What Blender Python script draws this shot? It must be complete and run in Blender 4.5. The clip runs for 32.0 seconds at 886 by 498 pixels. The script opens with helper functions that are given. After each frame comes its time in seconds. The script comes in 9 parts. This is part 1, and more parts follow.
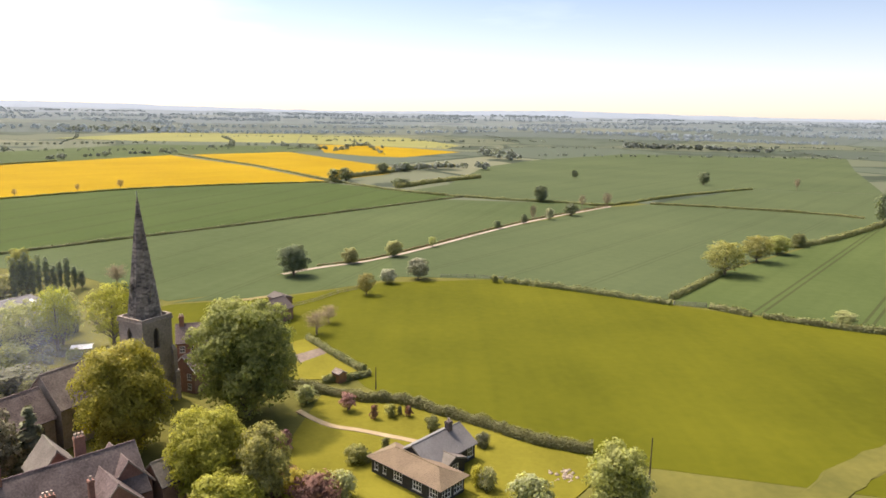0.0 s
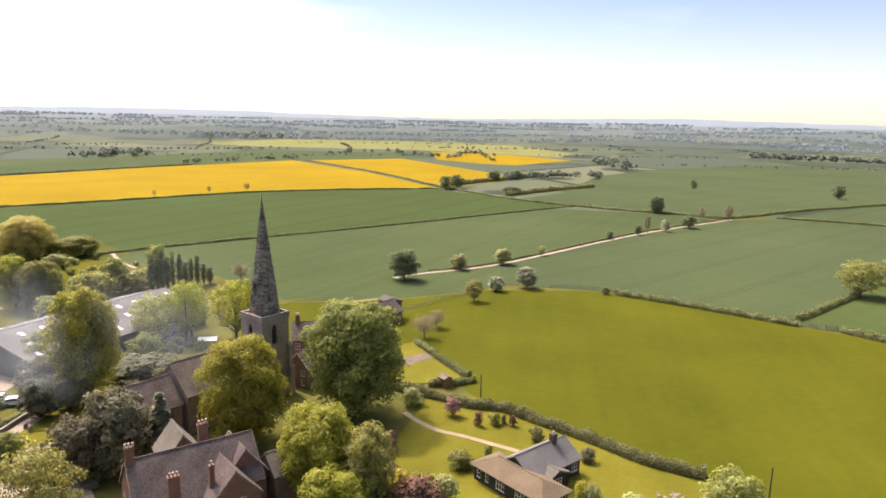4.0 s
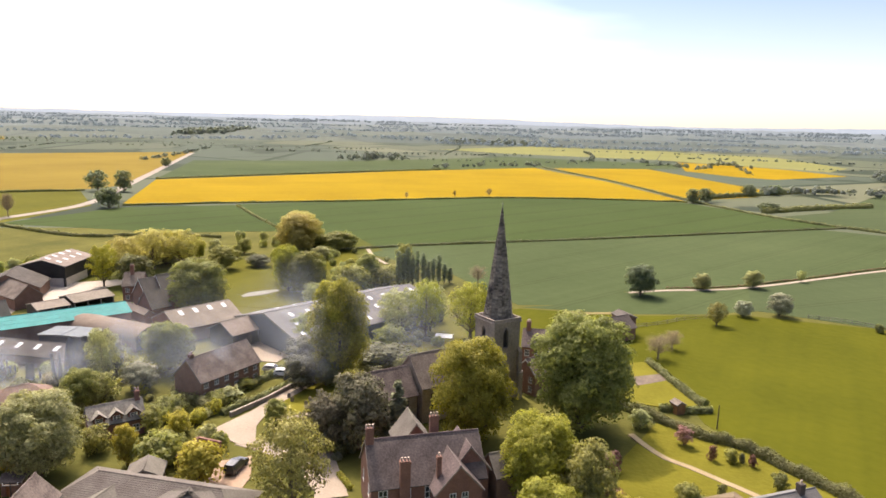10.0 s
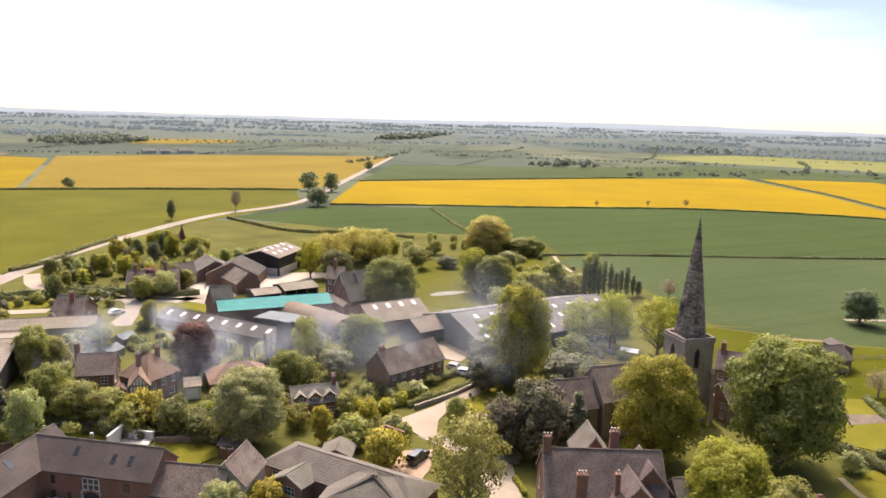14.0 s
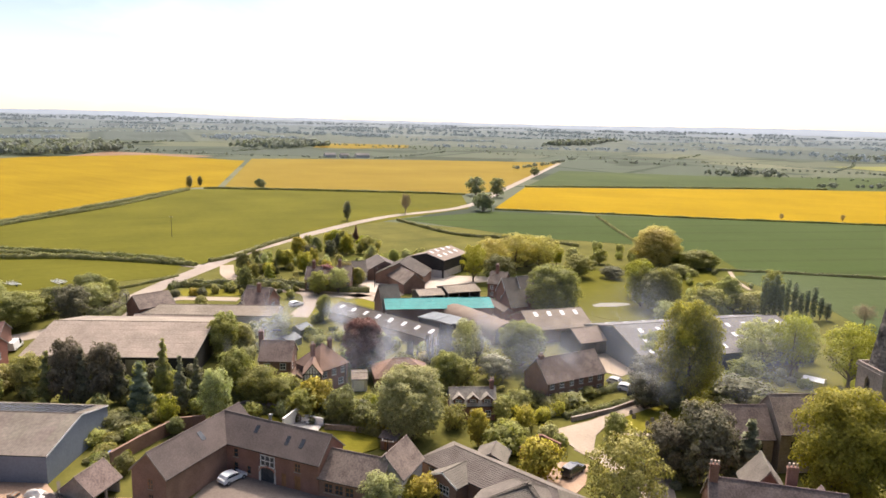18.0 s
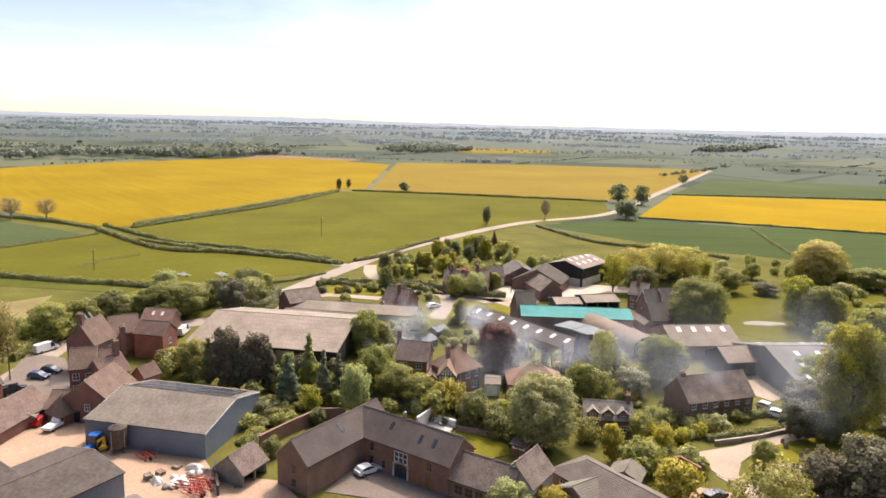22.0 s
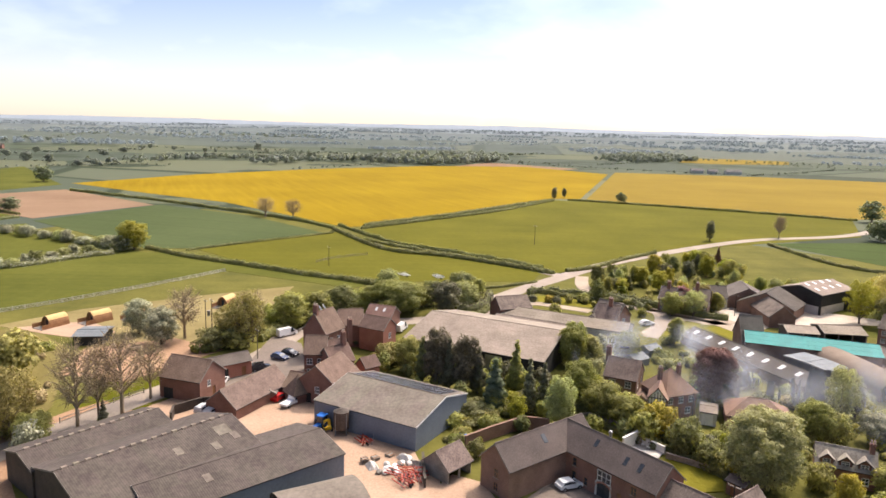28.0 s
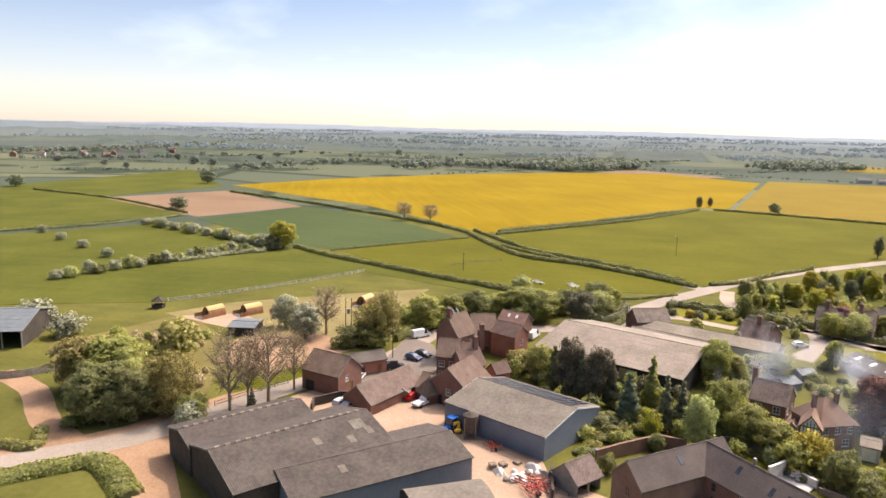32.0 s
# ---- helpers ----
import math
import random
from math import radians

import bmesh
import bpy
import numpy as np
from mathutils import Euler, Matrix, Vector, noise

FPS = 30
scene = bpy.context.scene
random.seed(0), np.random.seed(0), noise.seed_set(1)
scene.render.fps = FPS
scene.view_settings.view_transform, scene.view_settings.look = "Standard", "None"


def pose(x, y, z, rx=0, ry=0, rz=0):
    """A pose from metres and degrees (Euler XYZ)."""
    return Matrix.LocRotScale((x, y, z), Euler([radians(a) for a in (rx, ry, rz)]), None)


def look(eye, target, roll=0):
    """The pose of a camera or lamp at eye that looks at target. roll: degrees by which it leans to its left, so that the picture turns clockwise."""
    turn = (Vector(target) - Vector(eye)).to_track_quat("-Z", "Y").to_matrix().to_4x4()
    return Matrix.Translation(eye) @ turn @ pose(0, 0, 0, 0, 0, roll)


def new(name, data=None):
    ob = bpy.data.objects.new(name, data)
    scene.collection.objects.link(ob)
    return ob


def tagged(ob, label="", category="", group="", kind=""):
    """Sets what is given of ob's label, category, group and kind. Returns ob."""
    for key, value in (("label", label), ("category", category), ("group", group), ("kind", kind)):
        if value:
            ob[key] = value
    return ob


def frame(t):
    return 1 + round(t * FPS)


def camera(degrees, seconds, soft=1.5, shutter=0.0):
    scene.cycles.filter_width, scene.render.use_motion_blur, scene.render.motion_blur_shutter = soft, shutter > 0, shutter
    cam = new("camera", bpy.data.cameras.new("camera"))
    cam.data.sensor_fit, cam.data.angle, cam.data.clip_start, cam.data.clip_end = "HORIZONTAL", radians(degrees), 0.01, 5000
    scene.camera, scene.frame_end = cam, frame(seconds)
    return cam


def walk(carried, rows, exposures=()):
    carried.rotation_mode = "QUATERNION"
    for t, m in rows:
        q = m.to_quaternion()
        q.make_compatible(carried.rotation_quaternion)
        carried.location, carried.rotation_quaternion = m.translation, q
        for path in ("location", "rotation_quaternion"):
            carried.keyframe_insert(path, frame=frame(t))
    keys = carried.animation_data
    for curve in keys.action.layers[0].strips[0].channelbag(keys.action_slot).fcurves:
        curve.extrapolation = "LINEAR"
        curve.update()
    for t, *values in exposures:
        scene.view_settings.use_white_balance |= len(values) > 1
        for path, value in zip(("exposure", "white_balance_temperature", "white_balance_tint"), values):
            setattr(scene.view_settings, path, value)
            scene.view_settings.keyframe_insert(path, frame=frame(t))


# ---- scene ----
# The drone hangs at one spot, 50 m up, and turns to its left.
cam = camera(65.13, 32.0, soft=1.6)
ROWS = [  # seconds, x, y, z, yaw to the left, pitch, roll
    (0.0, 0.00, 0.00, 50.00, -0.463, -11.049, 1.025),
    (0.5, 0.05, -0.04, 50.01, 0.628, -10.959, 1.037),
    (1.0, 0.07, -0.09, 50.01, 1.675, -10.897, 1.045),
    (1.5, 0.04, -0.11, 50.02, 2.792, -10.856, 1.059),
    (2.0, 0.04, -0.11, 50.03, 3.891, -10.798, 1.089),
    (2.5, 0.02, -0.10, 50.03, 5.188, -10.745, 1.112),
    (3.0, -0.01, -0.05, 50.05, 6.381, -10.686, 1.132),
    (3.5, -0.08, -0.02, 50.06, 7.505, -10.637, 1.151),
    (5.5, -0.16, -0.02, 50.17, 12.581, -10.533, 1.293),
    (6.0, -0.10, -0.08, 50.26, 14.028, -10.525, 1.331),
    (6.5, -0.12, -0.09, 50.35, 15.567, -10.519, 1.352),
    (7.0, -0.13, -0.07, 50.41, 17.158, -10.524, 1.386),
    (7.5, -0.13, -0.11, 50.46, 19.040, -10.519, 1.411),
    (8.0, -0.09, -0.14, 50.48, 20.874, -10.495, 1.449),
    (8.5, -0.10, -0.19, 50.49, 22.769, -10.471, 1.465),
    (9.0, -0.09, -0.22, 50.49, 24.573, -10.439, 1.494),
    (9.5, -0.10, -0.21, 50.49, 26.495, -10.420, 1.505),
    (10.0, -0.11, -0.21, 50.49, 28.284, -10.397, 1.494),
    (10.5, -0.15, -0.25, 50.53, 30.202, -10.386, 1.512),
    (11.0, -0.16, -0.27, 50.59, 31.990, -10.371, 1.524),
    (11.5, -0.22, -0.34, 50.62, 33.876, -10.381, 1.553),
    (12.0, -0.23, -0.34, 50.60, 35.691, -10.389, 1.587),
    (12.5, -0.24, -0.35, 50.57, 37.574, -10.361, 1.614),
    (13.0, -0.17, -0.41, 50.54, 39.511, -10.344, 1.634),
    (13.5, -0.12, -0.52, 50.53, 41.688, -10.313, 1.638),
    (14.0, -0.06, -0.56, 50.55, 43.825, -10.292, 1.628),
    (14.5, 0.02, -0.66, 50.57, 45.981, -10.263, 1.633),
    (16.5, -0.06, -0.61, 50.64, 52.998, -10.213, 1.637),
    (17.0, -0.05, -0.64, 50.68, 54.471, -10.206, 1.637),
    (17.5, -0.10, -0.63, 50.71, 56.000, -10.202, 1.635),
    (18.0, -0.10, -0.63, 50.73, 57.440, -10.194, 1.613),
    (18.5, -0.10, -0.59, 50.76, 58.988, -10.186, 1.604),
    (19.0, -0.10, -0.58, 50.80, 60.373, -10.173, 1.577),
    (19.5, -0.09, -0.58, 50.85, 61.850, -10.151, 1.579),
    (20.0, -0.04, -0.60, 50.89, 63.253, -10.153, 1.577),
    (20.5, -0.01, -0.58, 50.92, 64.899, -10.153, 1.603),
    (21.0, -0.02, -0.57, 50.95, 66.505, -10.149, 1.610),
    (21.5, -0.04, -0.58, 50.97, 67.939, -10.133, 1.596),
    (22.0, -0.01, -0.57, 50.98, 69.010, -10.108, 1.568),
    (22.5, 0.02, -0.57, 51.00, 70.090, -10.088, 1.527),
    (23.0, 0.07, -0.57, 51.04, 71.152, -10.056, 1.513),
    (23.5, 0.05, -0.62, 51.09, 72.215, -10.034, 1.474),
    (24.0, 0.00, -0.67, 51.12, 73.308, -10.009, 1.492),
    (24.5, -0.01, -0.76, 51.12, 75.055, -9.992, 1.515),
    (25.0, -0.05, -0.79, 51.12, 77.261, -9.976, 1.534),
    (25.5, -0.10, -0.76, 51.10, 79.082, -9.962, 1.564),
    (27.5, 0.11, -0.78, 51.33, 84.726, -9.905, 1.509),
    (28.0, 0.18, -0.79, 51.37, 86.664, -9.886, 1.511),
    (28.5, 0.26, -0.77, 51.42, 88.576, -9.870, 1.561),
    (29.0, 0.26, -0.75, 51.44, 90.544, -9.853, 1.570),
    (29.5, 0.23, -0.73, 51.45, 91.852, -9.831, 1.544),
    (30.0, 0.21, -0.76, 51.46, 92.896, -9.808, 1.536),
    (30.5, 0.19, -0.81, 51.47, 94.009, -9.765, 1.533),
    (31.0, 0.17, -0.84, 51.47, 95.303, -9.739, 1.494),
    (31.5, 0.23, -0.85, 51.49, 96.579, -9.714, 1.471),
    (32.0, 0.35, -0.87, 51.52, 97.882, -9.690, 1.456),
]


def heading(x, y, z, yaw, pitch, roll):
    a, b = radians(yaw), radians(pitch)
    ahead = Vector((-math.sin(a) * math.cos(b), math.cos(a) * math.cos(b), math.sin(b)))
    return look((x, y, z), Vector((x, y, z)) + ahead, roll)


walk(cam, [(row[0], heading(*row[1:])) for row in ROWS], exposures=((0.0, 0.65, 6600, 18), (8.0, 0.63, 6600, 18), (14.0, 0.59, 6600, 18), (20.0, 0.57, 6600, 18), (32.0, 0.56, 6600, 18)))

# ---- light ----
SUN_YAW, SUN_ELEVATION = 50.0, 54.0
world = bpy.data.worlds.new("sky")
scene.world = world
world.use_nodes = True
wn, wl = world.node_tree.nodes, world.node_tree.links
sky = wn.new("ShaderNodeTexSky")
sky.sky_type = "NISHITA"
sky.sun_disc = False
sky.sun_elevation, sky.sun_rotation = radians(SUN_ELEVATION), radians(-SUN_YAW)
sky.air_density, sky.dust_density, sky.ozone_density = 1.0, 0.5, 1.0
back = wn["Background"]
back.inputs["Strength"].default_value = 0.145
# thin high cirrus
coord, veil_map = wn.new("ShaderNodeTexCoord"), wn.new("ShaderNodeMapping")
veil_map.inputs["Scale"].default_value = (1.2, 2.6, 7.0)
veil = wn.new("ShaderNodeTexNoise")
veil.inputs["Scale"].default_value, veil.inputs["Detail"].default_value = 1.6, 7.0
ramp = wn.new("ShaderNodeMapRange")
ramp.inputs["From Min"].default_value, ramp.inputs["From Max"].default_value = 0.35, 0.7
ramp.inputs["To Min"].default_value, ramp.inputs["To Max"].default_value = -0.036, 0.018
veil_mix = wn.new("ShaderNodeMix")
veil_mix.data_type = "RGBA"
veil_mix.inputs[7].default_value = (40.0, 38.7, 37.2, 1)
wl.new(coord.outputs["Generated"], veil_map.inputs["Vector"])
wl.new(veil_map.outputs[0], veil.inputs["Vector"])
wl.new(veil.outputs[0], ramp.inputs[0])
# the veil is thicker towards the sun
sunward, thick = wn.new("ShaderNodeVectorMath"), wn.new("ShaderNodeMath")
sunward.operation = "DOT_PRODUCT"
sunward.inputs[1].default_value = (-math.sin(radians(SUN_YAW)) * math.cos(radians(SUN_ELEVATION)), math.cos(radians(SUN_YAW)) * math.cos(radians(SUN_ELEVATION)), math.sin(radians(SUN_ELEVATION)))
wl.new(coord.outputs["Generated"], sunward.inputs[0])
halo = wn.new("ShaderNodeMath")
halo.operation, halo.inputs[1].default_value = "POWER", 8.0
wl.new(sunward.outputs["Value"], halo.inputs[0])
thick.operation, thick.inputs[1].default_value, thick.use_clamp = "MULTIPLY_ADD", 1.3, True
wl.new(halo.outputs[0], thick.inputs[0])
wl.new(ramp.outputs[0], thick.inputs[2])
# and towards the horizon
level, low_, dense_, sum_ = wn.new("ShaderNodeSeparateXYZ"), wn.new("ShaderNodeMapRange"), wn.new("ShaderNodeMath"), wn.new("ShaderNodeMath")
wl.new(coord.outputs["Generated"], level.inputs[0])
low_.inputs["From Min"].default_value, low_.inputs["From Max"].default_value, low_.inputs["To Min"].default_value, low_.inputs["To Max"].default_value = 0.0, 0.17, 0.05, 0.0
wl.new(level.outputs[2], low_.inputs[0])
dense_.operation, dense_.inputs[1].default_value = "MULTIPLY", 0.6
wl.new(low_.outputs[0], dense_.inputs[0])
sum_.operation, sum_.use_clamp = "ADD", True
wl.new(thick.outputs[0], sum_.inputs[0])
wl.new(dense_.outputs[0], sum_.inputs[1])
wl.new(sum_.outputs[0], veil_mix.inputs[0])
clear_ = wn.new("ShaderNodeVectorMath")
clear_.operation, clear_.inputs[1].default_value = "MULTIPLY", (0.672, 0.65, 0.67)
wl.new(sky.outputs[0], clear_.inputs[0])
wl.new(clear_.outputs[0], veil_mix.inputs[6])
wl.new(veil_mix.outputs[2], back.inputs["Color"])

sun = new("sun", bpy.data.lights.new("sun", "SUN"))
sun.data.energy, sun.data.angle, sun.data.color = 3.65, radians(0.6), (1.0, 0.89, 0.735)
a, b = radians(SUN_YAW), radians(SUN_ELEVATION)
sun.matrix_world = look((-math.sin(a) * math.cos(b) * 200, math.cos(a) * math.cos(b) * 200, math.sin(b) * 200), (0, 0, 0))


# ---- materials ----
MATS = {}


def mat(name, dark, light, rough=0.85, scale=1.0, fine=8.0, bump=0.25, metal=0.0, spread=0.0, leaf=0.0, wave=None, coat=None, glow=0.0):
    """A procedural surface: two noises blend dark to light; spread varies single pieces; wave adds ribs across the object's x."""
    if name in MATS:
        return MATS[name]
    m = bpy.data.materials.new(name)
    m.use_nodes = True
    n, l = m.node_tree.nodes, m.node_tree.links
    s = n["Principled BSDF"]
    s.inputs["Roughness"].default_value, s.inputs["Metallic"].default_value = rough, metal
    s.inputs["Specular IOR Level"].default_value = (0.16 if leaf else 0.3) if coat is None else coat
    geo = n.new("ShaderNodeNewGeometry")
    big, small = n.new("ShaderNodeTexNoise"), n.new("ShaderNodeTexNoise")
    big.inputs["Scale"].default_value, big.inputs["Detail"].default_value = scale, 4.0
    small.inputs["Scale"].default_value, small.inputs["Detail"].default_value = fine, 3.0
    for t in (big, small):
        l.new(geo.outputs["Position"], t.inputs["Vector"])
    add = n.new("ShaderNodeMath")
    add.operation = "ADD"
    l.new(big.outputs[0], add.inputs[0])
    l.new(small.outputs[0], add.inputs[1])
    span = n.new("ShaderNodeMapRange")
    span.inputs["From Min"].default_value, span.inputs["From Max"].default_value = 0.7, 1.3
    l.new(add.outputs[0], span.inputs[0])
    mix = n.new("ShaderNodeMix")
    mix.data_type = "RGBA"
    mix.inputs[6].default_value, mix.inputs[7].default_value = (*dark, 1), (*light, 1)
    l.new(span.outputs[0], mix.inputs[0])
    colour = mix.outputs[2]
    if spread:
        hsv, rnd, rng = n.new("ShaderNodeHueSaturation"), n.new("ShaderNodeNewGeometry"), n.new("ShaderNodeMapRange")
        rng.inputs["To Min"].default_value, rng.inputs["To Max"].default_value = 1 - spread, 1 + spread
        l.new(rnd.outputs["Random Per Island"], rng.inputs[0])
        obj, tint, own, tone = n.new("ShaderNodeObjectInfo"), n.new("ShaderNodeMapRange"), n.new("ShaderNodeMapRange"), n.new("ShaderNodeMath")
        own.inputs["To Min"].default_value, own.inputs["To Max"].default_value = 1 - 0.4 * spread, 1 + 0.4 * spread
        l.new(obj.outputs["Random"], own.inputs[0])
        tone.operation = "MULTIPLY"
        l.new(rng.outputs[0], tone.inputs[0])
        l.new(own.outputs[0], tone.inputs[1])
        l.new(tone.outputs[0], hsv.inputs["Value"])
        tint.inputs["To Min"].default_value, tint.inputs["To Max"].default_value = 0.485, 0.515
        l.new(obj.outputs["Random"], tint.inputs[0])
        l.new(tint.outputs[0], hsv.inputs["Hue"])
        l.new(colour, hsv.inputs["Color"])
        colour = hsv.outputs[0]
    l.new(colour, s.inputs["Base Color"])
    height = small.outputs[0]
    if wave:
        ribs = n.new("ShaderNodeTexWave")
        ribs.inputs["Scale"].default_value = wave
        ribs.inputs["Distortion"].default_value = 0.15
        l.new(n.new("ShaderNodeUVMap").outputs[0], ribs.inputs["Vector"])
        height = ribs.outputs["Fac"]
    if bump:
        bmp = n.new("ShaderNodeBump")
        bmp.inputs["Strength"].default_value, bmp.inputs["Distance"].default_value = bump, 0.05
        l.new(height, bmp.inputs["Height"])
        l.new(bmp.outputs[0], s.inputs["Normal"])
    # emission in the surface's own colour; paints haze on far foliage
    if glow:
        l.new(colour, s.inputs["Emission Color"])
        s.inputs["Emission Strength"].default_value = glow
    if leaf:
        thin, both = n.new("ShaderNodeBsdfTranslucent"), n.new("ShaderNodeMixShader")
        warm = n.new("ShaderNodeMix")
        warm.data_type, warm.blend_type = "RGBA", "MULTIPLY"
        warm.inputs[0].default_value, warm.inputs[7].default_value = 1.0, (1.5, 1.5, 0.8, 1)
        l.new(colour, warm.inputs[6])
        l.new(warm.outputs[2], thin.inputs["Color"])
        both.inputs[0].default_value = leaf
        l.new(s.outputs[0], both.inputs[1])
        l.new(thin.outputs[0], both.inputs[2])
        l.new(both.outputs[0], n["Material Output"].inputs["Surface"])
    MATS[name] = m
    return m


def field_mat(name, dark, light, stripe=0.0, angle=0.0, pitch=24.0, scale=0.02, fine=0.6, streak=0.35, rough=0.95):
    """A crop or pasture: broad mottling, fine grain, drill streaks and pairs of tramlines along one direction."""
    m = bpy.data.materials.new(name)
    m.use_nodes = True
    n, l = m.node_tree.nodes, m.node_tree.links
    s = n["Principled BSDF"]
    s.inputs["Roughness"].default_value, s.inputs["Specular IOR Level"].default_value = rough, 0.03
    geo, turn = n.new("ShaderNodeTexCoord"), n.new("ShaderNodeMapping")
    turn.inputs["Rotation"].default_value = (0, 0, radians(angle))
    l.new(geo.outputs["Object"], turn.inputs["Vector"])
    big, grain, drill, stretch = n.new("ShaderNodeTexNoise"), n.new("ShaderNodeTexNoise"), n.new("ShaderNodeTexNoise"), n.new("ShaderNodeMapping")
    stretch.inputs["Scale"].default_value = (0.25, 0.012, 1.0)
    l.new(turn.outputs[0], stretch.inputs["Vector"])
    big.inputs["Scale"].default_value, big.inputs["Detail"].default_value = scale, 6.0
    grain.inputs["Scale"].default_value, grain.inputs["Detail"].default_value = fine, 4.0
    drill.inputs["Scale"].default_value, drill.inputs["Detail"].default_value = 1.0, 3.0
    l.new(turn.outputs[0], big.inputs["Vector"])
    l.new(turn.outputs[0], grain.inputs["Vector"])
    l.new(stretch.outputs[0], drill.inputs["Vector"])
    total = None
    for node, weight in ((big, 1.0), (grain, 0.35), (drill, streak)):
        w = n.new("ShaderNodeMath")
        w.operation = "MULTIPLY_ADD"
        w.inputs[1].default_value = weight
        l.new(node.outputs[0], w.inputs[0])
        if total is None:
            w.inputs[2].default_value = -0.5 * (1.0 + 0.35 + streak) + 0.5
        else:
            l.new(total, w.inputs[2])
        total = w.outputs[0]
    span = n.new("ShaderNodeMapRange")
    span.inputs["From Min"].default_value, span.inputs["From Max"].default_value = 0.25, 0.75
    l.new(total, span.inputs[0])
    mix = n.new("ShaderNodeMix")
    mix.data_type = "RGBA"
    mix.inputs[6].default_value, mix.inputs[7].default_value = (*dark, 1), (*light, 1)
    l.new(span.outputs[0], mix.inputs[0])
    colour = mix.outputs[2]
    if stripe:
        cut, frac, near, line = n.new("ShaderNodeSeparateXYZ"), n.new("ShaderNodeMath"), n.new("ShaderNodeMath"), n.new("ShaderNodeMath")
        l.new(turn.outputs[0], cut.inputs[0])
        frac.operation, frac.inputs[1].default_value = "PINGPONG", pitch / 2
        l.new(cut.outputs[0], frac.inputs[0])
        near.operation, near.inputs[1].default_value, near.inputs[2].default_value = "COMPARE", 1.0, 0.4
        l.new(frac.outputs[0], near.inputs[0])
        line.operation, line.inputs[1].default_value = "MULTIPLY", stripe
        l.new(near.outputs[0], line.inputs[0])
        rut = n.new("ShaderNodeMix")
        rut.data_type = "RGBA"
        rut.inputs[7].default_value = (0.028, 0.028, 0.012, 1)
        l.new(line.outputs[0], rut.inputs[0])
        l.new(colour, rut.inputs[6])
        colour = rut.outputs[2]
    l.new(colour, s.inputs["Base Color"])
    bmp = n.new("ShaderNodeBump")
    bmp.inputs["Strength"].default_value, bmp.inputs["Distance"].default_value = 0.5, 0.25
    l.new(grain.outputs[0], bmp.inputs["Height"])
    l.new(bmp.outputs[0], s.inputs["Normal"])
    return m


BRICK = mat("red_brick", (0.1677, 0.0837, 0.0602), (0.2623, 0.1368, 0.0996), 0.9, 0.5, 6, 0.4)
BRICK_BROWN = mat("brown_brick", (0.1610, 0.0940, 0.0669), (0.2530, 0.1539, 0.1115), 0.9, 0.5, 6, 0.4)
BRICK_BRIGHT = mat("orange_brick", (0.29, 0.12, 0.078), (0.4, 0.178, 0.12), 0.9, 0.5, 6, 0.3)
STONE = mat("weathered_sandstone", (0.19, 0.155, 0.125), (0.35, 0.29, 0.235), 0.92, 0.35, 3, 0.5)
STONE_DARK = mat("blackened_sandstone", (0.075, 0.062, 0.052), (0.33, 0.28, 0.23), 0.92, 0.5, 1.6, 0.5, spread=0.4)
TILE = mat("plain_clay_tile", (0.085, 0.062, 0.052), (0.225, 0.172, 0.14), 0.88, 0.55, 4, 0.5, spread=0.12)
TILE_DARK = mat("dark_plain_clay_tile", (0.07, 0.05, 0.046), (0.165, 0.122, 0.108), 0.86, 0.5, 4, 0.5, spread=0.14)
TILE_WARM = mat("brown_clay_tile", (0.1064, 0.0690, 0.0502), (0.1938, 0.1312, 0.0973), 0.9, 0.55, 4, 0.5, spread=0.18)
TILE_GREY = mat("grey_slate", (0.0680, 0.0536, 0.0451), (0.1240, 0.0992, 0.0836), 0.85, 0.35, 5, 0.4, spread=0.12)
TILE_RED = mat("red_clay_tile", (0.165, 0.097, 0.07), (0.27, 0.168, 0.125), 0.88, 0.4, 5, 0.5, spread=0.12)
TILE_PALE = mat("lichened_concrete_tile", (0.1020, 0.0857, 0.0689), (0.1827, 0.1571, 0.1277), 0.9, 0.4, 5, 0.5, spread=0.12)
TILE_BROWN = mat("brown_concrete_tile", (0.1170, 0.0859, 0.0506), (0.1935, 0.1434, 0.0842), 0.9, 0.4, 5, 0.5, spread=0.1)
TILE_LICHEN = mat("lichen_crusted_tile", (0.17, 0.145, 0.118), (0.32, 0.28, 0.235), 0.92, 0.9, 4, 0.5, spread=0.2)
TILE_MOSSY = mat("mossy_clay_tile", (0.115, 0.083, 0.063), (0.215, 0.157, 0.12), 0.92, 0.7, 3.5, 0.5, spread=0.2)
SHEET = mat("fibre_cement_sheet", (0.1540, 0.1232, 0.0924), (0.2750, 0.2266, 0.1760), 0.9, 0.22, 2.5, 0.6, spread=0.035, wave=1.0)
SHEET_DARK = mat("weathered_fibre_cement", (0.0467, 0.0372, 0.0302), (0.0921, 0.0745, 0.0616), 0.9, 0.3, 1.6, 0.6, spread=0.035, wave=1.0)
SHEET_GREY = mat("sunlit_grey_sheet", (0.115, 0.106, 0.1), (0.175, 0.163, 0.155), 0.9, 0.2, 2.5, 0.5, spread=0.05, wave=1.0)
SHEET_SHED = mat("dull_fibre_cement", (0.1, 0.083, 0.065), (0.175, 0.147, 0.117), 0.9, 0.25, 1.8, 0.6, spread=0.035, wave=1.0)
COURT = mat("court_setts", (0.12, 0.096, 0.078), (0.185, 0.15, 0.122), 0.92, 0.12, 3, 0.4)
SHEET_PALE = mat("pale_rooflight_sheet", (0.5, 0.5, 0.48), (0.66, 0.66, 0.64), 0.5, 0.6, 4, 0.2)
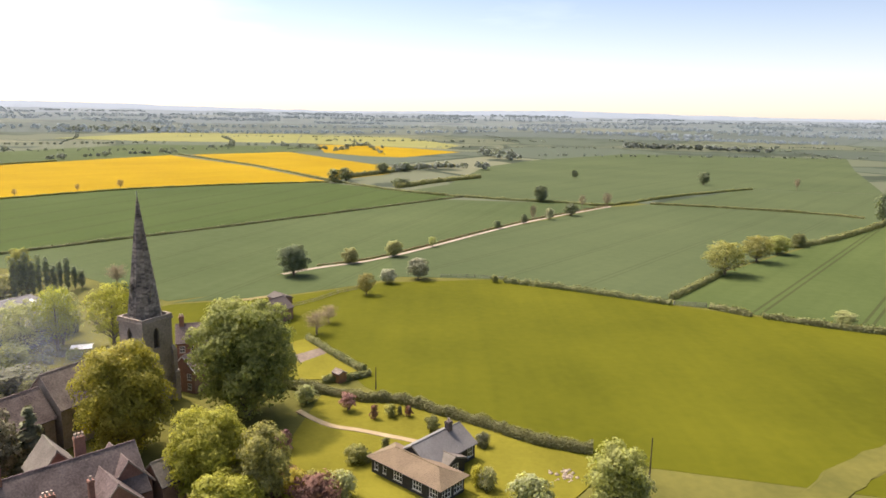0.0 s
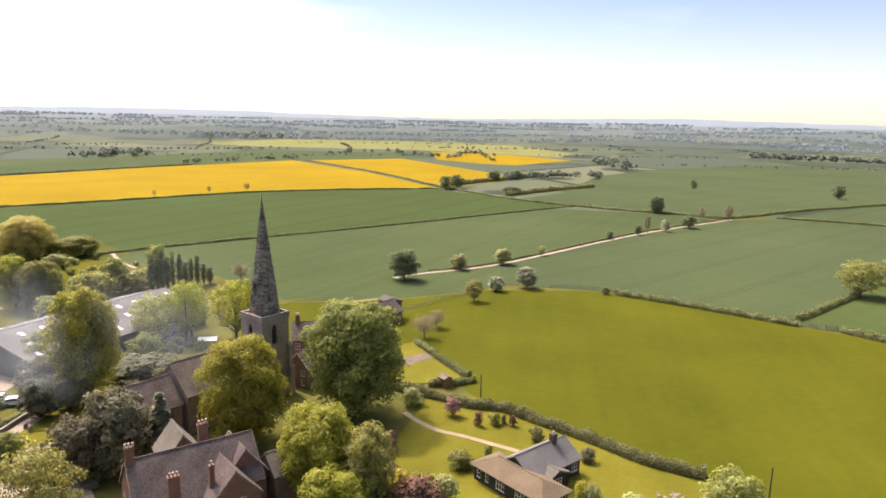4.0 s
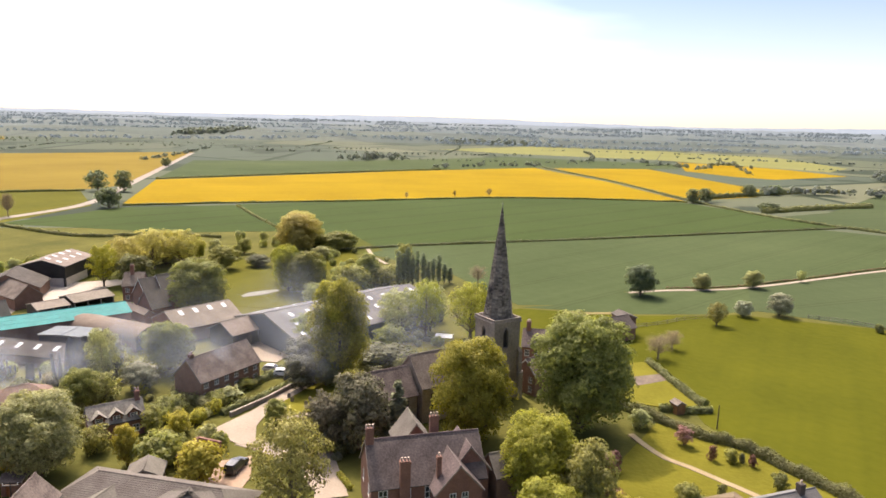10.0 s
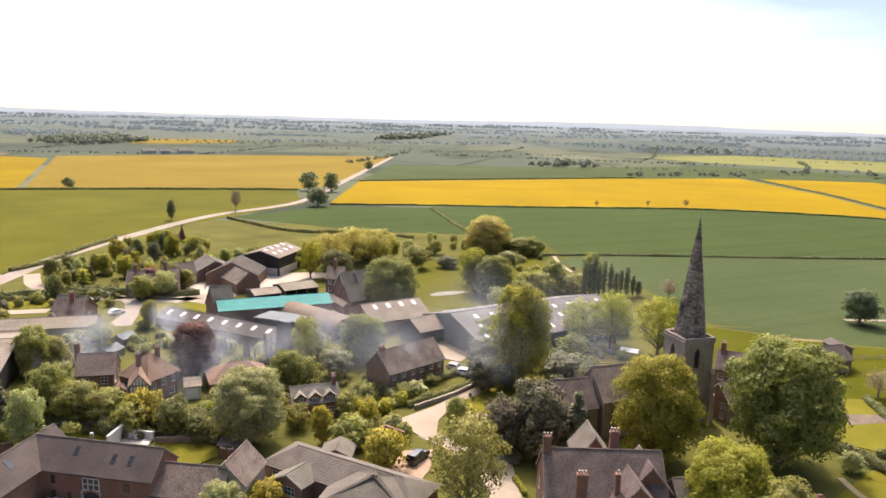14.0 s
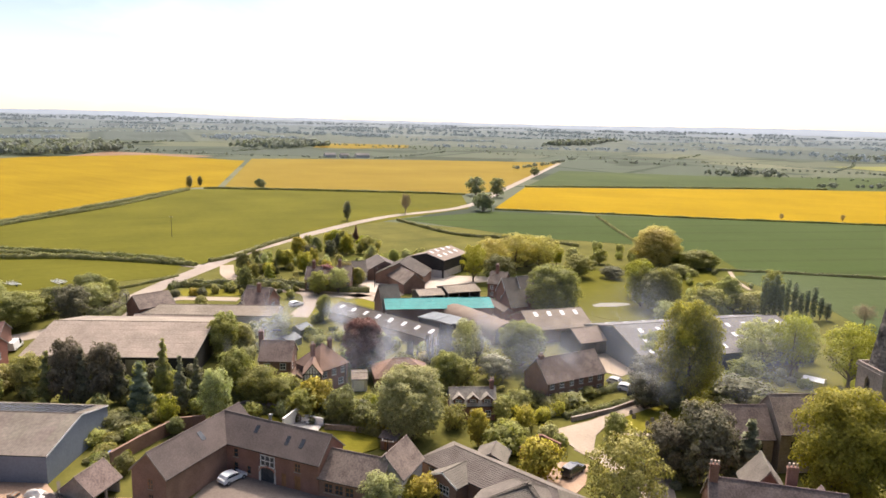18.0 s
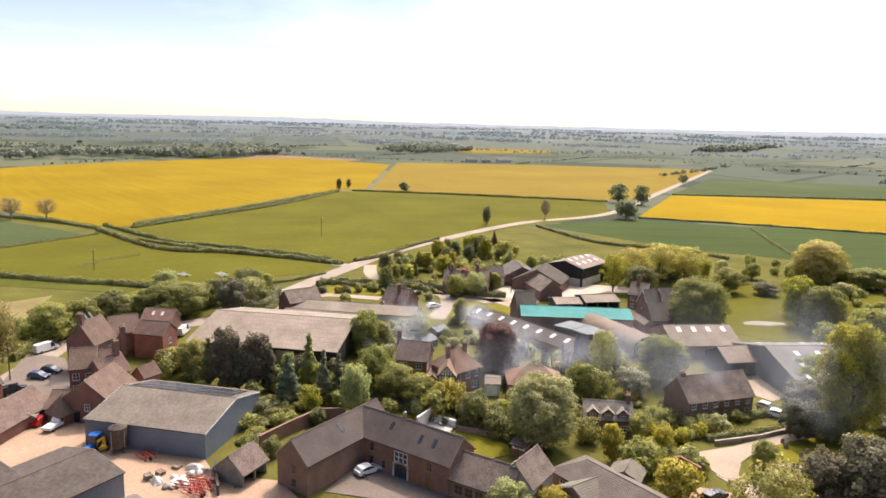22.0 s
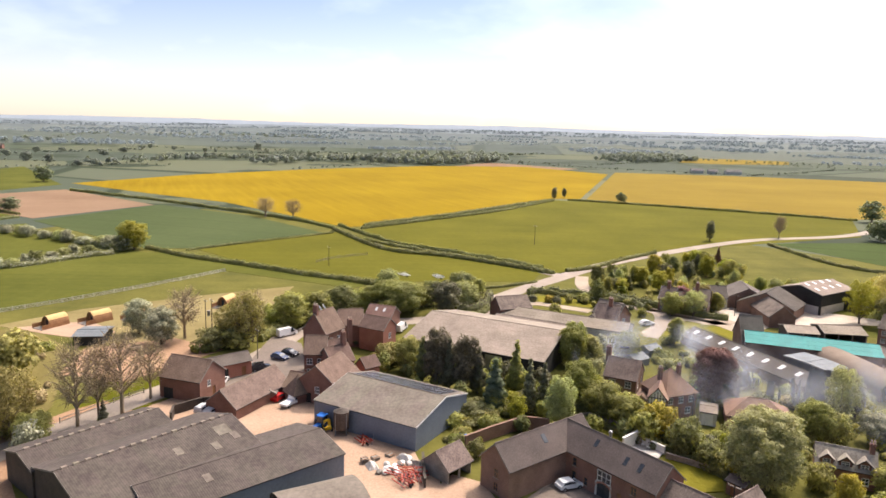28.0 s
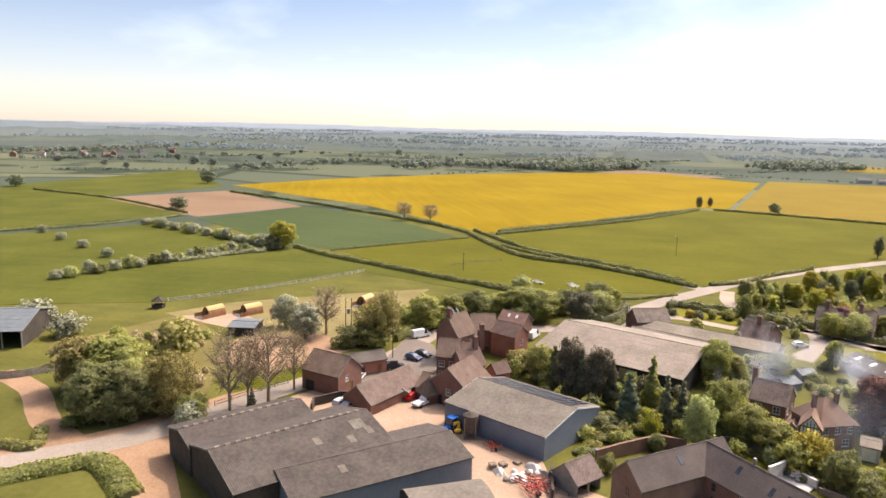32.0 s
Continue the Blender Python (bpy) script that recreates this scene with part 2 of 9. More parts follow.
SHEET_TEAL = mat("turquoise_roof_sheet", (0.0102, 0.1445, 0.1318), (0.0187, 0.2125, 0.1913), 0.75, 0.4, 3, 0.3, spread=0.06)
SHEET_STEEL = mat("galvanised_steel", (0.095, 0.11, 0.115), (0.15, 0.165, 0.172), 0.7, 0.5, 4, 0.3, wave=1.0)
CLAD_BLUE = mat("slate_blue_cladding", (0.125, 0.148, 0.182), (0.17, 0.195, 0.232), 0.5, 0.3, 3, 0.35, wave=1.0)
CLAD_SLATE = mat("dull_slate_cladding", (0.075, 0.085, 0.098), (0.11, 0.122, 0.138), 0.7, 0.3, 3, 0.35, wave=1.0)
CLAD_BLACK = mat("black_cladding", (0.018, 0.017, 0.016), (0.04, 0.038, 0.035), 0.7, 0.4, 4, 0.3)
CLAD_BROWN = mat("dark_board_cladding", (0.035, 0.028, 0.022), (0.08, 0.062, 0.048), 0.8, 0.4, 4, 0.4)
WHITE = mat("white_paint", (0.62, 0.61, 0.58), (0.8, 0.79, 0.76), 0.6, 0.8, 6, 0.1)
RENDER_PALE = mat("pale_render", (0.42, 0.39, 0.34), (0.58, 0.55, 0.5), 0.9, 0.6, 5, 0.2)
GLASS = mat("window_glass", (0.02, 0.024, 0.028), (0.05, 0.055, 0.06), 0.08, 1.5, 6, 0.02, coat=0.6)
TIMBER = mat("stained_timber", (0.16, 0.075, 0.03), (0.3, 0.15, 0.065), 0.75, 0.8, 8, 0.4)
TIMBER_GREY = mat("weathered_timber", (0.16, 0.14, 0.115), (0.3, 0.27, 0.23), 0.9, 0.8, 8, 0.4)
POT = mat("terracotta", (0.36, 0.27, 0.2), (0.52, 0.42, 0.34), 0.85, 2, 9, 0.2)
LEAD = mat("lead_flashing", (0.2, 0.2, 0.2), (0.3, 0.3, 0.3), 0.6, 1, 8, 0.2)
TARMAC = mat("asphalt", (0.205, 0.166, 0.13), (0.3, 0.248, 0.2), 0.9, 0.08, 3, 0.3)
GRAVEL = mat("pale_gravel", (0.2464, 0.1936, 0.1408), (0.3520, 0.2860, 0.2156), 0.95, 0.12, 4, 0.5)
CONCRETE = mat("yard_concrete", (0.27, 0.178, 0.115), (0.385, 0.265, 0.182), 0.92, 0.15, 3, 0.3)
PALE_YARD = mat("bleached_concrete", (0.33, 0.28, 0.225), (0.46, 0.4, 0.33), 0.92, 0.15, 3, 0.3)
SANDY = mat("sandy_path", (0.24, 0.18, 0.1), (0.33, 0.255, 0.15), 0.95, 0.3, 4, 0.4)
# lighter copy of the grey slate, with sunlight put into its colour
SLATE_SUNLIT = mat("sunlit_grey_slate", (0.115, 0.108, 0.1), (0.18, 0.17, 0.155), 0.85, 0.4, 5, 0.4, spread=0.1)
EARTH = mat("dusty_earth", (0.2187, 0.1272, 0.0694), (0.3240, 0.2025, 0.1227), 0.95, 0.15, 2.5, 0.5)
SOIL = mat("dug_soil", (0.1, 0.075, 0.055), (0.17, 0.13, 0.095), 0.95, 0.4, 3, 0.6)
RUBBER = mat("tyre_rubber", (0.012, 0.012, 0.012), (0.025, 0.025, 0.025), 0.8, 3, 20, 0.2)
METAL = mat("grey_metal", (0.22, 0.22, 0.22), (0.34, 0.34, 0.33), 0.45, 1, 9, 0.15, metal=0.7)
BARK = mat("bark", (0.08, 0.06, 0.042), (0.17, 0.13, 0.095), 0.95, 1.2, 9, 0.7)
BARK_PALE = mat("pale_bark", (0.2, 0.15, 0.1), (0.34, 0.265, 0.18), 0.95, 1.2, 9, 0.5)
# nearly matt water; the sky's pale reflection is put into the base colour
WATER = mat("pond_water", (0.17, 0.155, 0.125), (0.22, 0.205, 0.17), 0.5, 0.3, 2, 0.05, coat=0.06)
SOLAR = mat("solar_panel", (0.02, 0.022, 0.03), (0.035, 0.038, 0.05), 0.25, 1, 6, 0.03, coat=0.5)

LEAVES = {
    "lime": mat("lime_green_leaves", (0.215, 0.213, 0.033), (0.395, 0.383, 0.065), 0.6, 0.4, 3, 0, spread=0.22, leaf=0.45),
    "green": mat("mid_green_leaves", (0.158, 0.166, 0.05), (0.305, 0.31, 0.1), 0.6, 0.4, 3, 0, spread=0.22, leaf=0.45),
    "dark": mat("dark_conifer_needles", (0.1, 0.1, 0.058), (0.2, 0.192, 0.112), 0.7, 0.4, 3, 0, spread=0.22, leaf=0.2),
    "olive": mat("fresh_olive_leaves", (0.2, 0.197, 0.065), (0.365, 0.355, 0.122), 0.6, 0.4, 3, 0, spread=0.22, leaf=0.45),
    "pale": mat("silvery_leaves", (0.235, 0.24, 0.118), (0.44, 0.445, 0.22), 0.6, 0.4, 3, 0, spread=0.22, leaf=0.45),
    "copper": mat("copper_beech_leaves", (0.125, 0.06, 0.046), (0.23, 0.115, 0.088), 0.6, 0.4, 3, 0, spread=0.4, leaf=0.25),
    "gold": mat("golden_leaves", (0.26, 0.222, 0.032), (0.44, 0.375, 0.058), 0.6, 0.4, 3, 0, spread=0.3, leaf=0.3),
    "blossom": mat("white_blossom", (0.2, 0.21, 0.12), (0.46, 0.455, 0.33), 0.7, 1.2, 5, 0, spread=0.4, leaf=0.2),
    "pink": mat("pink_blossom", (0.24, 0.11, 0.1), (0.4, 0.23, 0.2), 0.7, 0.8, 5, 0, spread=0.35, leaf=0.2),
    "ochre": mat("young_ochre_leaves", (0.18, 0.155, 0.055), (0.315, 0.27, 0.095), 0.6, 0.4, 3, 0, spread=0.35, leaf=0.3),
    # paler, bluer leaves: distance haze is put into the base colour
    "distant": mat("haze_tinted_foliage", (0.14, 0.158, 0.145), (0.215, 0.235, 0.208), 0.8, 0.05, 0.5, 0, spread=0.2, leaf=0.3),
    "yew": mat("brown_yew_needles", (0.1, 0.091, 0.058), (0.198, 0.17, 0.108), 0.7, 0.4, 3, 0, spread=0.22, leaf=0.2),
    "field": mat("field_tree_leaves", (0.105, 0.125, 0.078), (0.2, 0.225, 0.135), 0.7, 0.3, 2, 0, spread=0.22, leaf=0.35),
    # distance haze painted as grey-blue base colour plus emission
    "hazy": mat("haze_glow_foliage", (0.085, 0.102, 0.106), (0.118, 0.137, 0.138), 0.9, 0.02, 0.3, 0, spread=0.08, glow=1.05),
    "tan": mat("tan_young_leaves", (0.29, 0.245, 0.085), (0.47, 0.4, 0.15), 0.6, 0.4, 3, 0, spread=0.2, leaf=0.45),
    "twig": mat("bare_twigs", (0.29, 0.225, 0.125), (0.45, 0.355, 0.21), 0.85, 0.4, 3, 0, spread=0.3, leaf=0.2),
    "hedge": mat("hedge_leaves", (0.122, 0.126, 0.054), (0.238, 0.238, 0.1), 0.7, 0.5, 3, 0, spread=0.22, leaf=0.4),
}


# ---- mesh helpers ----
def mesh_of(name, verts, faces, material, smooth=False):
    me = bpy.data.meshes.new(name)
    me.from_pydata([tuple(v) for v in verts], [], faces)
    if material:
        me.materials.append(material)
    if smooth:
        me.polygons.foreach_set("use_smooth", [True] * len(me.polygons))
    me.update()
    return me


def part(name, bm, material, parent=None, label=""):
    """One bmesh as one mesh object under its thing."""
    me = bpy.data.meshes.new(name)
    bmesh.ops.recalc_face_normals(bm, faces=bm.faces)
    bm.to_mesh(me)
    bm.free()
    me.materials.append(material)
    ob = new(name, me)
    ob.parent = parent
    if label:
        ob["label"] = label
    return ob


def raw(name, verts, faces, material, parent=None, label="", smooth=False):
    ob = new(name, mesh_of(name, verts, faces, material, smooth))
    ob.parent = parent
    if label:
        ob["label"] = label
    return ob


def hexa(bm, c):
    """A solid from eight corners: four below, four above, in the same order round."""
    v = [bm.verts.new(p) for p in c]
    for f in ((3, 2, 1, 0), (4, 5, 6, 7), (0, 1, 5, 4), (1, 2, 6, 5), (2, 3, 7, 6), (3, 0, 4, 7)):
        bm.faces.new([v[i] for i in f])


def box(bm, x0, x1, y0, y1, z0, z1, loc=None):
    c = [(x0, y0, z0), (x1, y0, z0), (x1, y1, z0), (x0, y1, z0), (x0, y0, z1), (x1, y0, z1), (x1, y1, z1), (x0, y1, z1)]
    hexa(bm, [loc(*p) for p in c] if loc else c)


def tube(bm, a, b, ra, rb, sides=6):
    a, b = Vector(a), Vector(b)
    q = (b - a).to_track_quat("Z", "Y")
    rings = []
    for p, r in ((a, ra), (b, rb)):
        rings.append([bm.verts.new(p + q @ Vector((r * math.cos(k * math.tau / sides), r * math.sin(k * math.tau / sides), 0))) for k in range(sides)])
    for k in range(sides):
        bm.faces.new((rings[0][k], rings[0][(k + 1) % sides], rings[1][(k + 1) % sides], rings[1][k]))
    bm.faces.new(rings[0][::-1])
    bm.faces.new(rings[1])


def thing(name, x, y, label, category, group="", kind="", turn=0.0, z=0.0):
    e = new(name)
    e.matrix_basis = pose(x, y, z, 0, 0, turn)
    e.empty_display_size = 0.5
    return tagged(e, label, category, group, kind)


# ---- ground ----
LEVEL = [0]


def sheet(name, corners, z, material, label, category, kind="structure", edge=0.0):
    """A level patch of ground over a polygon, its rim set down into the ground below."""
    LEVEL[0] += 1
    z += 0.002 * (LEVEL[0] % 60)
    bm = bmesh.new()
    top = [bm.verts.new((x, y, z)) for x, y in corners]
    low = [bm.verts.new((x, y, z - 0.12)) for x, y in corners]
    bm.faces.new(top)
    for i in range(len(top)):
        j = (i + 1) % len(top)
        bm.faces.new((top[i], low[i], low[j], top[j]))
    bmesh.ops.triangulate(bm, faces=bm.faces)
    return tagged(part(name, bm, material), label, category, kind=kind)


def smooth_line(points, step=6.0):
    """Points strung out evenly along a soft curve through the given ones."""
    p = [Vector((*q, 0)) for q in points]
    p = [2 * p[0] - p[1]] + p + [2 * p[-1] - p[-2]]
    out = []
    for i in range(1, len(p) - 2):
        n = max(1, round((p[i + 1] - p[i]).length / step))
        for k in range(n):
            t = k / n
            out.append(0.5 * (2 * p[i] + (p[i + 1] - p[i - 1]) * t + (2 * p[i - 1] - 5 * p[i] + 4 * p[i + 1] - p[i + 2]) * t * t + (3 * p[i] - p[i - 1] - 3 * p[i + 1] + p[i + 2]) * t ** 3))
    return out + [p[-2]]


def ribbon(name, points, width, z, material, label, category, kind="structure", ragged=0.0, step=6.0):
    """A road, track or path along a line."""
    LEVEL[0] += 1
    z += 0.002 * (LEVEL[0] % 60)
    line = smooth_line(points, step)
    verts, faces = [], []
    rnd = random.Random(name + label)
    for i, p in enumerate(line):
        d = (line[min(i + 1, len(line) - 1)] - line[max(i - 1, 0)]).normalized()
        s = Vector((-d.y, d.x, 0))
        w = width / 2
        for off, h in ((w + 0.1 + rnd.uniform(0, ragged), -0.1), (w + rnd.uniform(0, ragged), z), (-w - rnd.uniform(0, ragged), z), (-w - 0.1 - rnd.uniform(0, ragged), -0.1)):
            verts.append((p.x + s.x * off, p.y + s.y * off, h))
    for i in range(len(line) - 1):
        for k in range(3):
            faces.append((4 * i + k, 4 * i + k + 1, 4 * i + k + 5, 4 * i + k + 4))
    return tagged(raw(name, verts, faces, material), label, category, kind=kind)


GRASS = field_mat("pasture_grass", (0.0572, 0.0607, 0.0042), (0.0878, 0.0875, 0.0064), scale=0.03, fine=0.5)
LAWN = field_mat("lawn_grass", (0.1092, 0.0997, 0.0121), (0.1639, 0.1466, 0.0182), scale=0.08, fine=1.2)
ROUGH = field_mat("rough_grass", (0.07, 0.07, 0.018), (0.125, 0.115, 0.028), scale=0.06, fine=0.8)
MEADOW_DRY = field_mat("sunlit_meadow", (0.072, 0.07, 0.008), (0.106, 0.1, 0.012), scale=0.025, fine=0.35)
WHEAT_RICH = field_mat("rich_green_wheat", (0.0380, 0.0558, 0.0152), (0.0532, 0.0744, 0.0218), stripe=0.5, angle=20, scale=0.012, fine=0.3)
MEADOW = field_mat("grazed_meadow", (0.056, 0.062, 0.011), (0.094, 0.097, 0.019), scale=0.03, fine=0.35)
WHEAT = field_mat("young_wheat", (0.0465, 0.0647, 0.0199), (0.0699, 0.0905, 0.0290), stripe=0.5, angle=40, scale=0.012, fine=0.3)
WHEAT_PALE = field_mat("pale_young_wheat", (0.0494, 0.0653, 0.0278), (0.0681, 0.0852, 0.0370), stripe=0.25, angle=40, scale=0.012, fine=0.3)
PALE_CROP = field_mat("pale_green_crop", (0.15, 0.15, 0.05), (0.19, 0.185, 0.065), scale=0.01, fine=0.2)
WHEAT_B = field_mat("young_barley", (0.0449, 0.0613, 0.0229), (0.0675, 0.0858, 0.0342), stripe=0.22, angle=20, scale=0.012, fine=0.3)
RAPE = field_mat("flowering_rape", (0.208, 0.133, 0.002), (0.275, 0.182, 0.003), scale=0.012, fine=0.25, angle=40, streak=0.6)
RAPE_DULL = field_mat("ripening_rape", (0.172, 0.113, 0.004), (0.228, 0.155, 0.007), scale=0.012, fine=0.25, angle=70, streak=0.7)
RAPE_FADED = field_mat("fading_rape", (0.155, 0.108, 0.016), (0.2, 0.143, 0.023), scale=0.012, fine=0.25, angle=0, streak=0.5)
TILLED = field_mat("tilled_earth", (0.158, 0.102, 0.063), (0.22, 0.148, 0.095), scale=0.02, fine=0.4)
SCRUB = field_mat("dry_scrub_grass", (0.105, 0.088, 0.03), (0.17, 0.14, 0.05), scale=0.08, fine=0.9)
DRY = field_mat("dry_paddock", (0.15, 0.12, 0.05), (0.235, 0.19, 0.087), scale=0.05, fine=0.7)

# one sheet to the horizon, rising gently beyond the near fields
verts, faces = [], []
RINGS = [0, 60, 150, 300, 500, 750, 1000, 1300, 1600, 2000, 2500, 3100, 3800, 4700]
for i, r in enumerate(RINGS):
    for k in range(96):
        an = k * math.tau / 96
        x, y = r * math.cos(an), r * math.sin(an)
        lift = max(0.0, (r - 1600) / 3100) ** 1.6 * (34 + 10 * noise.noise((x / 1500, y / 1500, 0.3)))
        verts.append((x, y, lift))
for i in range(len(RINGS) - 1):
    for k in range(96):
        j = (k + 1) % 96
        faces.append((96 * i + k, 96 * i + j, 96 * i + 96 + j, 96 * i + 96 + k))


def country_mat():
    """Far farmland: a patchwork of fields with dark hedge lines between."""
    m = bpy.data.materials.new("far_farmland")
    m.use_nodes = True
    n, l = m.node_tree.nodes, m.node_tree.links
    s = n["Principled BSDF"]
    s.inputs["Roughness"].default_value, s.inputs["Specular IOR Level"].default_value = 0.95, 0.1
    geo, vor, edge, ramp_, bend = n.new("ShaderNodeTexCoord"), n.new("ShaderNodeTexVoronoi"), n.new("ShaderNodeTexVoronoi"), n.new("ShaderNodeValToRGB"), n.new("ShaderNodeMapping")
    bend.inputs["Scale"].default_value = (0.0042, 0.0034, 0)
    bend.inputs["Rotation"].default_value = (0, 0, 0.6)
    l.new(geo.outputs["Object"], bend.inputs["Vector"])
    edge.feature = "DISTANCE_TO_EDGE"
    for v in (vor, edge):
        v.inputs["Scale"].default_value = 1.0
        l.new(bend.outputs[0], v.inputs["Vector"])
    cut = n.new("ShaderNodeSeparateColor")
    l.new(vor.outputs["Color"], cut.inputs[0])
    ramp_.color_ramp.interpolation = "CONSTANT"
    # field greens carry some grey-blue, aerial haze put into the colour
    shades = ((0.0, (0.058, 0.072, 0.046)), (0.2, (0.08, 0.09, 0.052)), (0.4, (0.05, 0.063, 0.043)), (0.58, (0.09, 0.098, 0.056)), (0.72, (0.062, 0.076, 0.047)), (0.88, (0.115, 0.118, 0.068)), (0.94, (0.075, 0.086, 0.052)))
    ramp_.color_ramp.elements[0].color = (*shades[0][1], 1)
    ramp_.color_ramp.elements[1].position, ramp_.color_ramp.elements[1].color = shades[1][0], (*shades[1][1], 1)
    for pos, col in shades[2:]:
        ramp_.color_ramp.elements.new(pos).color = (*col, 1)
    l.new(cut.outputs[0], ramp_.inputs[0])
    rim = n.new("ShaderNodeMapRange")
    rim.inputs["From Min"].default_value, rim.inputs["From Max"].default_value = 0.012, 0.02
    l.new(edge.outputs["Distance"], rim.inputs[0])
    mix = n.new("ShaderNodeMix")
    mix.data_type = "RGBA"
    mix.inputs[6].default_value = (0.026, 0.036, 0.018, 1)
    l.new(rim.outputs[0], mix.inputs[0])
    l.new(ramp_.outputs[0], mix.inputs[7])
    # copses and woods over the fields
    wood_, edge_, spinney = n.new("ShaderNodeTexNoise"), n.new("ShaderNodeMapRange"), n.new("ShaderNodeMix")
    wood_.inputs["Scale"].default_value, wood_.inputs["Detail"].default_value = 0.0075, 5.0
    l.new(geo.outputs["Object"], wood_.inputs["Vector"])
    edge_.inputs["From Min"].default_value, edge_.inputs["From Max"].default_value = 0.565, 0.59
    l.new(wood_.outputs[0], edge_.inputs[0])
    spinney.data_type = "RGBA"
    spinney.inputs[7].default_value = (0.03, 0.04, 0.022, 1)
    l.new(edge_.outputs[0], spinney.inputs[0])
    l.new(mix.outputs[2], spinney.inputs[6])
    l.new(spinney.outputs[2], s.inputs["Base Color"])
    return m


tagged(raw("ground", verts, faces, country_mat()), "wide farmland reaching the horizon in a patchwork", "ground", kind="structure")
sheet("ground_village", [(-340, 150), (-215, 245), (-150, 236), (-60, 330), (110, 410), (260, 330), (240, 60), (90, -60), (-60, -130), (-300, -190), (-420, -120), (-350, -10), (-240, 60)], 0.015, ROUGH, "rough grass round the village", "grass")


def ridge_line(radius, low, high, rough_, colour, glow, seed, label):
    """One ridge of distant country right round the place, far beyond everything else; its haze is painted as paler
    colour and emission.
    """
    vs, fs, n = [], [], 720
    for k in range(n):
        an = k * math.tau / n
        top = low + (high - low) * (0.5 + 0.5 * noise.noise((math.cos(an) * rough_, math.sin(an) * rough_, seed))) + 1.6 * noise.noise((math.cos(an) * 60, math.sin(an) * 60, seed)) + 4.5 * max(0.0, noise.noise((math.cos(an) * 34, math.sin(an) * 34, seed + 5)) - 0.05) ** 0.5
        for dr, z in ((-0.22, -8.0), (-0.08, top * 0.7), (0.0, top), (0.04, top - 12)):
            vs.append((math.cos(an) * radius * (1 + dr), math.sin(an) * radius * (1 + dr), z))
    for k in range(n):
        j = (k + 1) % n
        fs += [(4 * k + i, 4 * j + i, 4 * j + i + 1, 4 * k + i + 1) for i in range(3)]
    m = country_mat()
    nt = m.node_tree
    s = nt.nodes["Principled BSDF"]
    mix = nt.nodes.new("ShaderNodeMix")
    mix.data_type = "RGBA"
    # aerial haze painted in: glow sets the tint's share and its emission
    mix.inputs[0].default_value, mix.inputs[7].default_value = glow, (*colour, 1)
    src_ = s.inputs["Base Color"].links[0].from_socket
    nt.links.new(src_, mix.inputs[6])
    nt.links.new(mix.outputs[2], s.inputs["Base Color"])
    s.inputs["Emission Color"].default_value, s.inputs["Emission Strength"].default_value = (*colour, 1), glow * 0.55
    m.name = "painted_haze_distance"
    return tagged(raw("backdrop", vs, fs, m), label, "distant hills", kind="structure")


ridge_line(1950, 10, 22, 3.0, (0.084, 0.098, 0.094), 0.38, 1.3, "second rise of distant farmland with painted haze")
ridge_line(2600, 24, 37, 2.4, (0.104, 0.122, 0.13), 0.56, 4.1, "third rise of distant farmland with painted haze")
ridge_line(3500, 36, 54, 2.6, (0.128, 0.149, 0.166), 0.7, 7.7, "distant hills painted pale blue-grey with haze")
ridge_line(4500, 44, 84, 3.2, (0.172, 0.2, 0.232), 0.8, 9.2, "horizon hills painted palest blue with haze")

# fields, each a sheet over the ground
sheet("field", [(-26.8, 148.7), (-21.1, 188.8), (-14.1, 202.5), (18.6, 208.3), (63.4, 181.9), (107.7, 158.5), (61.2, 85.3), (22.7, 94.7), (-7.0, 115.7), (-13.1, 121.4)], 0.05, GRASS, "large green pasture behind the church", "pasture")
sheet("field", [(-69.2, 176.1), (-42.6, 185.1), (-24.4, 197.4), (-10.9, 210.3), (8.0, 221.0), (-16.4, 240.4), (-39.3, 220.3), (-49.8, 209.8), (-60.1, 185.4)], 0.046, WHEAT_B, "near tongue of the wheat below the track", "crop field")
sheet("paddock", [(-69.0, 174.5), (-42.4, 183.6), (-24.0, 196.0), (-14.5, 203.5), (-17.5, 189.0), (-23.2, 149.0), (-28.5, 143.0), (-46.0, 140.0), (-70.0, 143.0), (-80.0, 160.0)], 0.043, GRASS, "grazed grass between church and wheat", "pasture")
sheet("field", [(20.9, 208.5), (65.0, 186.1), (92.6, 222.9), (227.3, 347.0), (311.1, 479.0), (227.6, 502.4), (123.7, 402.5), (96.7, 386.7), (23.6, 300.6), (-16.8, 239.9), (-12.9, 209.9)], 0.045, WHEAT_PALE, "grey-green wheat field with tramlines", "crop field")
sheet("field", [(64.0, 183.1), (93.2, 222.1), (223.5, 341.1), (108.8, 160.4)], 0.045, WHEAT, "dark green wheat field beyond the hedge", "crop field")
sheet("field", [*[(-160.5, 218.0), (-142.5, 241.6), (-119.5, 267.5), (-68.5, 324.5), (2.0, 408.5)], *[(73.8, 401.1), (98.5, 394.2), (51.6, 338.8), (23.6, 300.6), (-16.8, 240.9), (-39.3, 220.8), (-49.8, 210.4)], *[(-48.8, 207.6), (-60.1, 184.9), (-71.1, 177.6), (-91.8, 192.2), (-111.2, 207.0)]], 0.04, WHEAT_B, "green wheat field behind the spire", "crop field")
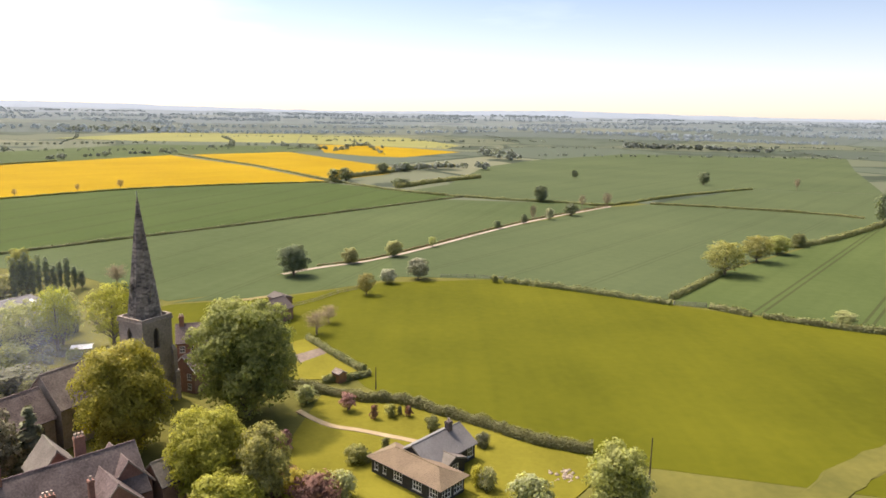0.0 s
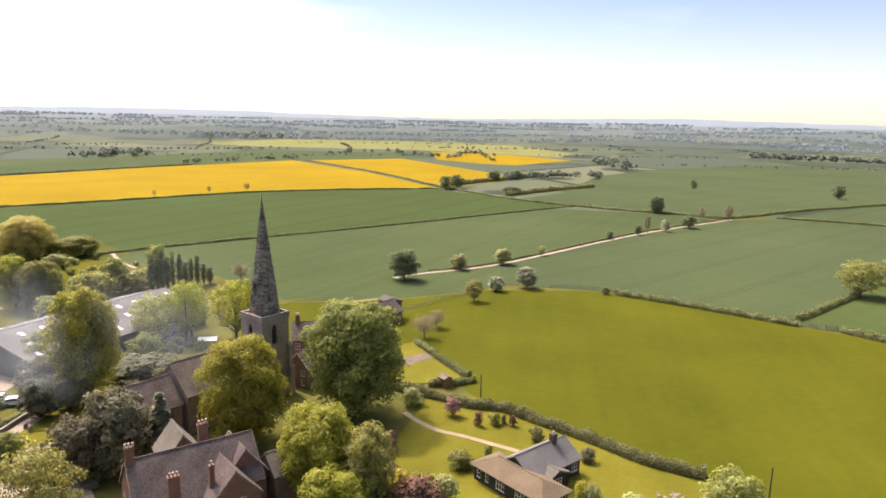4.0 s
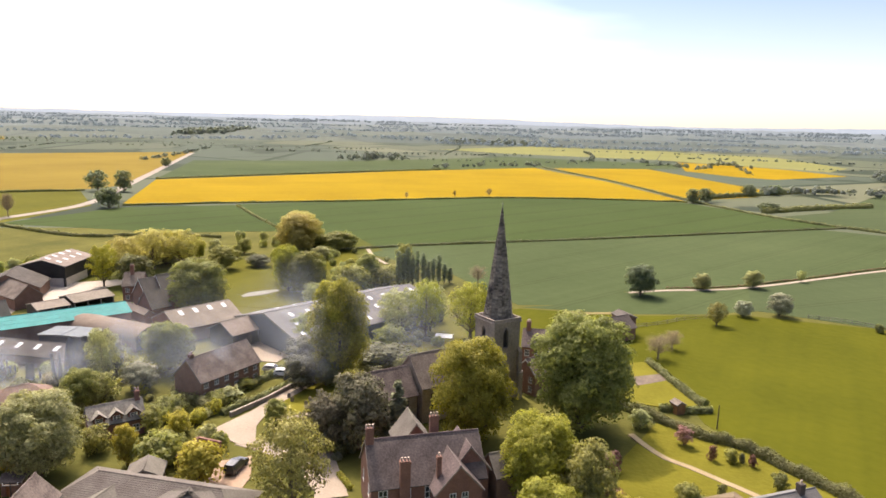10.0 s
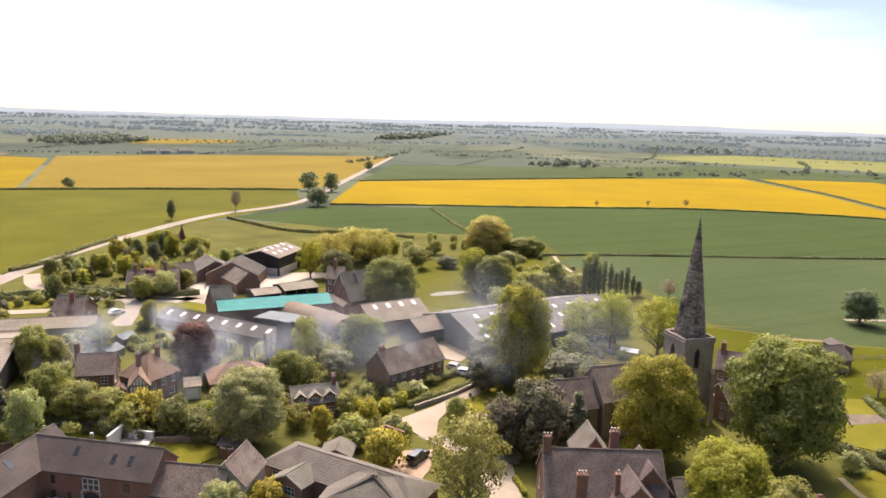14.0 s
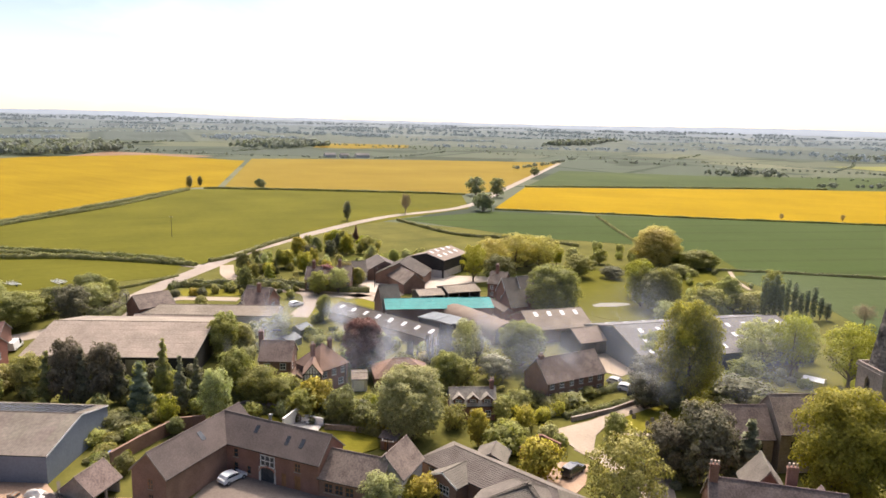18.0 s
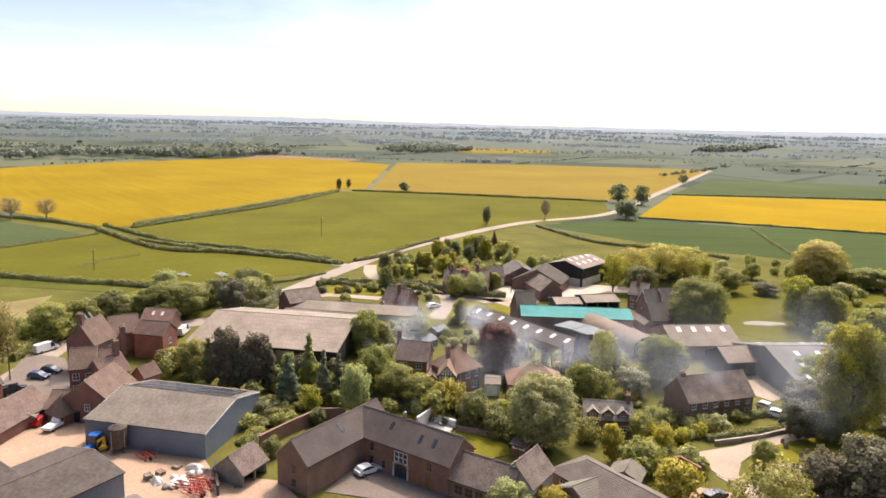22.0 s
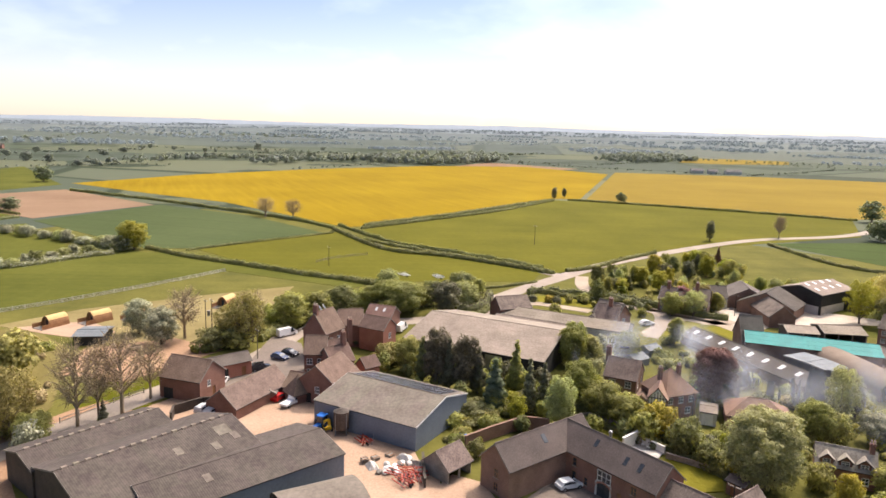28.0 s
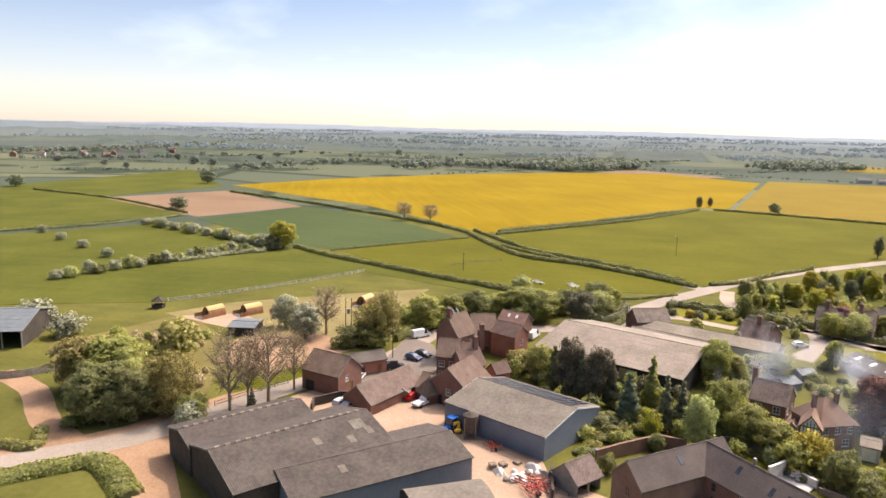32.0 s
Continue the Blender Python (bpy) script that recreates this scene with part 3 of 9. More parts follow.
sheet("field", [(-297.4, 296.1), (-254.2, 353.1), (-192.3, 449.9), (-80.1, 494.0), (19.1, 425.5), (2.0, 409.0), (-68.5, 325.0), (-119.5, 268.0), (-142.5, 242.1), (-159.5, 219.5), (-213.3, 240.7)], 0.04, WHEAT_RICH, "green wheat field below the yellow rape", "crop field")
sheet("field", [(-333.1, 247.1), (-295.2, 292.8), (-210.2, 237.9), (-246.0, 205.7), (-324.3, 177.2)], 0.04, WHEAT_RICH, "green wheat field beside the lane", "crop field")
sheet("field", [(-345.5, 257.2), (-305.4, 304.4), (-257.3, 360.2), (-198.3, 436.6), (-141.6, 477.0), (-81.4, 505.8), (-170.5, 633.0), (-299.0, 772.3), (-351.5, 668.7), (-392.1, 549.5), (-458.4, 372.3)], 0.04, RAPE, "bright yellow field of flowering rape", "crop field")
sheet("field", [(-76.5, 516.6), (-41.0, 577.5), (-43.7, 651.4), (-112.2, 754.6), (-184.9, 864.2), (-277.1, 783.0), (-165.4, 641.0)], 0.04, RAPE, "bright yellow field of rape beyond a hedge", "crop field")
sheet("field", [(-187.3, 1072.4), (-115.0, 1065.2), (-35.3, 1009.5), (27.6, 928.2), (-40.6, 797.5), (-80.3, 805.7), (-140.9, 862.0)], 0.04, RAPE, "narrow far strip of yellow rape", "crop field")
sheet("field", [(-462.3, 375.5), (-396.3, 555.4), (-292.6, 771.1), (-155.1, 902.8), (-178.6, 1013.5), (-420.7, 985.5), (-499.7, 712.3), (-626.3, 560.9)], 0.04, WHEAT_B, "dark green field behind the rape", "crop field")
sheet("field", [(-624.4, 1131.8), (-580.0, 1490.0), (-300.2, 1530.0), (-227.7, 1116.5), (-466.1, 1090.5)], 0.035, PALE_CROP, "pale green field on the far rise", "crop field")
sheet("field", [(-299.0, 1528.0), (-74.1, 1442.5), (33.2, 1129.3), (9.6, 1010.9), (-226.0, 1116.0)], 0.035, PALE_CROP, "pale green field beyond a far hedge", "crop field")
sheet("field", [(-938.6, 57.4), (-1086.1, 130.7), (-960.0, 242.0), (-905.0, 190.0)], 0.037, TILLED, "narrow tan strip behind the yellow field", "crop field")
sheet("field", [(45.1, 675.4), (113.6, 795.7), (257.9, 955.7), (357.4, 938.2), (542.2, 926.6), (420.0, 700.0), (312.0, 482.0), (228.0, 504.0), (150.0, 446.0), (98.0, 395.0), (29.0, 420.0), (-20.0, 452.0), (7.4, 500.0)], 0.025, WHEAT_PALE, "broad grey-green field beyond the track", "crop field")
sheet("field", [(-526.5, 139.6), (-894.5, 273.2), (-864.1, 465.0), (-773.6, 694.4), (-534.5, 431.7), (-436.4, 327.9), (-428.9, 288.5), (-474.4, 226.4)], 0.04, RAPE_FADED, "dull yellow field of fading rape", "crop field")
sheet("field", [(-572.9, -267.5), (-504.0, -181.4), (-457.7, -117.0), (-394.7, -63.9), (-353.9, -30.7), (-358.7, -22.2), (-405.8, 14.1), (-464.9, 59.8), (-527.0, 112.5), (-527.7, 134.9), (-853.7, 252.4), (-986.4, 168.9), (-945.1, 30.3), (-826.7, -106.7), (-697.7, -208.0)], 0.04, RAPE_DULL, "yellow rape field behind the meadow", "crop field")
sheet("field", [*[(-245.7, 55.3), (-296.1, 11.1), (-328.5, -19.9), (-361.2, -21.5), (-408.3, 27.5), (-515.1, 109.9)], *[(-500.4, 173.1), (-421.9, 283.8), (-351.1, 241.9), (-304.1, 127.3)]], 0.04, MEADOW_DRY, "broad green grazed meadow", "pasture")
sheet("field", [(-284.3, -85.4), (-337.1, -33.4), (-293.7, 10.8), (-248.0, 50.6), (-231.4, 43.8), (-227.9, -9.9), (-250.9, -53.5)], 0.04, MEADOW_DRY, "green paddock beside the road", "pasture")
sheet("field", [(-356.9, -187.3), (-436.9, -151.7), (-392.1, -86.8), (-334.9, -40.1), (-285.0, -88.1), (-284.3, -105.6)], 0.04, WHEAT_B, "dark green crop field behind blossom hedges", "crop field")
sheet("field", [(-439.7, -300.5), (-521.0, -248.2), (-435.6, -155.1), (-365.8, -191.9)], 0.04, TILLED, "bare brown tilled field", "crop field")
sheet("field", [(-280.1, -243.0), (-347.4, -185.6), (-287.2, -137.9), (-275.0, -102.2), (-276.4, -83.0), (-226.2, -9.9), (-217.8, -16.7), (-242.5, -64.4), (-183.4, -109.9), (-170.2, -150.0)], 0.035, MEADOW, "green pasture with blossom hedges", "pasture")
sheet("field", [(-487.2, -418.4), (-757.3, -401.1), (-559.1, -268.7), (-446.5, -305.0), (-377.9, -205.2), (-290.4, -251.7)], 0.03, MEADOW, "far green fields", "pasture")

sheet("field", [(-1639.3, 667.5), (-1781.4, 840.2), (-1755.4, 990.5), (-1277.5, 722.1), (-1219.7, 574.0), (-1255.7, 501.8)], 0.3, RAPE_FADED, "far strip of pale yellow rape on a rise", "crop field")

# roads and yards
ribbon("road", [*[(-76.3, -87.7), (-87.5, -79.9), (-99.7, -65.4), (-125.1, -49.7), (-150.4, -32.2), (-171.9, -24.0), (-182.3, 7.4), (-191.5, 22.4), (-208.5, 30.0), (-237.3, 54.1), (-272.8, 88.4)], *[(-330.9, 168.9), (-359.9, 244.3), (-443.2, 337.3), (-755.7, 675.5)]], 6.0, 0.06, TARMAC, "grey country road through the village", "road")
ribbon("verge", [(-76.3, -87.7), (-87.5, -79.9), (-99.7, -65.4), (-112.0, -58.0), (-122.0, -51.5)], 9.6, 0.03, EARTH, "dusty verges of the village road", "verge", ragged=1.2, step=3.0)
ribbon("road", [(-238.7, 59.0), (-242.3, 55.7), (-246.0, 52.3), (-254.0, 48.6)], 5.0, 0.055, TARMAC, "road mouth at the junction", "road", step=3.0)
ribbon("lane", [(-240.9, 63.6), (-227.1, 60.1), (-218.0, 60.1), (-208.9, 60.9), (-202.0, 64.2), (-195.6, 70.8), (-187.2, 77.7), (-181.7, 85.1), (-183.1, 92.3)], 4.5, 0.058, GRAVEL, "pale lane from the junction to the farm", "lane", step=3.0)
ribbon("lane", [(-192.6, 73.9), (-184.7, 72.2), (-176.7, 68.3), (-167.4, 62.5)], 4.0, 0.062, TARMAC, "lane spur beside the lane house", "lane", step=3.0)
ribbon("lane", [(-199.1, 31.7), (-200.8, 39.6), (-196.5, 47.3), (-192.4, 53.8)], 4.0, 0.064, GRAVEL, "drive behind the long sheds", "lane", step=3.0)
sheet("farmyard", [(-195.0, 114.9), (-218.7, 131.0), (-223.1, 136.1), (-194.7, 123.9), (-186.0, 137.1), (-180.1, 132.9), (-182.1, 111.3)], 0.063, PALE_YARD, "pale yard round the tall black barn", "yard")
ribbon("lane", [(-197.6, 69.5), (-183.6, 85.0), (-166.9, 91.0), (-155.5, 93.3)], 4.5, 0.05, GRAVEL, "pale lane behind the barns", "lane")
ribbon("lane", [(-54.8, 70.0), (-64.0, 74.6), (-70.5, 75.6), (-76.0, 75.2)], 3.2, 0.05, GRAVEL, "pale gravel lane beside the church", "lane")
ribbon("track", [(-48.1, 210.5), (-39.2, 220.0), (-16.8, 239.9), (23.5, 299.1), (51.3, 336.9), (97.3, 389.1)], 1.7, 0.07, GRAVEL, "pale farm track between two fields", "track")
ribbon("track", [(82.1, 104.8), (64.4, 94.2), (56.2, 88.4), (49.9, 82.6)], 4.0, 0.08, ROUGH, "worn pale strip across the pasture", "track", ragged=1.0, step=4.0)


# ---- plants ----
def leaf_mesh(name, centres, outward, size, rng, material, soft=0.0):
    """Many small crumpled leaf sprays, each one bent quad of its own; soft rounds their shading towards the clump's."""
    n = len(centres)
    out = outward / (np.linalg.norm(outward, axis=1, keepdims=True) + 1e-6)
    nrm = out + rng.normal(0, 0.42, (n, 3)) + np.array((0, 0, 0.3))
    nrm /= np.linalg.norm(nrm, axis=1, keepdims=True)
    side = np.cross(nrm, rng.normal(0, 1, (n, 3)))
    side /= np.linalg.norm(side, axis=1, keepdims=True) + 1e-6
    up = np.cross(nrm, side)
    s = size * rng.uniform(0.55, 1.3, (n, 1))
    bend = nrm * s * rng.uniform(-0.3, 0.3, (n, 1))
    corners = np.stack([centres - side * s * 0.5 - up * s * 0.35, centres + side * s * 0.45 - up * s * 0.5 + bend, centres + side * s * 0.5 + up * s * 0.4, centres - side * s * 0.4 + up * s * 0.5 + bend], 1).reshape(-1, 3)
    me = bpy.data.meshes.new(name)
    me.vertices.add(4 * n)
    me.vertices.foreach_set("co", corners.ravel())
    me.loops.add(4 * n)
    me.loops.foreach_set("vertex_index", np.arange(4 * n, dtype=np.int32))
    me.polygons.add(n)
    me.polygons.foreach_set("loop_start", np.arange(0, 4 * n, 4, dtype=np.int32))
    me.materials.append(material)
    me.update(calc_edges=True)
    if soft:
        shade = nrm * (1 - soft) + out * soft
        shade /= np.linalg.norm(shade, axis=1, keepdims=True) + 1e-6
        me.normals_split_custom_set(np.repeat(shade, 4, axis=0).tolist())
    return me


# kind: nominal height, radius, crown base, lobes, leaves, leaf size, lobe size, limbs
FORMS = {
    "dome": (16.0, 7.0, 0.03, 46, 34000, 0.28, 0.33),
    "round": (10.0, 4.5, 0.05, 24, 10000, 0.28, 0.38),
    "small": (5.0, 2.4, 0.12, 9, 1400, 0.3, 0.5),
    "open": (11.0, 5.5, 0.14, 30, 6500, 0.26, 0.27),
    "cone": (11.0, 2.4, 0.04, 16, 2400, 0.45, 0.5),
    "column": (11.0, 1.1, 0.03, 14, 1500, 0.3, 0.85),
    "bush": (3.0, 2.2, 0.0, 11, 2200, 0.22, 0.45),
    "shrub": (1.4, 0.9, 0.0, 6, 300, 0.22, 0.55),
    "bare": (10.0, 4.5, 0.3, 22, 1000, 0.15, 0.36),
    "far": (9.0, 4.5, 0.04, 13, 1100, 0.62, 0.45),
    "far_wide": (7.0, 6.0, 0.02, 14, 1200, 0.68, 0.4),
}
PROTO, TIMES = {}, {}


def tree_proto(form, leaf, variant):
    h, r, base, lobes, count, size, lobe = FORMS[form]
    rng = np.random.default_rng(sum(map(ord, form + leaf)) * 7 + variant)
    low = base * h
    mid, half = (low + h) / 2, (h - low) / 2
    cs, rs = [], []
    for k in range(lobes):
        an, u = k * 2.399963 + rng.uniform(-0.4, 0.4), (k + 0.5) / lobes
        z = low + (h - low) * (0.08 + 0.84 * u)
        if form in ("cone", "column"):
            wide = r * (1.02 - u) ** 0.8 if form == "cone" else r * (0.75 + 0.4 * math.sin(math.pi * u))
        else:
            wide = r * math.sqrt(max(0.08, 1 - abs((z - mid) / half) ** 2.2))
        rad = max(0.28, lobe * (wide if form in ("cone", "column") else r) * rng.uniform(0.8, 1.2))
        d = max(0.0, wide - rad * 0.75) * rng.uniform(0.8, 1.08)
        if form in ("cone", "column"):
            d *= 0.5
        cs.append((d * math.cos(an), d * math.sin(an), min(max(z, low + rad * 0.6), h - rad * 0.6)))
        rs.append(rad)
    if form not in ("cone", "column"):
        cs.append((0, 0, h - lobe * r * 0.95)), rs.append(lobe * r)
        cs.append((0, 0, mid)), rs.append(r * 0.62)
        cs.append((0, 0, low + (h - low) * 0.28)), rs.append(r * 0.6)
        cs.append((0, 0, low + (h - low) * 0.72)), rs.append(r * 0.55)
    cs, rs = np.array(cs), np.array(rs)
    leafy_c, leafy_r = cs, rs
    if form in ("dome", "round", "open", "bush", "far", "far_wide", "small"):  # each lobe breaks up into clumps
        subs = {"dome": 9, "round": 7, "open": 6}.get(form, 5)
        at = rng.normal(0, 1, (len(cs), subs, 3))
        at /= np.linalg.norm(at, axis=2, keepdims=True)
        at[:, :, 2] = np.where(at[:, :, 2] < -0.3, -at[:, :, 2], at[:, :, 2])
        leafy_c = np.concatenate([(cs[:, None] + at * rs[:, None, None] * np.array((0.72, 0.72, 0.62))).reshape(-1, 3), cs])
        leafy_r = np.concatenate([(rs[:, None] * rng.uniform(0.42, 0.58, (len(cs), subs))).ravel(), rs * 0.88])
    pick = rng.choice(len(leafy_c), count, p=leafy_r ** 2 / (leafy_r ** 2).sum())
    d = rng.normal(0, 1, (count, 3))
    d /= np.linalg.norm(d, axis=1, keepdims=True)
    d[:, 2] = np.where(d[:, 2] < -0.55, -d[:, 2], d[:, 2])
    spread = leafy_r[pick, None] * (rng.uniform(0.72, 1.06, (count, 1)) if form != "bare" else rng.uniform(0.2, 1.1, (count, 1)))
    pts = leafy_c[pick] + d * spread * np.array((1, 1, 0.85))
    pts[:, 2] = np.clip(pts[:, 2], 0.05, None)
    crown = leaf_mesh("crown", pts, d * 0.8 + (pts - np.array((0, 0, mid))) / r * 0.4, size, rng, LEAVES[leaf], 0.0 if form == "bare" else 0.55)
    bm = bmesh.new()
    tr = max(0.05, 0.022 * h + 0.015 * r) * (0.6 if form in ("bush", "shrub", "column") else 1)
    knee = Vector((rng.uniform(-0.1, 0.1) * r * 0.3, rng.uniform(-0.1, 0.1) * r * 0.3, low + 0.25 * (h - low)))
    tube(bm, (0, 0, -0.2), (0, 0, 0.25), tr * 1.5, tr * 1.1, 7)
    tube(bm, (0, 0, 0.2), knee, tr * 1.1, tr * 0.8, 7)
    tube(bm, knee, (0, 0, h * 0.82), tr * 0.8, tr * 0.15, 6)
    for c, rad in list(zip(cs, rs))[: 14 if form != "bare" else 40]:
        start = Vector((0, 0, max(low * 0.8, c[2] - 0.6 * math.hypot(c[0], c[1]) - 0.5)))
        end = Vector(c)
        tube(bm, start, end, tr * 0.4, tr * 0.1, 5)
        if form in ("bare", "open"):
            for _ in range(14 if form == "bare" else 4):
                tip = end + Vector(rng.normal(0, 1, 3)).normalized() * rad * 1.1
                tube(bm, start.lerp(end, rng.uniform(0.45, 1.0)), tip, tr * 0.16, tr * 0.05, 4)
    me = bpy.data.meshes.new("trunk")
    bm.to_mesh(me)
    bm.free()
    me.materials.append(BARK_PALE if form == "bare" else BARK)
    return me, crown


WORDS = {
    "lime": "bright lime-green", "green": "mid-green", "dark": "dark evergreen", "olive": "fresh olive-green", "pale": "silvery pale-green", "copper": "dark copper-red",
    "gold": "golden-yellow", "blossom": "white-blossoming", "pink": "pink-blossoming", "ochre": "ochre young-leaved", "twig": "brown-twigged", "tan": "tan young-leaved", "hedge": "dull green", "distant": "haze-tinted grey-green", "field": "dull grey-green", "yew": "brown-tinged dark",
}
SHAPES = {
    "dome": "large domed broadleaf tree", "round": "rounded leafy broadleaf tree", "small": "small ornamental garden tree", "open": "open-crowned tree with visible limbs",
    "cone": "tall conical garden conifer", "column": "tall narrow columnar poplar", "bush": "dense bushy garden shrub", "shrub": "low rounded garden shrub", "bare": "nearly bare tree with thin branches",
    "far": "rounded far field tree", "far_wide": "low spreading field tree",
}


def tree(form, leaf, x, y, h, r, group="", where=""):
    key = (form, leaf, TIMES.get((form, leaf), 0) % (3 if form in ("far", "far_wide", "round", "bush") else 2))
    TIMES[form, leaf] = TIMES.get((form, leaf), 0) + 1
    if key not in PROTO:
        PROTO[key] = tree_proto(*key)
    trunk, crown = PROTO[key]
    bushy = form in ("bush", "shrub")
    e = thing("shrub" if bushy else "tree", x, y, (WORDS[leaf] + " " + SHAPES[form] + " " + where).strip(), "shrub" if bushy else "tree", group)
    k = random.Random(x * 13.7 + y)
    e.matrix_basis = pose(x, y, 0, 0, 0, k.uniform(0, 360)) @ Matrix.Diagonal((r / FORMS[form][1], r / FORMS[form][1], h / FORMS[form][0], 1))
    for nm, me in (("trunk", trunk), ("crown", crown)):
        o = new(nm, me)
        o.parent = e
    return e


def hedge(points, width, height, leaf="hedge", per_m=60, size=0.3, label="clipped green hedge", gap=0.0, wild=0.25):
    """A hedge along a line: an uneven dark core and a coat of leaf sprays."""
    line = smooth_line(points, 1.5 if per_m > 12 else 5.0)
    rng = np.random.default_rng(int(abs(points[0][0] * 31 + points[0][1] * 17)) + len(line))
    verts, faces = [], []
    centres, outs = [], []
    tops = []
    for i, p in enumerate(line):
        d = (line[min(i + 1, len(line) - 1)] - line[max(i - 1, 0)]).normalized()
        s = Vector((-d.y, d.x, 0))
        w, h = width * 0.34 * rng.uniform(1 - wild, 1 + wild), height * 0.74 * rng.uniform(1 - wild, 1 + wild)
        tops.append(h)
        for a_, b_ in ((-1, -0.05), (-0.95, 0.6), (-0.4, 1.0), (0.4, 1.0), (0.95, 0.6), (1, -0.05)):
            verts.append((p.x + s.x * w * a_, p.y + s.y * w * a_, h * b_))
        if i:
            o = 6 * i
            faces += [(o - 6 + k, o - 5 + k, o + 1 + k, o + k) for k in range(5)]
            q = line[i - 1]
            n = max(1, int((p - q).length * per_m))
            f = rng.uniform(0, 1, n)
            if gap and rng.uniform() < gap:
                n = n // 3
                f = f[:n]
            th = rng.uniform(-0.15, math.pi + 0.15, n)
            cx, cz = np.cos(th) * width * 0.5, np.clip(np.sin(th), 0, 1) ** 0.6 * (tops[-2] * (1 - f) + tops[-1] * f) * 1.26 * rng.uniform(0.75, 1.1, n)
            base = np.array(q)[None] * (1 - f[:, None]) + np.array(p)[None] * f[:, None]
            centres.append(base + np.outer(cx, np.array(s)) + np.outer(cz, (0, 0, 1)))
            outs.append(np.outer(np.cos(th), np.array(s)) + np.outer(np.sin(th), (0, 0, 1)))
    faces += [(0, 1, 2, 3, 4, 5), tuple(range(len(verts) - 1, len(verts) - 7, -1))]
    e = thing("hedge", 0, 0, label, "hedge")
    raw("core", verts, faces, LEAVES["hedge"], e)
    o = new("foliage", leaf_mesh("foliage", np.concatenate(centres), np.concatenate(outs), size, rng, LEAVES[leaf]))
    o.parent = e
    return e


# ---- buildings ----
def slope(name, lower, upper, course, step, material, parent, column=0.0, label="", pieces=False):
    """One roof slope from its lower edge (two points) to its upper edge, in overlapping courses of tiles or sheets."""
    a, b, c, d = (Vector(q) for q in (*lower, *upper))
    nrm = (b - a).cross(c - a).normalized()
    if nrm.z < 0:
        nrm = -nrm
    width, rise = (b - a).length, ((c - a).length + (d - b).length) / 2
    rows = max(1, round(rise / course))
    cols = max(1, round(width / column)) if column else 1
    bm = bmesh.new()
    uv = bm.loops.layers.uv.new("UVMap")
    rnd = random.Random(round(a.x * 10 + b.y * 7))

    def face(verts, at):
        f = bm.faces.new(verts)
        for lp, q in zip(f.loops, at):
            lp[uv].uv = q

    if not pieces:
        for j in range(cols):
            s0, s1 = j / cols, (j + 1) / cols
            last = None
            for i in range(rows):
                t0, t1 = i / rows, (i + 1) / rows
                lo = [a.lerp(c, t0).lerp(b.lerp(d, t0), s) + nrm * (0.06 + step * rnd.uniform(0.8, 1.2)) for s in (s0, s1)]
                hi = [a.lerp(c, t1).lerp(b.lerp(d, t1), s) + nrm * 0.06 for s in (s0, s1)]
                v = [bm.verts.new(q) for q in (lo[0], lo[1], hi[1], hi[0])]
                face(v, ((s0 * width, t0 * rise), (s1 * width, t0 * rise), (s1 * width, t1 * rise), (s0 * width, t1 * rise)))
                if last:
                    bm.faces.new((last[3], last[2], v[1], v[0]))
                last = v
    hexa(bm, [a - nrm * 0.08, b - nrm * 0.08, d - nrm * 0.08, c - nrm * 0.08, a + nrm * 0.05, b + nrm * 0.05, d + nrm * 0.05, c + nrm * 0.05])
    me = bpy.data.meshes.new(name)
    bm.to_mesh(me)
    bm.free()
    me.materials.append(material)
    o = new(name, me)
    o.parent = parent
    if label:
        o["label"] = label
    if pieces:  # single corrugated sheets, lapped, all on one mesh
        w, h = width / cols, (c - a).length / rows
        n = max(2, round(w / 0.16))
        vs, fs = [], []
        for i in range(n + 1):
            z = 0.02 * (i % 2)
            vs += [(w * (i / n - 0.5) * 1.01, -0.06, z + step), (w * (i / n - 0.5) * 1.01, h + 0.02, z)]
            if i:
                fs.append((2 * i - 2, 2 * i, 2 * i + 1, 2 * i - 1))
        sm = mesh_of("roof_sheet", vs, fs, material)
        x = (b - a).normalized()
        y = (c - a).normalized()
        turn_ = Matrix((x, y, x.cross(y))).transposed().to_4x4()
        if x.cross(y).dot(nrm) < 0:
            turn_ = Matrix((x, y, nrm)).transposed().to_4x4()
        for i in range(rows):
            for j in range(cols):
                p = a.lerp(c, i / rows) + (b - a) * ((j + 0.5) / cols) + nrm * (0.07 + rnd.uniform(0, 0.012))
                q = new("roof_sheet", sm)
                q.parent = o
                q.matrix_basis = Matrix.Translation(p) @ turn_ @ Matrix.Rotation(rnd.uniform(-0.006, 0.006), 4, "Z")
    elif column:
        o["kind"] = "stuff"
    return o, nrm


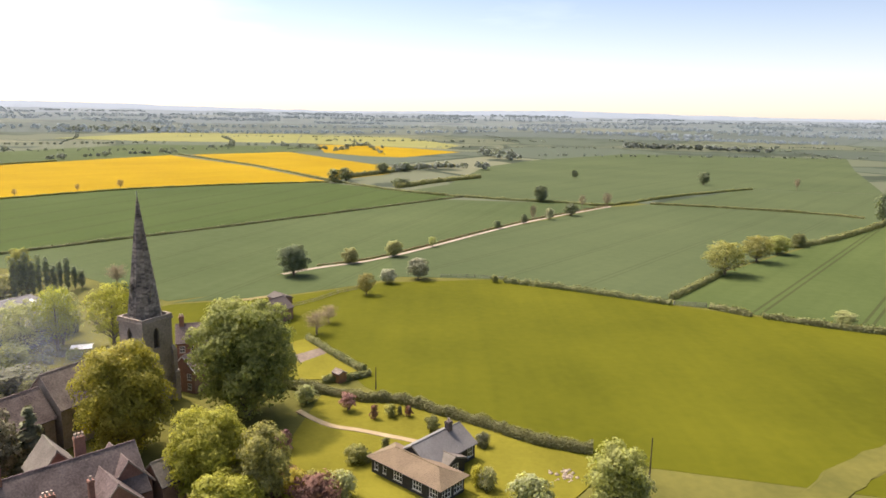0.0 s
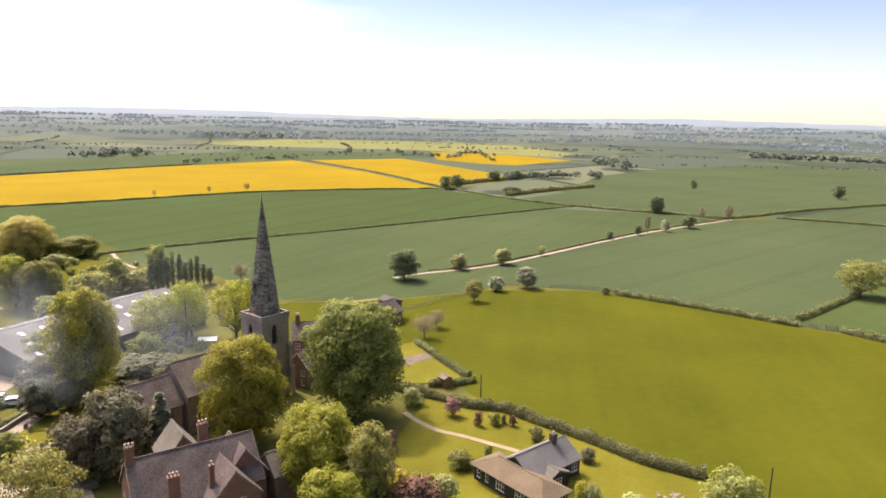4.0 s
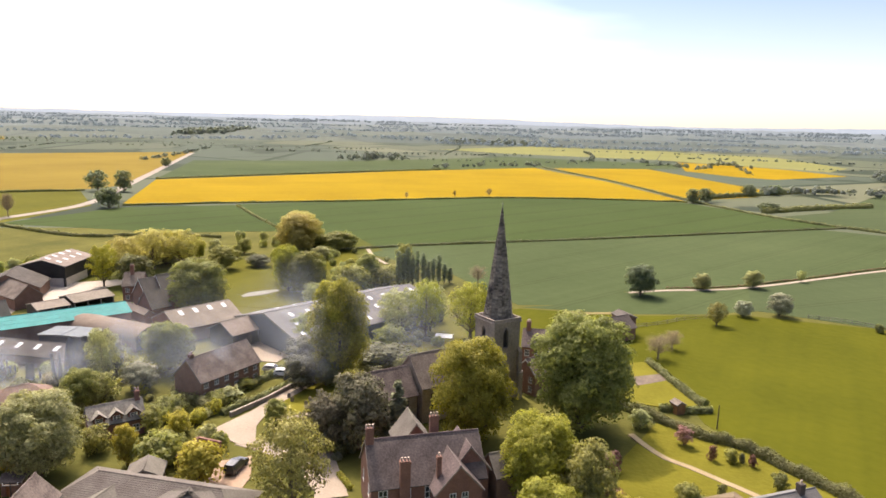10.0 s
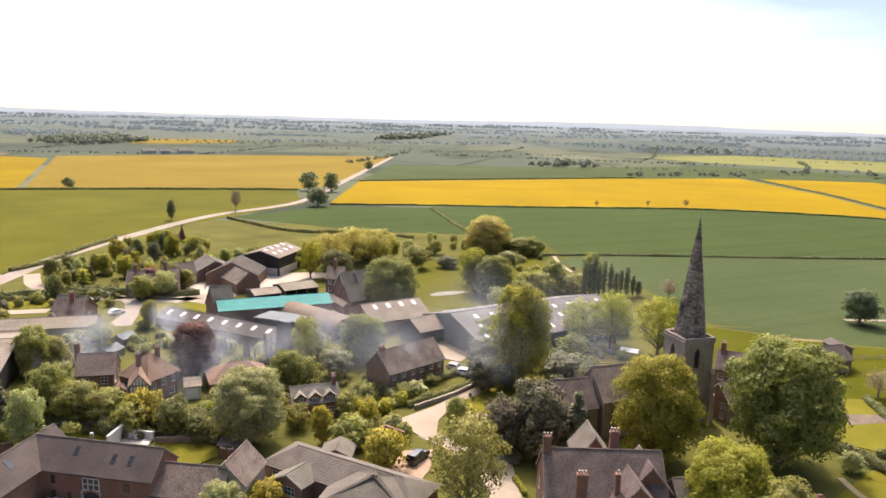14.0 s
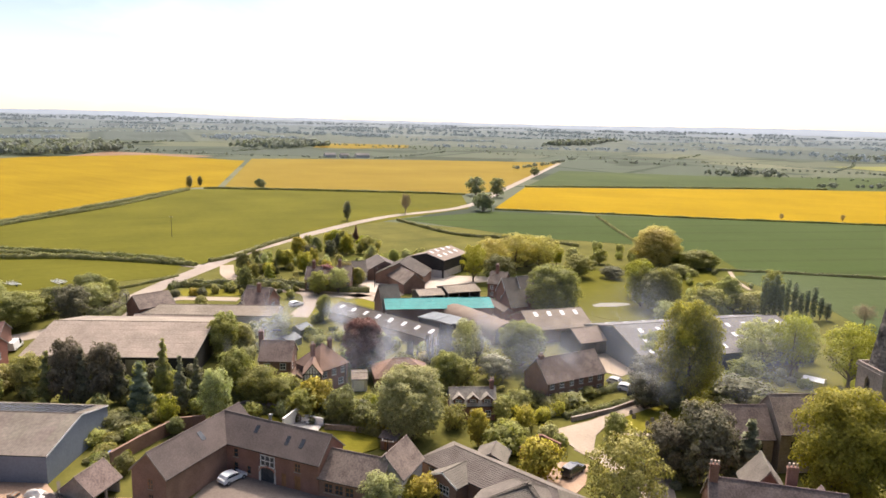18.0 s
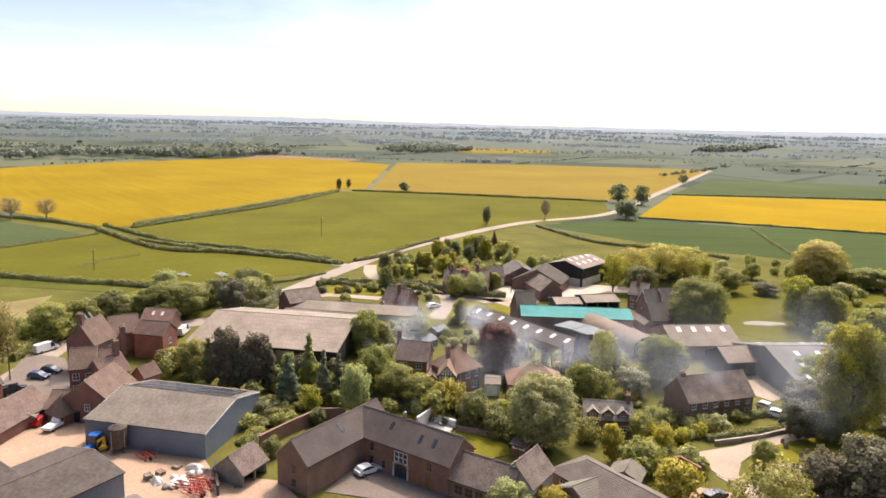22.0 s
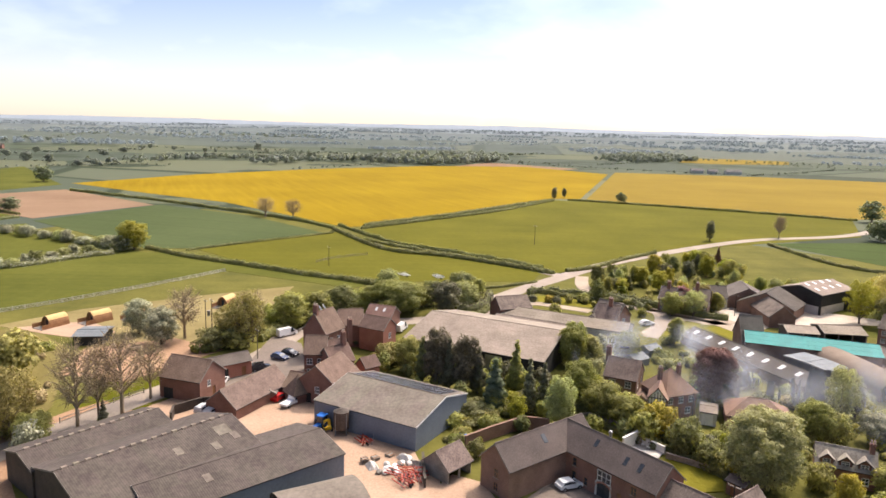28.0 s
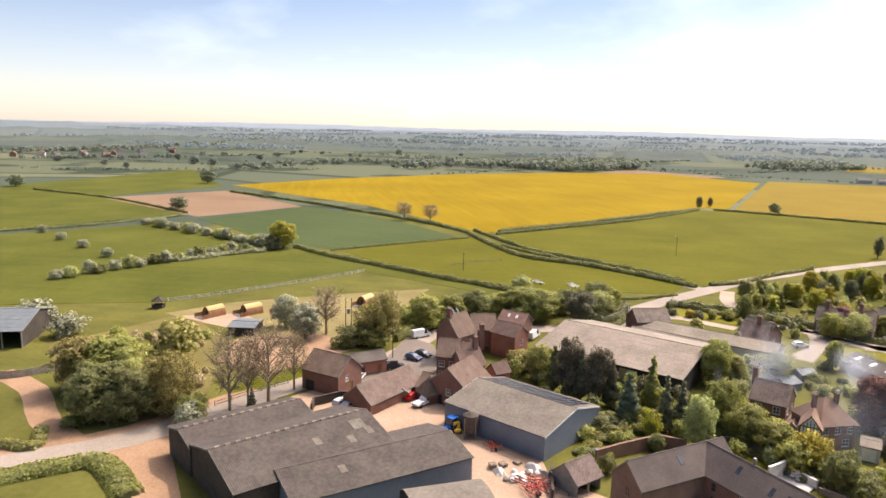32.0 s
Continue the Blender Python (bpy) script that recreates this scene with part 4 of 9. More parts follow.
def pierced(bm, us, zs, solid, t0, t1, loc, peak=None):
    """A slab with openings as one connected shell: cells between the cuts us and zs, kept where solid says so."""
    memo = {}

    def v(i, j, k):
        if (i, j, k) not in memo:
            memo[i, j, k] = bm.verts.new(loc(us[i], (t0, t1)[k], zs[j]))
        return memo[i, j, k]

    n, m = len(us) - 1, len(zs) - 1
    keep = {(i, j) for i in range(n) for j in range(m) if solid((us[i] + us[i + 1]) / 2, (zs[j] + zs[j + 1]) / 2)}
    for i, j in keep:
        for k in (0, 1):
            bm.faces.new((v(i, j, k), v(i + 1, j, k), v(i + 1, j + 1, k), v(i, j + 1, k)))
        for (di, dj), (p, q) in (((-1, 0), ((i, j), (i, j + 1))), ((1, 0), ((i + 1, j), (i + 1, j + 1))), ((0, -1), ((i, j), (i + 1, j))), ((0, 1), ((i, j + 1), (i + 1, j + 1)))):
            if (i + di, j + dj) not in keep and not (peak and dj == 1 and j == m - 1):
                bm.faces.new((v(*p, 0), v(*q, 0), v(*q, 1), v(*p, 1)))
    if peak:
        mid = (us[0] + us[-1]) / 2
        tip = [bm.verts.new(loc(mid, t, peak)) for t in (t0, t1)]
        for k in (0, 1):
            bm.faces.new([v(i, m, k) for i in range(n + 1)] + [tip[k]])
        bm.faces.new((v(0, m, 0), tip[0], tip[1], v(0, m, 1)))
        bm.faces.new((v(n, m, 0), tip[0], tip[1], v(n, m, 1)))


def wall(name, u0, u1, z0, z1, holes, loc, material, parent, thick=0.3, peak=None, label=""):
    """A wall in its own plane with real openings; peak adds a gable on top. loc(u, depth, z) places it."""
    us = sorted({u0, u1, *(q for h in holes for q in (h[0], h[1]) if u0 < q < u1)})
    zs = sorted({z0, z1, *(q for h in holes for q in (h[2], h[3]) if z0 < q < z1)})
    bm = bmesh.new()
    pierced(bm, us, zs, lambda u, z: not any(h[0] < u < h[1] and h[2] < z < h[3] for h in holes), 0, thick, loc, peak)
    return part(name, bm, material, parent, label)


def window(u, z, w, h, loc, parent, frame_mat, bars=2, rows=2, name="window"):
    """A glazed window in its opening: frame with glazing bars, pane and sill."""
    t = min(0.09, w * 0.09)
    us = [u] + [q for k in range(bars) for q in (u + w * k / bars + t * (1 if k == 0 else 0.4), u + w * (k + 1) / bars - t * (1 if k == bars - 1 else 0.4))] + [u + w]
    zs = [z] + [q for k in range(rows) for q in (z + h * k / rows + t * (1 if k == 0 else 0.4), z + h * (k + 1) / rows - t * (1 if k == rows - 1 else 0.4))] + [z + h]
    bm = bmesh.new()
    pierced(bm, us, zs, lambda a_, b_: not (any(us[2 * k + 1] < a_ < us[2 * k + 2] for k in range(bars)) and any(zs[2 * k + 1] < b_ < zs[2 * k + 2] for k in range(rows))), 0.02, 0.12, loc)
    f = part(name, bm, frame_mat, parent)
    bm = bmesh.new()
    box(bm, u + t * 0.5, u + w - t * 0.5, 0.06, 0.09, z + t * 0.5, z + h - t * 0.5, loc)
    part("pane", bm, GLASS, f)
    bm = bmesh.new()
    box(bm, u - 0.08, u + w + 0.08, -0.06, 0.1, z - 0.09, z - 0.002, loc)
    part("sill", bm, RENDER_PALE if frame_mat is WHITE else TIMBER_GREY, f)
    return f


def chimney(x, y, z0, z1, w, d, material, parent, pots=2):
    bm = bmesh.new()
    box(bm, x - w / 2, x + w / 2, y - d / 2, y + d / 2, z0, z1 - 0.3)
    box(bm, x - w / 2 - 0.07, x + w / 2 + 0.07, y - d / 2 - 0.07, y + d / 2 + 0.07, z1 - 0.3, z1 - 0.16)
    box(bm, x - w / 2 - 0.02, x + w / 2 + 0.02, y - d / 2 - 0.02, y + d / 2 + 0.02, z1 - 0.16, z1)
    c = part("chimney", bm, material, parent, "brick chimney stack")
    for k in range(pots):
        bm = bmesh.new()
        o = (k - (pots - 1) / 2) * 0.42
        px_, py_ = (x + o, y) if w >= d else (x, y + o)
        tube(bm, (px_, py_, z1 - 0.02), (px_, py_, z1 + 0.4), 0.15, 0.11, 8)
        tube(bm, (px_, py_, z1 + 0.38), (px_, py_, z1 + 0.46), 0.15, 0.14, 8)
        part("chimney_pot", bm, POT, c)
    return c


FOOT = []


def building(name, label, category, p0, p1, w, eave, ridge, wall_mat, roof_mat, windows=(), doors=(), chimneys=(), lights=(), hip=0.0, over=0.3, course=0.34, step=0.016, column=0.0,
             frame_mat=None, barge=None, group="", open_front=False, bars=2, z=0.0, light_mat=None, ridge_shift=0.5, rows=(), pieces=False, dormers=()):
    """A pitched-roof building. p0 to p1 is the foot of its front wall; w is its depth, to the left of that line where positive.
    windows and doors: (side, along, up, width, height), side f, b, l or r. chimneys: (along, across, top, width, depth, pots). lights: (slope, along, up, width, height). rows: (side, count, up, width, height), spaced evenly. dormers: (along, width)."""
    v = Vector(p1) - Vector(p0)
    length, turn = v.length, math.degrees(math.atan2(v.y, v.x))
    e = thing(name, p0[0], p0[1], label, category, group, turn=turn, z=z)
    sg, dp = (1 if w > 0 else -1), abs(w)
    d_ = v.normalized()
    FOOT.append((Vector(p0), d_, Vector((-d_.y, d_.x)) * sg, length, dp))
    frame_mat = frame_mat or WHITE
    rv = dp * ridge_shift
    windows = list(windows)
    for side, count, up, ww, hh in rows:
        span = length if side in "fb" else dp
        windows += [(side, span * (k + 0.5) / count - ww / 2, up, ww, hh) for k in range(count)]
    locs = {
        "f": lambda u, t, zz: (u, sg * t, zz),
        "b": lambda u, t, zz: (u, sg * (dp - t), zz),
        "l": lambda u, t, zz: (t, sg * u, zz),
        "r": lambda u, t, zz: (length - t, sg * u, zz),
    }
    for side, lc in locs.items():
        if side == "f" and open_front:
            for k in range(max(2, round(length / 4)) + 1):
                bm = bmesh.new()
                c = k * (length - 0.25) / max(2, round(length / 4))
                box(bm, c, c + 0.25, 0.02, 0.27, 0, eave, lc)
                part("post", bm, TIMBER_GREY, e)
            continue
        holes = [(q[1], q[1] + q[3], q[2], q[2] + q[4]) for q in (*windows, *doors) if q[0] == side]
        a0, a1 = (0, length) if side in "fb" else (0.3, dp - 0.3)
        wall("wall", a0, a1, 0, eave, [h for h in holes if h[3] <= eave], lc, wall_mat, e, peak=None)
        if side in "lr" and not hip:
            bm = bmesh.new()
            pts = ((0.02, eave), (dp - 0.02, eave), (rv, ridge - 0.05))
            vv = [[bm.verts.new(lc(a_, t, b_)) for a_, b_ in pts] for t in (0, 0.3)]
            bm.faces.new(vv[0]), bm.faces.new(vv[1])
            for k in range(3):
                bm.faces.new((vv[0][k], vv[0][(k + 1) % 3], vv[1][(k + 1) % 3], vv[1][k]))
            part("gable", bm, wall_mat, e)
    for q in windows:
        proud = q[2] + q[4] > eave
        lc = locs[q[0]]
        window(q[1], q[2], q[3], q[4], (lambda u, t, zz, g_=lc: g_(u, t - 0.12, zz)) if proud else lc, e, frame_mat, bars=max(1, round(q[3] / 0.55)), rows=2)
    for q in doors:
        bm = bmesh.new()
        box(bm, q[1], q[1] + q[3], 0.1, 0.16, q[2], q[2] + q[4], locs[q[0]])
        for k in range(1, max(2, round(q[3] / 1.1))):
            c = q[1] + q[3] * k / max(2, round(q[3] / 1.1))
            box(bm, c - 0.04, c + 0.04, 0.07, 0.1, q[2] + 0.05, q[2] + q[4] - 0.05, locs[q[0]])
        part("door", bm, q[5] if len(q) > 5 else CLAD_BROWN, e)
    pitch_f = (ridge - eave) / rv
    pitch_b = (ridge - eave) / (dp - rv)
    inset = hip * dp / 2
    lo, go = over, 0.0 if hip else over * 0.6
    ef, eb = eave - lo * pitch_f, eave - lo * pitch_b
    ends = (-lo, length + lo) if hip else (-go, length + go)
    R0, R1 = (inset, length - inset) if hip else ends
    F = lambda u, vv, zz: (u, sg * vv, zz)
    made = {}
    made["f"] = slope("roof", (F(ends[0], -lo, ef), F(ends[1], -lo, ef)), (F(R0, rv, ridge), F(R1, rv, ridge)), course, step, roof_mat, e, column, pieces=pieces)
    made["b"] = slope("roof", (F(ends[0], dp + lo, eb), F(ends[1], dp + lo, eb)), (F(R0, rv, ridge), F(R1, rv, ridge)), course, step, roof_mat, e, column, pieces=pieces)
    if hip:
        slope("roof", (F(-lo, -lo, ef), F(-lo, dp + lo, eb)), (F(R0, rv - 0.01, ridge), F(R0, rv + 0.01, ridge)), course, step, roof_mat, e)
        slope("roof", (F(length + lo, -lo, ef), F(length + lo, dp + lo, eb)), (F(R1, rv - 0.01, ridge), F(R1, rv + 0.01, ridge)), course, step, roof_mat, e)
    bm = bmesh.new()
    for a_, b_ in ((R0, R1),):
        hexa(bm, [F(a_, rv - 0.16, ridge + 0.0), F(b_, rv - 0.16, ridge + 0.0), F(b_, rv + 0.16, ridge + 0.0), F(a_, rv + 0.16, ridge + 0.0), F(a_, rv - 0.05, ridge + 0.16), F(b_, rv - 0.05, ridge + 0.16), F(b_, rv + 0.05, ridge + 0.16), F(a_, rv + 0.05, ridge + 0.16)])
    part("ridge", bm, roof_mat, e)
    if not hip:
        for u in (ends[0] - 0.05, ends[1] + 0.01):
            for va, za, vb in ((-lo, ef, rv), (dp + lo, eb, rv)):
                bm = bmesh.new()
                hexa(bm, [F(u, va, za - 0.16), F(u + 0.04, va, za - 0.16), F(u + 0.04, vb, ridge - 0.16), F(u, vb, ridge - 0.16), F(u, va, za + 0.07), F(u + 0.04, va, za + 0.07), F(u + 0.04, vb, ridge + 0.07), F(u, vb, ridge + 0.07)])
                part("bargeboard", bm, barge or TIMBER_GREY, e)
    for vv, zz in ((-lo - 0.05, ef), (dp + lo + 0.05, eb)):
        bm = bmesh.new()
        tube(bm, F(ends[0], vv, zz - 0.02), F(ends[1], vv, zz - 0.02), 0.06, 0.06, 6)
        part("gutter", bm, CLAD_BLACK, e)
    for c in chimneys:
        chimney(c[0], sg * c[1], ridge - 1.6 if c[1] > 0.2 * dp else 0, c[2], c[3], c[4], c[6] if len(c) > 6 else BRICK, e, c[5])
    for q in lights:
        bm = bmesh.new()
        s0, s1 = (q[2], q[2] + q[4])
        pf = pitch_f if q[0] == "f" else pitch_b
        for_v = (lambda s: s) if q[0] == "f" else (lambda s: dp - s)
        c = []
        for lift in (0.1, 0.16):
            for a_, s in ((q[1], s0), (q[1] + q[3], s0), (q[1] + q[3], s1), (q[1], s1)):
                c.append(F(a_, for_v(s), eave + s * pf + lift))
        hexa(bm, c)
        part("rooflight", bm, light_mat or SHEET_PALE, e)
    for u, dw in dormers:
        zb, zd, zt = eave - 0.1, eave + 0.95, eave + 0.95 + dw * 0.42
        back = lambda zz: (zz - eave) / pitch_f
        wall("dormer", u - dw / 2, u + dw / 2, zb, zd, [(u - dw * 0.32, u + dw * 0.32, eave + 0.1, eave + 0.85)], lambda a_, t, zz: F(a_, t + 0.1, zz), wall_mat, e, 0.2, peak=zt - 0.05)
        window(u - dw * 0.32, eave + 0.1, dw * 0.64, 0.75, lambda a_, t, zz: F(a_, t + 0.12, zz), e, frame_mat)
        for sd in (-1, 1):
            slope("dormer_roof", (F(u + sd * (dw / 2 + 0.2), -0.1, zd - 0.2), F(u + sd * (dw / 2 + 0.2), back(zd) + 0.1, zd - 0.2)), (F(u, -0.1, zt), F(u, back(zt) + 0.1, zt)), 0.34, 0.02, roof_mat, e)
            bm = bmesh.new()
            hexa(bm, [F(u + sd * (dw / 2 + 0.22), -0.16, zd - 0.32), F(u + sd * (dw / 2 + 0.22), -0.11, zd - 0.32), F(u, -0.11, zt - 0.12), F(u, -0.16, zt - 0.12), F(u + sd * (dw / 2 + 0.22), -0.16, zd - 0.12), F(u + sd * (dw / 2 + 0.22), -0.11, zd - 0.12), F(u, -0.11, zt + 0.08), F(u, -0.16, zt + 0.08)])
            part("bargeboard", bm, CLAD_BROWN, e)
            bm = bmesh.new()
            hexa(bm, [F(u + sd * dw / 2, 0.1, zb), F(u + sd * (dw / 2 - 0.1), 0.1, zb), F(u + sd * (dw / 2 - 0.1), back(zd), zd - 0.1), F(u + sd * dw / 2, back(zd), zd - 0.1), F(u + sd * dw / 2, 0.1, zd), F(u + sd * (dw / 2 - 0.1), 0.1, zd), F(u + sd * (dw / 2 - 0.1), back(zd), zd), F(u + sd * dw / 2, back(zd), zd)])
            part("dormer_cheek", bm, wall_mat, e)
    return e


# ---- the church ----
def church():
    e = thing("church", -49.6, 113.9, "old sandstone village church with a tall weathered spire", "church", turn=-28.5)
    s, top = 2.95, 15.0
    # tower: four walls with tall belfry openings, louvres in them
    for k in range(4):
        m = Matrix.Rotation(k * math.pi / 2, 4, "Z")
        lc = lambda u, t, zz, m=m: m @ Vector((u, -s + t, zz))
        wall("tower_wall", -s, s - 0.6, 0, top, [(-0.85, 0.2, 10.2, 13.9)], lc, STONE, e, 0.6)
        for i in range(12):
            bm = bmesh.new()
            z0 = 10.25 + i * 0.3
            hexa(bm, [lc(*q) for q in ((-0.85, 0.25, z0), (0.2, 0.25, z0), (0.2, 0.5, z0 + 0.2), (-0.85, 0.5, z0 + 0.2), (-0.85, 0.25, z0 + 0.05), (0.2, 0.25, z0 + 0.05), (0.2, 0.5, z0 + 0.25), (-0.85, 0.5, z0 + 0.25))])
            part("louvre_slat", bm, CLAD_BROWN, e)
        for edge, sd in ((-0.85, 1), (0.2, -1)):  # masonry that brings the opening to a point
            bm = bmesh.new()
            for j in range(5):
                w0, w1 = 0.525 * (j / 5) ** 1.6, 0.525 * ((j + 1) / 5) ** 1.6
                za, zb = 12.9 + 0.2 * j, 13.1 + 0.2 * j
                hexa(bm, [lc(*q) for q in ((edge, 0.02, za), (edge + sd * w0, 0.02, za), (edge + sd * w0, 0.58, za), (edge, 0.58, za), (edge, 0.02, zb), (edge + sd * w1, 0.02, zb), (edge + sd * w1, 0.58, zb), (edge, 0.58, zb))])
            part("arch_stone", bm, STONE, e)
        bm = bmesh.new()
        for x in (-0.98, 0.33):  # pointed hood over the opening
            hexa(bm, [lc(*q) for q in ((x, -0.07, 12.85), (-0.325, -0.07, 13.95), (-0.325, 0.1, 13.95), (x, 0.1, 12.85), (x, -0.07, 13.05), (-0.325, -0.07, 14.15), (-0.325, 0.1, 14.15), (x, 0.1, 13.05))])
        part("hood_mould", bm, STONE, e)
        bm = bmesh.new()
        box(bm, -s - 0.2, s + 0.0, -0.2, 0.0, top - 0.25, top + 0.1, lc)
        box(bm, -s - 0.1, s - 0.3, -0.1, 0.25, top + 0.1, top + 0.6, lc)
        part("string_course", bm, STONE, e)
        for u in (-s - 0.35, s - 0.55):
            bm = bmesh.new()
            box(bm, u, u + 0.9, -0.9, 0.0, 0, 5.2, lc)
            box(bm, u + 0.08, u + 0.82, -0.6, 0.0, 5.2, 9.0, lc)
            hexa(bm, [lc(*q) for q in ((u + 0.08, -0.6, 9.0), (u + 0.82, -0.6, 9.0), (u + 0.82, 0, 9.0), (u + 0.08, 0, 9.0), (u + 0.08, -0.05, 9.9), (u + 0.82, -0.05, 9.9), (u + 0.82, 0, 9.9), (u + 0.08, 0, 9.9))])
            part("buttress", bm, STONE, e)
    # spire: an octagon in courses of stone, each block its own piece of the joined mesh
    bm = bmesh.new()
    rnd = random.Random(5)
    base, tip, r0 = top + 0.2, 35.6, 2.75
    courses = 62
    for i in range(courses):
        z0, z1 = base + (tip - base) * i / courses, base + (tip - base) * (i + 1) / courses - 0.025
        ra, rb = r0 * (1 - i / courses) + 0.09, r0 * (1 - (i + 0.93) / courses) + 0.09
        for k in range(8):
            blocks = max(1, round(ra * 0.8 / 0.75))
            for j in range(blocks):
                a0 = (k + j / blocks) * math.tau / 8 + 0.39
                a1 = (k + (j + 0.97) / blocks) * math.tau / 8 + 0.39
                c = math.cos(math.pi / 8)

                def at(an, r, z, k=k):
                    mid = (k + 0.5) * math.tau / 8 + 0.39
                    q = r * c / math.cos(an - mid)
                    return Vector((q * math.cos(an), q * math.sin(an), z))

                o = rnd.uniform(-0.02, 0.05)
                v = [bm.verts.new(at(*q)) for q in ((a0, ra + o, z0), (a1, ra + o, z0), (a1, rb + o, z1), (a0, rb + o, z1), (a0, ra * 0.8, z0), (a1, ra * 0.8, z0), (a1, rb * 0.8, z1), (a0, rb * 0.8, z1))]
                for f in ((0, 1, 2, 3), (3, 2, 6, 7), (1, 0, 4, 5), (0, 3, 7, 4), (2, 1, 5, 6)):
                    bm.faces.new([v[q] for q in f])
    tagged(part("spire", bm, STONE_DARK, e, "blackened stone spire in weathered courses"), kind="stuff")
    bm = bmesh.new()
    tube(bm, (0, 0, tip - 0.3), (0, 0, tip + 1.1), 0.06, 0.03, 6)
    box(bm, -0.35, 0.35, -0.03, 0.03, tip + 0.55, tip + 0.62)
    part("weathervane", bm, METAL, e)
    for k in range(4):  # small lucarnes low on the spire
        an = k * math.pi / 2 + 0.0
        m = Matrix.Rotation(an, 4, "Z")
        bm = bmesh.new()
        hexa(bm, [m @ Vector(q) for q in ((-0.35, -2.5, 19.0), (0.35, -2.5, 19.0), (0.35, -1.6, 19.0), (-0.35, -1.6, 19.0), (-0.04, -2.5, 21.3), (0.04, -2.5, 21.3), (0.04, -1.5, 21.3), (-0.04, -1.5, 21.3))])
        part("lucarne", bm, STONE_DARK, e)
    bm = bmesh.new()
    box(bm, -s + 0.5, s - 0.5, -s + 0.5, s - 0.5, top - 0.3, top + 0.05)
    part("tower_roof", bm, LEAD, e)
    return e


church()
building("nave", "sandstone church nave with a steep tiled roof", "church nave", (-48.3, 107.5), (-54.8, 95.5), -8.6, 6.6, 10.9, STONE, TILE, rows=(("f", 3, 2.2, 1.3, 3.0), ("b", 3, 2.2, 1.3, 3.0)), frame_mat=STONE, barge=STONE)
building("chancel", "lower sandstone chancel with a tiled roof", "church chancel", (-55.6, 95.1), (-59.6, 87.8), -7.0, 5.6, 9.3, STONE, TILE, rows=(("f", 2, 2.0, 1.2, 2.6), ("r", 1, 2.0, 2.2, 3.2)), frame_mat=STONE, barge=STONE)

# ---- houses by the church ----
building("rectory", "large brick rectory with steep tiled roofs", "house", (-45.2, 66.3), (-34.3, 76.7), 8.5, 5.2, 9.6, BRICK, TILE_DARK, rows=(("f", 5, 2.9, 1.2, 1.7), ("f", 4, 0.7, 1.3, 1.6), ("l", 2, 3.0, 1.1, 1.6), ("r", 2, 3.0, 1.1, 1.6)), chimneys=((0.4, 4.0, 11.4, 1.0, 0.6, 3), (4.2, -0.4, 8.6, 1.3, 0.7, 3), (9.5, 6.0, 11.4, 1.2, 0.6, 3), (8.6, -0.4, 8.8, 0.6, 0.6, 1)), barge=STONE)
building("rectory_wing", "brick gabled wing of the rectory", "house wing", (-37.7, 69.7), (-42.3, 74.2), -6.0, 5.0, 8.3, BRICK, TILE_DARK, windows=(("l", 1.7, 3.2, 0.9, 1.5), ("l", 3.3, 3.2, 0.9, 1.5)), barge=STONE)
building("rectory_wing", "narrow brick gable of the rectory", "house wing", (-38.3, 74.5), (-42.5, 78.8), -5.3, 5.6, 8.8, BRICK, TILE_DARK, windows=(("l", 3.2, 3.9, 0.8, 1.3),), barge=STONE)
building("rectory_annex", "lower pale-roofed annex of the rectory", "house wing", (-33.3, 78.2), (-31.3, 80.6), 4.7, 4.6, 6.7, BRICK_BROWN, TILE_PALE)
building("rectory_wing", "rear gable of the rectory", "house wing", (-47.0, 75.7), (-50.8, 79.6), -4.7, 6.4, 9.4, BRICK, TILE_PALE, barge=STONE)
building("house", "red-brick house behind the church tower", "house", (-50.7, 129.7), (-42.9, 132.2), 6.4, 5.2, 7.9, BRICK, TILE_DARK, rows=(("f", 4, 3.0, 1.0, 1.3), ("f", 3, 0.8, 1.1, 1.3)), chimneys=((1.0, 3.0, 9.6, 0.9, 0.7, 2),))
building("house_wing", "brick gable beside the church", "house", (-47.3, 118.7), (-44.7, 125.2), -4.8, 4.4, 6.8, BRICK_BROWN, TILE, rows=(("l", 2, 2.4, 0.9, 1.2), ("l", 2, 0.6, 0.9, 1.2)), barge=WHITE)
building("barn", "dark brick field barn with a slate roof", "barn", (-42.2, 151.1), (-35.1, 163.8), 6.0, 3.2, 5.4, BRICK_BROWN, TILE_GREY, doors=(("f", 3, 0, 2.6, 2.5),))
building("barn_loft", "small brick loft at the end of the field barn", "barn", (-38.5, 164.6), (-42.1, 168.1), -3.7, 4.6, 5.3, BRICK_BROWN, TILE_GREY)

